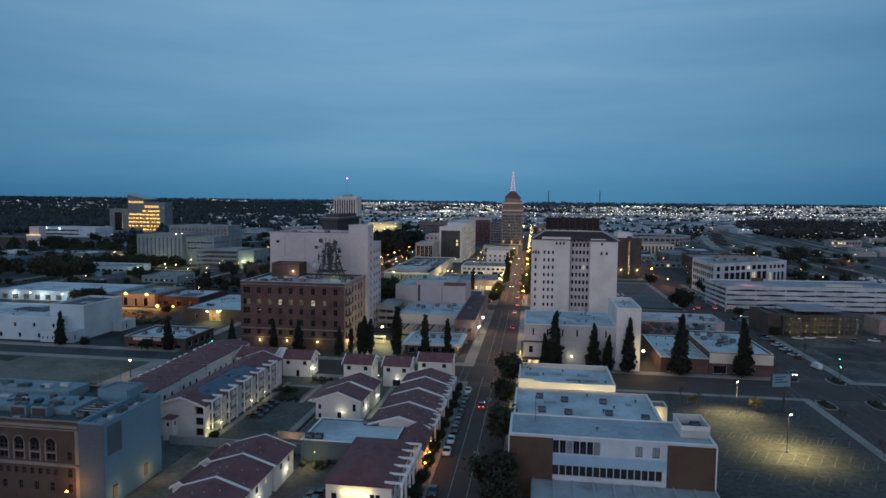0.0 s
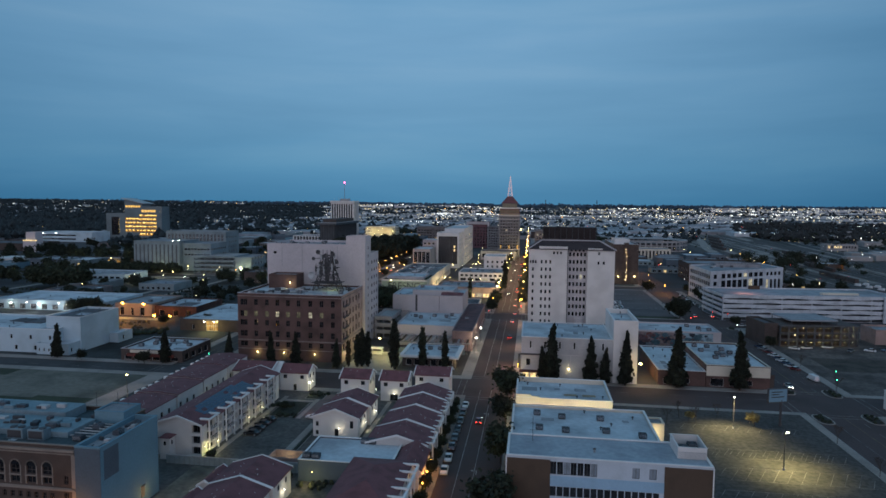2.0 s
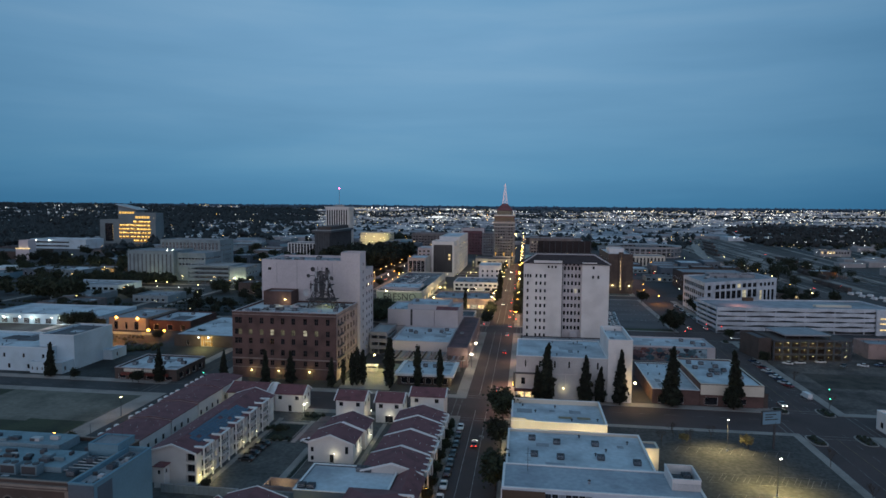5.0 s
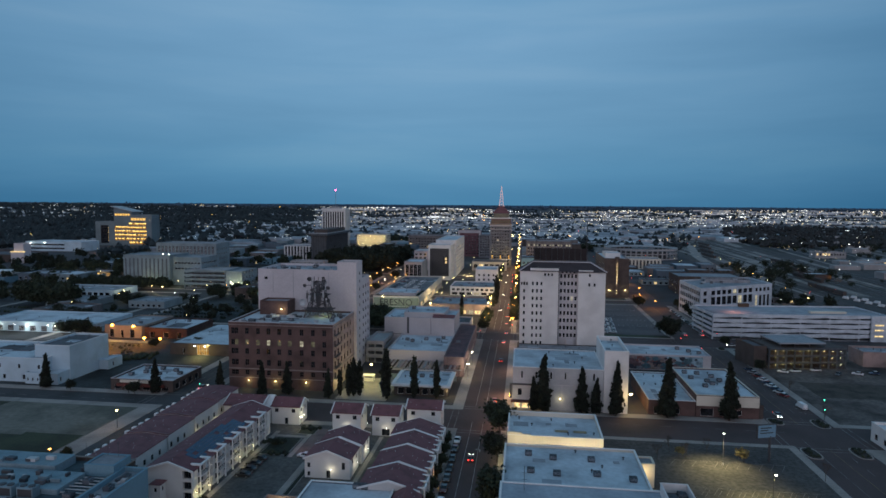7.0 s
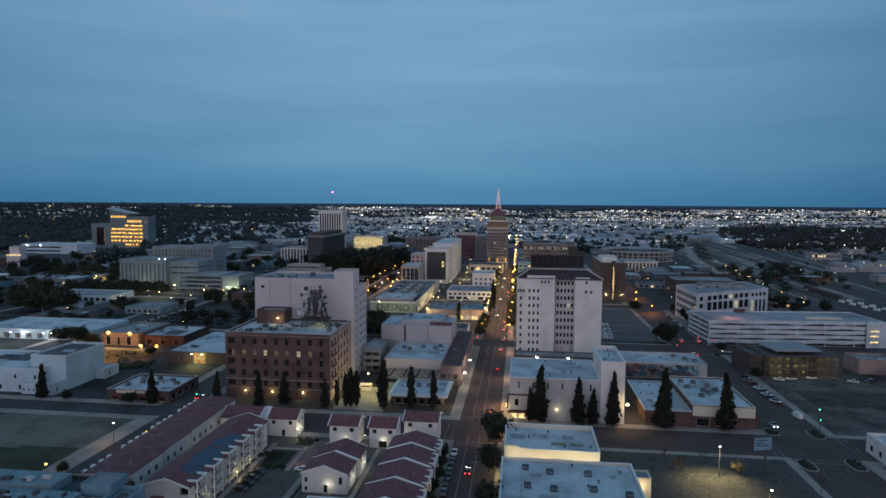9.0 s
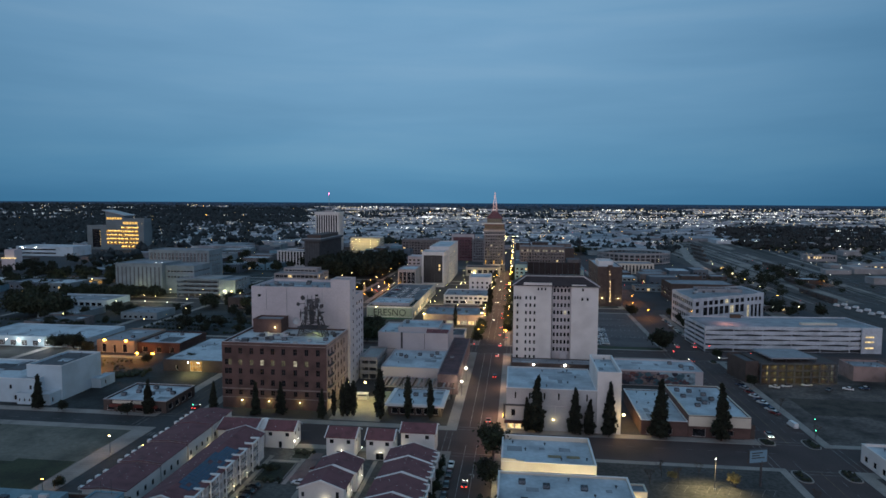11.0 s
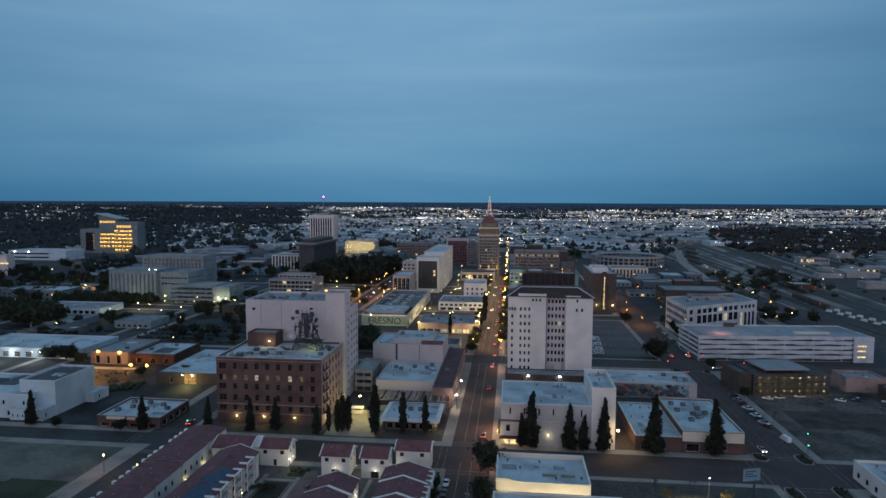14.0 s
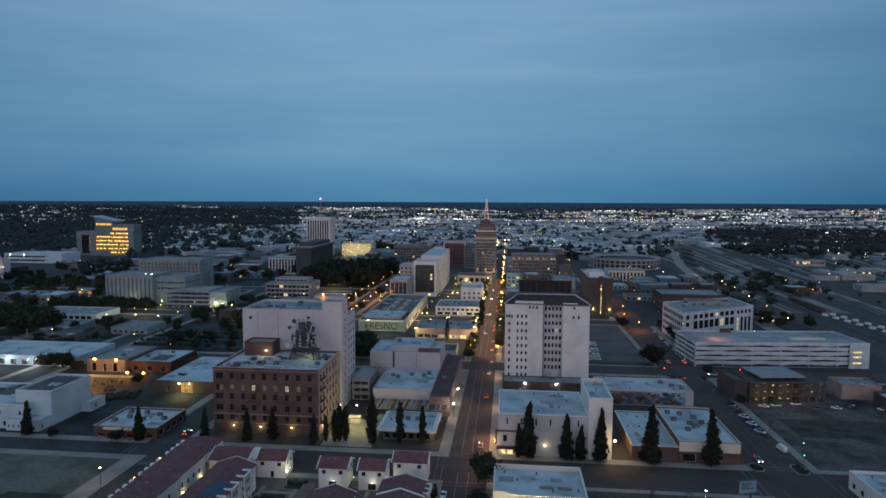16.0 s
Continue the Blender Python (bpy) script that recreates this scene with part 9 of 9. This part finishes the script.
def far_boxes(name, material, n, label, cat, lo, hi, hmin, hmax, wmin, wmax, keep):
    vs, fs = [], []
    made = 0
    while made < n:
        y = lo + (hi - lo) * nr.rand() ** 1.4
        x = nr.uniform(-0.85, 0.95) * (y + 250)
        if not keep(x, y):
            continue
        w, d, h = nr.uniform(wmin, wmax), nr.uniform(wmin, wmax) * 0.8, nr.uniform(hmin, hmax)
        b = ground_height(math.hypot(x, y)) - 0.2
        k = len(vs)
        for z in (b, b + h):
            vs += [(x, y, z), (x + w, y, z), (x + w, y + d, z), (x, y + d, z)]
        fs += [(k, k + 1, k + 5, k + 4), (k + 1, k + 2, k + 6, k + 5), (k + 2, k + 3, k + 7, k + 6), (k + 3, k, k + 4, k + 7), (k + 4, k + 5, k + 6, k + 7)]
        made += 1
    me = bpy.data.meshes.new(name)
    me.from_pydata(vs, [], fs)
    me.materials.append(material)
    return tagged(new(name, me), label, cat, kind="stuff")


clear_view = lambda x, y: not (-720 < x < -430 and 540 < y < 860 and x < -0.72 * y)
outside = lambda x, y: clear_view(x, y) and (y > 1090 or x < -510 or x > 235) and not (205 < x < 0.42 * y + 120 and y < 1500 and x > 200) and not (-745 < x < -560 and 690 < y < 1020)
middle = lambda x, y: outside(x, y) and -0.38 < x / y < 0.30
far_boxes("distant_buildings", far_roof, 640, "scattered pale flat roofs of a far town", "buildings", 1050, 2700, 4, 8, 14, 50, middle)
far_boxes("distant_buildings", roof_white, 560, "scattered white flat roofs of a far town", "buildings", 1050, 2800, 4, 8, 14, 60, middle)
far_boxes("distant_buildings", roof_white, 90, "white flat roofs of the near outskirts", "buildings", 600, 2400, 4, 7, 14, 40, outside)
far_boxes("distant_buildings", far_roof, 110, "pale flat roofs among the wooded suburbs", "buildings", 500, 1700, 5, 9, 20, 55, lambda x, y: outside(x, y) and x < -0.2 * y)
far_boxes("distant_buildings", conc_county, 700, "scattered grey buildings of a far town", "buildings", 300, 3000, 4, 8, 12, 36, outside)
far_boxes("distant_buildings", roof_dark, 950, "scattered dark roofs of a far town", "buildings", 300, 3000, 4, 7, 14, 36, outside)
far_boxes("distant_sheds", conc_grey, 60, "grey industrial sheds beyond a railway yard", "buildings", 700, 1600, 4, 8, 15, 45, lambda x, y: 0.38 * y + 60 < x < 0.85 * y)
far_boxes("distant_buildings", stucco, 60, "white low buildings among suburban trees", "buildings", 450, 1200, 5, 9, 16, 45, lambda x, y: outside(x, y) and x < -520)
far_boxes("distant_warehouses", far_roof, 60, "long pale warehouses far off", "buildings", 1300, 2700, 6, 9, 50, 160, lambda x, y: -250 < x < 0.3 * y)


def far_trees(n, lo, hi, smin, smax, keep, material=None):
    vs, fs = [], []
    made = 0
    while made < n:
        y = lo + (hi - lo) * nr.rand() ** 1.3
        x = nr.uniform(-0.9, 0.95) * (y + 250)
        if not keep(x, y):
            continue
        b = ground_height(math.hypot(x, y))
        s = nr.uniform(smin, smax)
        for c in range(4):
            p = np.array([x, y, b + s * 0.7]) + nr.normal(size=3) * s * np.array([0.55, 0.55, 0.3])
            r = s * nr.uniform(0.4, 0.75)
            k = len(vs)
            vs += [tuple(p + r * np.array(q) * nr.uniform(0.7, 1.25)) for q in ((1, 0, 0), (0, 1, 0), (-1, 0, 0), (0, -1, 0), (0, 0, 1.1), (0, 0, -1))]
            for j in range(4):
                fs += [(k + j, k + (j + 1) % 4, k + 4), (k + (j + 1) % 4, k + j, k + 5)]
        made += 1
    me = bpy.data.meshes.new("distant_trees")
    me.from_pydata(vs, [], fs)
    me.materials.append(material or leaf_far)
    return tagged(new("distant_trees", me), "dark scattered tree canopy of the far town", "trees", kind="stuff")


far_trees(2600, 330, 3200, 4, 8, lambda x, y: outside(x, y) and (x < 150 or x > 330 or y > 1200 or nr.rand() < 0.3))
far_trees(5200, 420, 3600, 6, 12, lambda x, y: outside(x, y) and x / y < -0.34 and (x / y < -0.56 or y > 2100 or nr.rand() < 0.22))
far_trees(2300, 1180, 2050, 5, 9, lambda x, y: x / y > 0.30 and x > 430, mat("brownish_far_woods", (0.034, 0.036, 0.036), 0.95, var=0.3, scale=0.03, fine=0.3))
far_trees(1200, 2800, 4000, 6, 9, lambda x, y: True)
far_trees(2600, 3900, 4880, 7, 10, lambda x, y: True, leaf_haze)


def far_lamps(name, material, n, lo, hi, small, big, keep, label):
    """Lamps spread evenly in depth as seen, most of them small, a few large."""
    vs, fs = [], []
    made = 0
    while made < n:
        y = 1 / (1 / hi + (1 / lo - 1 / hi) * nr.rand())
        x = nr.uniform(-0.9, 0.95) * (y + 250)
        if not keep(x, y):
            continue
        z = ground_height(math.hypot(x, y)) + nr.uniform(6, 10)
        r = (small + (big - small) * nr.rand() ** 3) * y / 1000
        k = len(vs)
        vs += [(x + r, y, z), (x, y + r, z), (x - r, y, z), (x, y - r, z), (x, y, z + r), (x, y, z - r)]
        for j in range(4):
            fs += [(k + j, k + (j + 1) % 4, k + 4), (k + (j + 1) % 4, k + j, k + 5)]
        made += 1
    me = bpy.data.meshes.new(name)
    me.from_pydata(vs, [], fs)
    me.materials.append(material)
    return tagged(new(name, me), label, "lights", kind="stuff")


def district(x, y):
    """Thick lamps over the middle and right of the town, thin ones over the wooded suburbs."""
    s = x / y
    if s > 0.25 and 1100 < y < 2050:
        return nr.rand() < 0.02
    if s > 0.10 and y < 1900:
        return nr.rand() < 0.05
    if s < -0.37:
        return nr.rand() < 0.07
    if y < 2100 and nr.rand() < 0.55:
        return False
    d = 0.42 + 0.8 * noise.noise((x * 0.004, y * 0.0012, 0.3)) + (0.35 if y > 2600 else 0)
    return nr.rand() < max(0.04, d)


far_lamps("distant_lamps", far_white, 560, 1150, 4000, 0.3, 0.9, district, "white lamps of the far town")
far_lamps("distant_lamps", far_warm, 420, 1000, 4000, 0.3, 0.9, district, "warm lamps of the far town")
far_lamps("distant_lamps", lamp_orange, 230, 900, 3800, 0.2, 0.5, lambda x, y: x / y < 0.3 and (outside(x, y) or y > 1100), "orange lamps of the far town")
far_lamps("distant_lamps", far_white, 150, 420, 3600, 0.3, 0.85, lambda x, y: outside(x, y) and x < 0, "white lamps of the wooded suburbs")
far_lamps("distant_lamps", far_warm, 80, 300, 1300, 0.35, 0.75, outside, "warm lamps of the near outskirts")
far_lamps("distant_lamps", far_bright, 60, 700, 1600, 0.4, 0.9, lambda x, y: 0.36 * y + 40 < x < 0.85 * y, "bright lamps of industrial yards")
far_lamps("distant_lamps", far_warm, 60, 500, 1600, 0.4, 0.8, lambda x, y: 200 < x < 0.85 * y, "warm lamps about a railway yard")
far_lamps("distant_lamps", lamp_red, 30, 500, 2600, 0.25, 0.5, lambda x, y: x > 0, "red lamps of the far town")


def lamp_rows(n, lo, hi, keep):
    """Rows of lamps along far streets and lots, with the long roofs that they light."""
    lamps = {far_white: ([], []), far_warm: ([], []), far_bright: ([], [])}
    rv, rf2 = [], []
    made = 0
    while made < n:
        y = 1 / (1 / hi + (1 / lo - 1 / hi) * nr.rand())
        x = nr.uniform(-0.9, 0.95) * (y + 250)
        if not keep(x, y):
            continue
        made += 1
        g = ground_height(math.hypot(x, y))
        length = nr.uniform(0.02, 0.11) * y
        tone = far_warm if nr.rand() < 0.3 else (far_bright if nr.rand() < 0.3 else far_white)
        for _ in range(nr.randint(3, 13)):
            vs, fs = lamps[tone]
            lx, ly, lz = x + length * nr.rand(), y + nr.uniform(-8, 8), g + nr.uniform(6, 9)
            r = (0.28 + 0.6 * nr.rand() ** 2) * y / 1000
            k = len(vs)
            vs += [(lx + 1.3 * r, ly, lz), (lx, ly + r, lz), (lx - 1.3 * r, ly, lz), (lx, ly - r, lz), (lx, ly, lz + 0.8 * r), (lx, ly, lz - 0.8 * r)]
            for q in range(4):
                fs += [(k + q, k + (q + 1) % 4, k + 4), (k + (q + 1) % 4, k + q, k + 5)]
        if nr.rand() < 0.6:
            k, d, h = len(rv), nr.uniform(25, 60), nr.uniform(5, 8)
            for z in (g - 0.5, g + h):
                rv += [(x, y + 10, z), (x + length, y + 10, z), (x + length, y + 10 + d, z), (x, y + 10 + d, z)]
            rf2 += [(k, k + 1, k + 5, k + 4), (k + 1, k + 2, k + 6, k + 5), (k + 2, k + 3, k + 7, k + 6), (k + 3, k, k + 4, k + 7), (k + 4, k + 5, k + 6, k + 7)]
    for m, (vs, fs) in lamps.items():
        me = bpy.data.meshes.new("distant_lamps")
        me.from_pydata(vs, [], fs)
        me.materials.append(m)
        tagged(new("distant_lamps", me), "rows of lamps along far streets and lots", "lights", kind="stuff")
    me = bpy.data.meshes.new("distant_warehouses")
    me.from_pydata(rv, [], rf2)
    me.materials.append(roof_white)
    tagged(new("distant_warehouses", me), "long pale roofs of far warehouses and stores", "buildings", kind="stuff")


lamp_rows(360, 1200, 4000, district)
lamp_rows(150, 2500, 3900, lambda x, y: x / y > 0.08)
lamp_rows(26, 2200, 3900, lambda x, y: -0.95 < x / y < -0.74)
lamp_rows(70, 900, 3900, lambda x, y: outside(x, y) and x < -0.22 * y)
far_boxes("distant_stores", far_roof, 60, "long pale low stores among the wooded suburbs", "buildings", 950, 2000, 6, 9, 30, 95, lambda x, y: outside(x, y) and -0.62 < x / y < -0.2)
far_trees(350, 1080, 2300, 5, 9, lambda x, y: -0.3 < x / y < 0.25)
for x0, x1, y0, y1, n, m in ((-420, -262, 370, 640, 16, lamp_warm), (-250, -140, 366, 600, 18, lamp_warm), (-500, -300, 640, 900, 26, lamp_warm), (90, 230, 500, 900, 18, lamp_warm), (-200, -30, 560, 900, 40, lamp_warm), (-130, 100, 640, 1000, 40, lamp_orange), (-250, -140, 400, 640, 8, lamp_orange), (-420, -262, 400, 700, 5, lamp_orange), (90, 215, 480, 760, 22, lamp_orange),
                              (110, 215, 395, 640, 8, lamp_white), (-120, -25, 440, 700, 26, lamp_warm), (-4, 84, 500, 720, 22, lamp_warm), (-620, -380, 300, 700, 18, lamp_warm), (-500, -262, 380, 700, 10, lamp_white), (60, 130, 600, 900, 14, lamp_red), (58, 84, 1000, 1120, 16, lamp_red), (20, 150, 950, 1400, 40, lamp_white), (-60, 140, 950, 1500, 40, lamp_warm)):
    bm = bmesh.new()
    for _ in range(n):
        blob(bm, nr.uniform(x0, x1), nr.uniform(y0, y1), nr.uniform(3, 7), nr.uniform(0.13, 0.4), 0.7)
    solid("yard_lamps", bm, m, "scattered small lamps among downtown yards", "lights", "stuff")

# ---- railway corridor on the right ----
rail_m = mat("rail_ballast", (0.072, 0.060, 0.057), 0.95, var=0.45, scale=0.03, fine=0.25, tint=(0.05, 0.045, 0.04))
steel_m = mat("rail_steel", (0.25, 0.24, 0.24), 0.4, 0.7)
solid("railway_yard", bmbox(225, 420, 380, 2300, -0.3, 0.06), rail_m, "broad brown gravel railway yard", "railway", "structure")
bm = bmesh.new()
for k in range(12):
    x = 262 + k * 9 + (k % 3) * 2
    for dx_ in (0, 1.44):
        box(bm, x + dx_, x + dx_ + 0.12, 385, 2290, 0.06, 0.2)
solid("railway_tracks", bm, steel_m, "long parallel railway tracks", "railway tracks", "stuff")
bm = bmesh.new()
for k in range(9):
    x, y = 265 + (k % 4) * 22, 560 + k * 90
    for j in range(4):
        box(bm, x, x + 3, y + j * 17, y + j * 17 + 15, 1.0, 4.4)
solid("freight_cars", bm, brown_dark, "standing brown freight cars on tracks", "freight cars", "stuff")
pale_m = mat("pale_trackside_gravel", (0.27, 0.235, 0.21), 0.95, var=0.25, scale=0.03, fine=0.3)
brown_m = mat("brown_cinder", (0.10, 0.082, 0.075), 0.95, var=0.35, scale=0.04, fine=0.3)
scrub_m = mat("dark_scrub", (0.03, 0.03, 0.022), 0.95, var=0.3, scale=0.05)


def strip(name, label, cat, material, p, q, w, z):
    """A long flat strip of ground from p to q."""
    a, b = Vector(p), Vector(q)
    n = Vector((b.y - a.y, a.x - b.x)).normalized() * w / 2
    bm = bmesh.new()
    quad(bm, *[(v.x, v.y, z) for v in (a - n, a + n, b + n, b - n)])
    bmesh.ops.recalc_face_normals(bm, faces=bm.faces)
    return solid(name, bm, material, label, cat, "structure")


rs = random.Random(9)
for k in range(150):
    f = rs.uniform(0, 29)
    a = (236 + 8 * f, 385 + 6 * f)
    b = (240 + 19 * f, 1400 + 20 * f)
    u = rs.uniform(0, 0.85)
    v = min(1, u + rs.uniform(0.10, 0.5))
    pa = (a[0] + (b[0] - a[0]) * u, a[1] + (b[1] - a[1]) * u)
    pb = (a[0] + (b[0] - a[0]) * v, a[1] + (b[1] - a[1]) * v)
    strip("gravel_strip", "worn gravel strip between railway tracks", "railway", rs.choice((pale_m, brown_m, scrub_m, pale_m)), pa, pb, rs.choice((1.5, 2.5, 4, 6, 10)), 0.09 + 0.001 * k)
way = [(342, 1461), (307, 1220), (252, 955), (235, 833), (214, 668), (200, 540), (195, 472), (196, 410)]
for k in range(len(way) - 1):
    strip("yard_road", "pale worn road curving past a railway yard", "road", concrete, way[k], way[k + 1], 13, 0.22 + 0.005 * k)
for y in (560, 690, 830):
    lamp("POINT", 200 + (y - 540) * 0.12, y, 8, 3000, (1.0, 0.55, 0.3), 0.5)
for k in range(7):
    post_lamp(244 - 6 * k, 820 - 55 * k, 8, lamp_orange if k % 2 else lamp_warm, 0.45)
strip("bus_yard", "paved bus yard with parked white vans", "yard", lot_asphalt, (283, 450), (283, 560), 62, 0.30)
building("far_white_office", "white low office with a row of windows beyond a railway yard", "office building", 417, 458, 965, 985, 9, conc_grey, roof_grey, z0=0.05, front=[(2 + 3.8 * c, 4, 2.2, 3) for c in range(10)], lit=0.1)
building("far_pale_office", "long pale low office beyond a railway yard", "office building", 424, 463, 848, 866, 6, conc_grey, roof_grey, z0=0.05, front=[(2 + 3.6 * c, 3, 2.2, 2) for c in range(10)], lit=0.3)
building("rail_shed", "low shed with pale roof beside tracks", "shed", 292, 315, 690, 712, 5, brown_dark, roof_white, z0=0.05)
wall_light(316, 689, 4, lamp_orange, 900, SOD, r=0.6, label="orange lamp on a railway shed")
open_garage("lit_parking_deck", "parking deck glowing with warm yellow light", -271, -222, 1015, 1050, 5, 4.2, stucco_warm, lights=8)
# unseen lights added in front of the deck to give its glow
for x in (-262, -247, -232):
    lamp("POINT", x, 1008, 14, 5000, (1.0, 0.8, 0.35), 0.8)
yard_trees = [(rs.uniform(172, 232), rs.uniform(470, 640), rs.uniform(6, 13)) for _ in range(16)] + [(rs.uniform(225, 320), rs.uniform(650, 800), rs.uniform(5, 12)) for _ in range(46)] + [(rs.uniform(225, 420), rs.uniform(560, 1400), rs.uniform(3, 6)) for _ in range(24)] + [(rs.uniform(420, 900), rs.uniform(600, 1500), rs.uniform(6, 11)) for _ in range(200)]
vs, fs, nv = [], [], 0
for k, (x, y, h) in enumerate(yard_trees):
    me = [c for c in street[k % 3].children if c.name.startswith("crown")][0].data
    co = np.empty(len(me.vertices) * 3)
    me.vertices.foreach_get("co", co)
    co = co.reshape(-1, 3)[: 4 * 300] * (h / 8) + np.array([x, y, 0.1])
    vs.append(co)
    q = np.arange(300) * 4 + nv
    fs.append(np.concatenate([np.stack([q, q + 1, q + 2], 1), np.stack([q, q + 2, q + 3], 1)]))
    nv += len(co)
me = bpy.data.meshes.new("scrub_trees")
me.from_pydata(np.concatenate(vs).tolist(), [], np.concatenate(fs).tolist())
me.materials.append(leaf_green)
tagged(new("scrub_trees", me), "dark scrubby trees along a railway yard", "trees", kind="stuff")
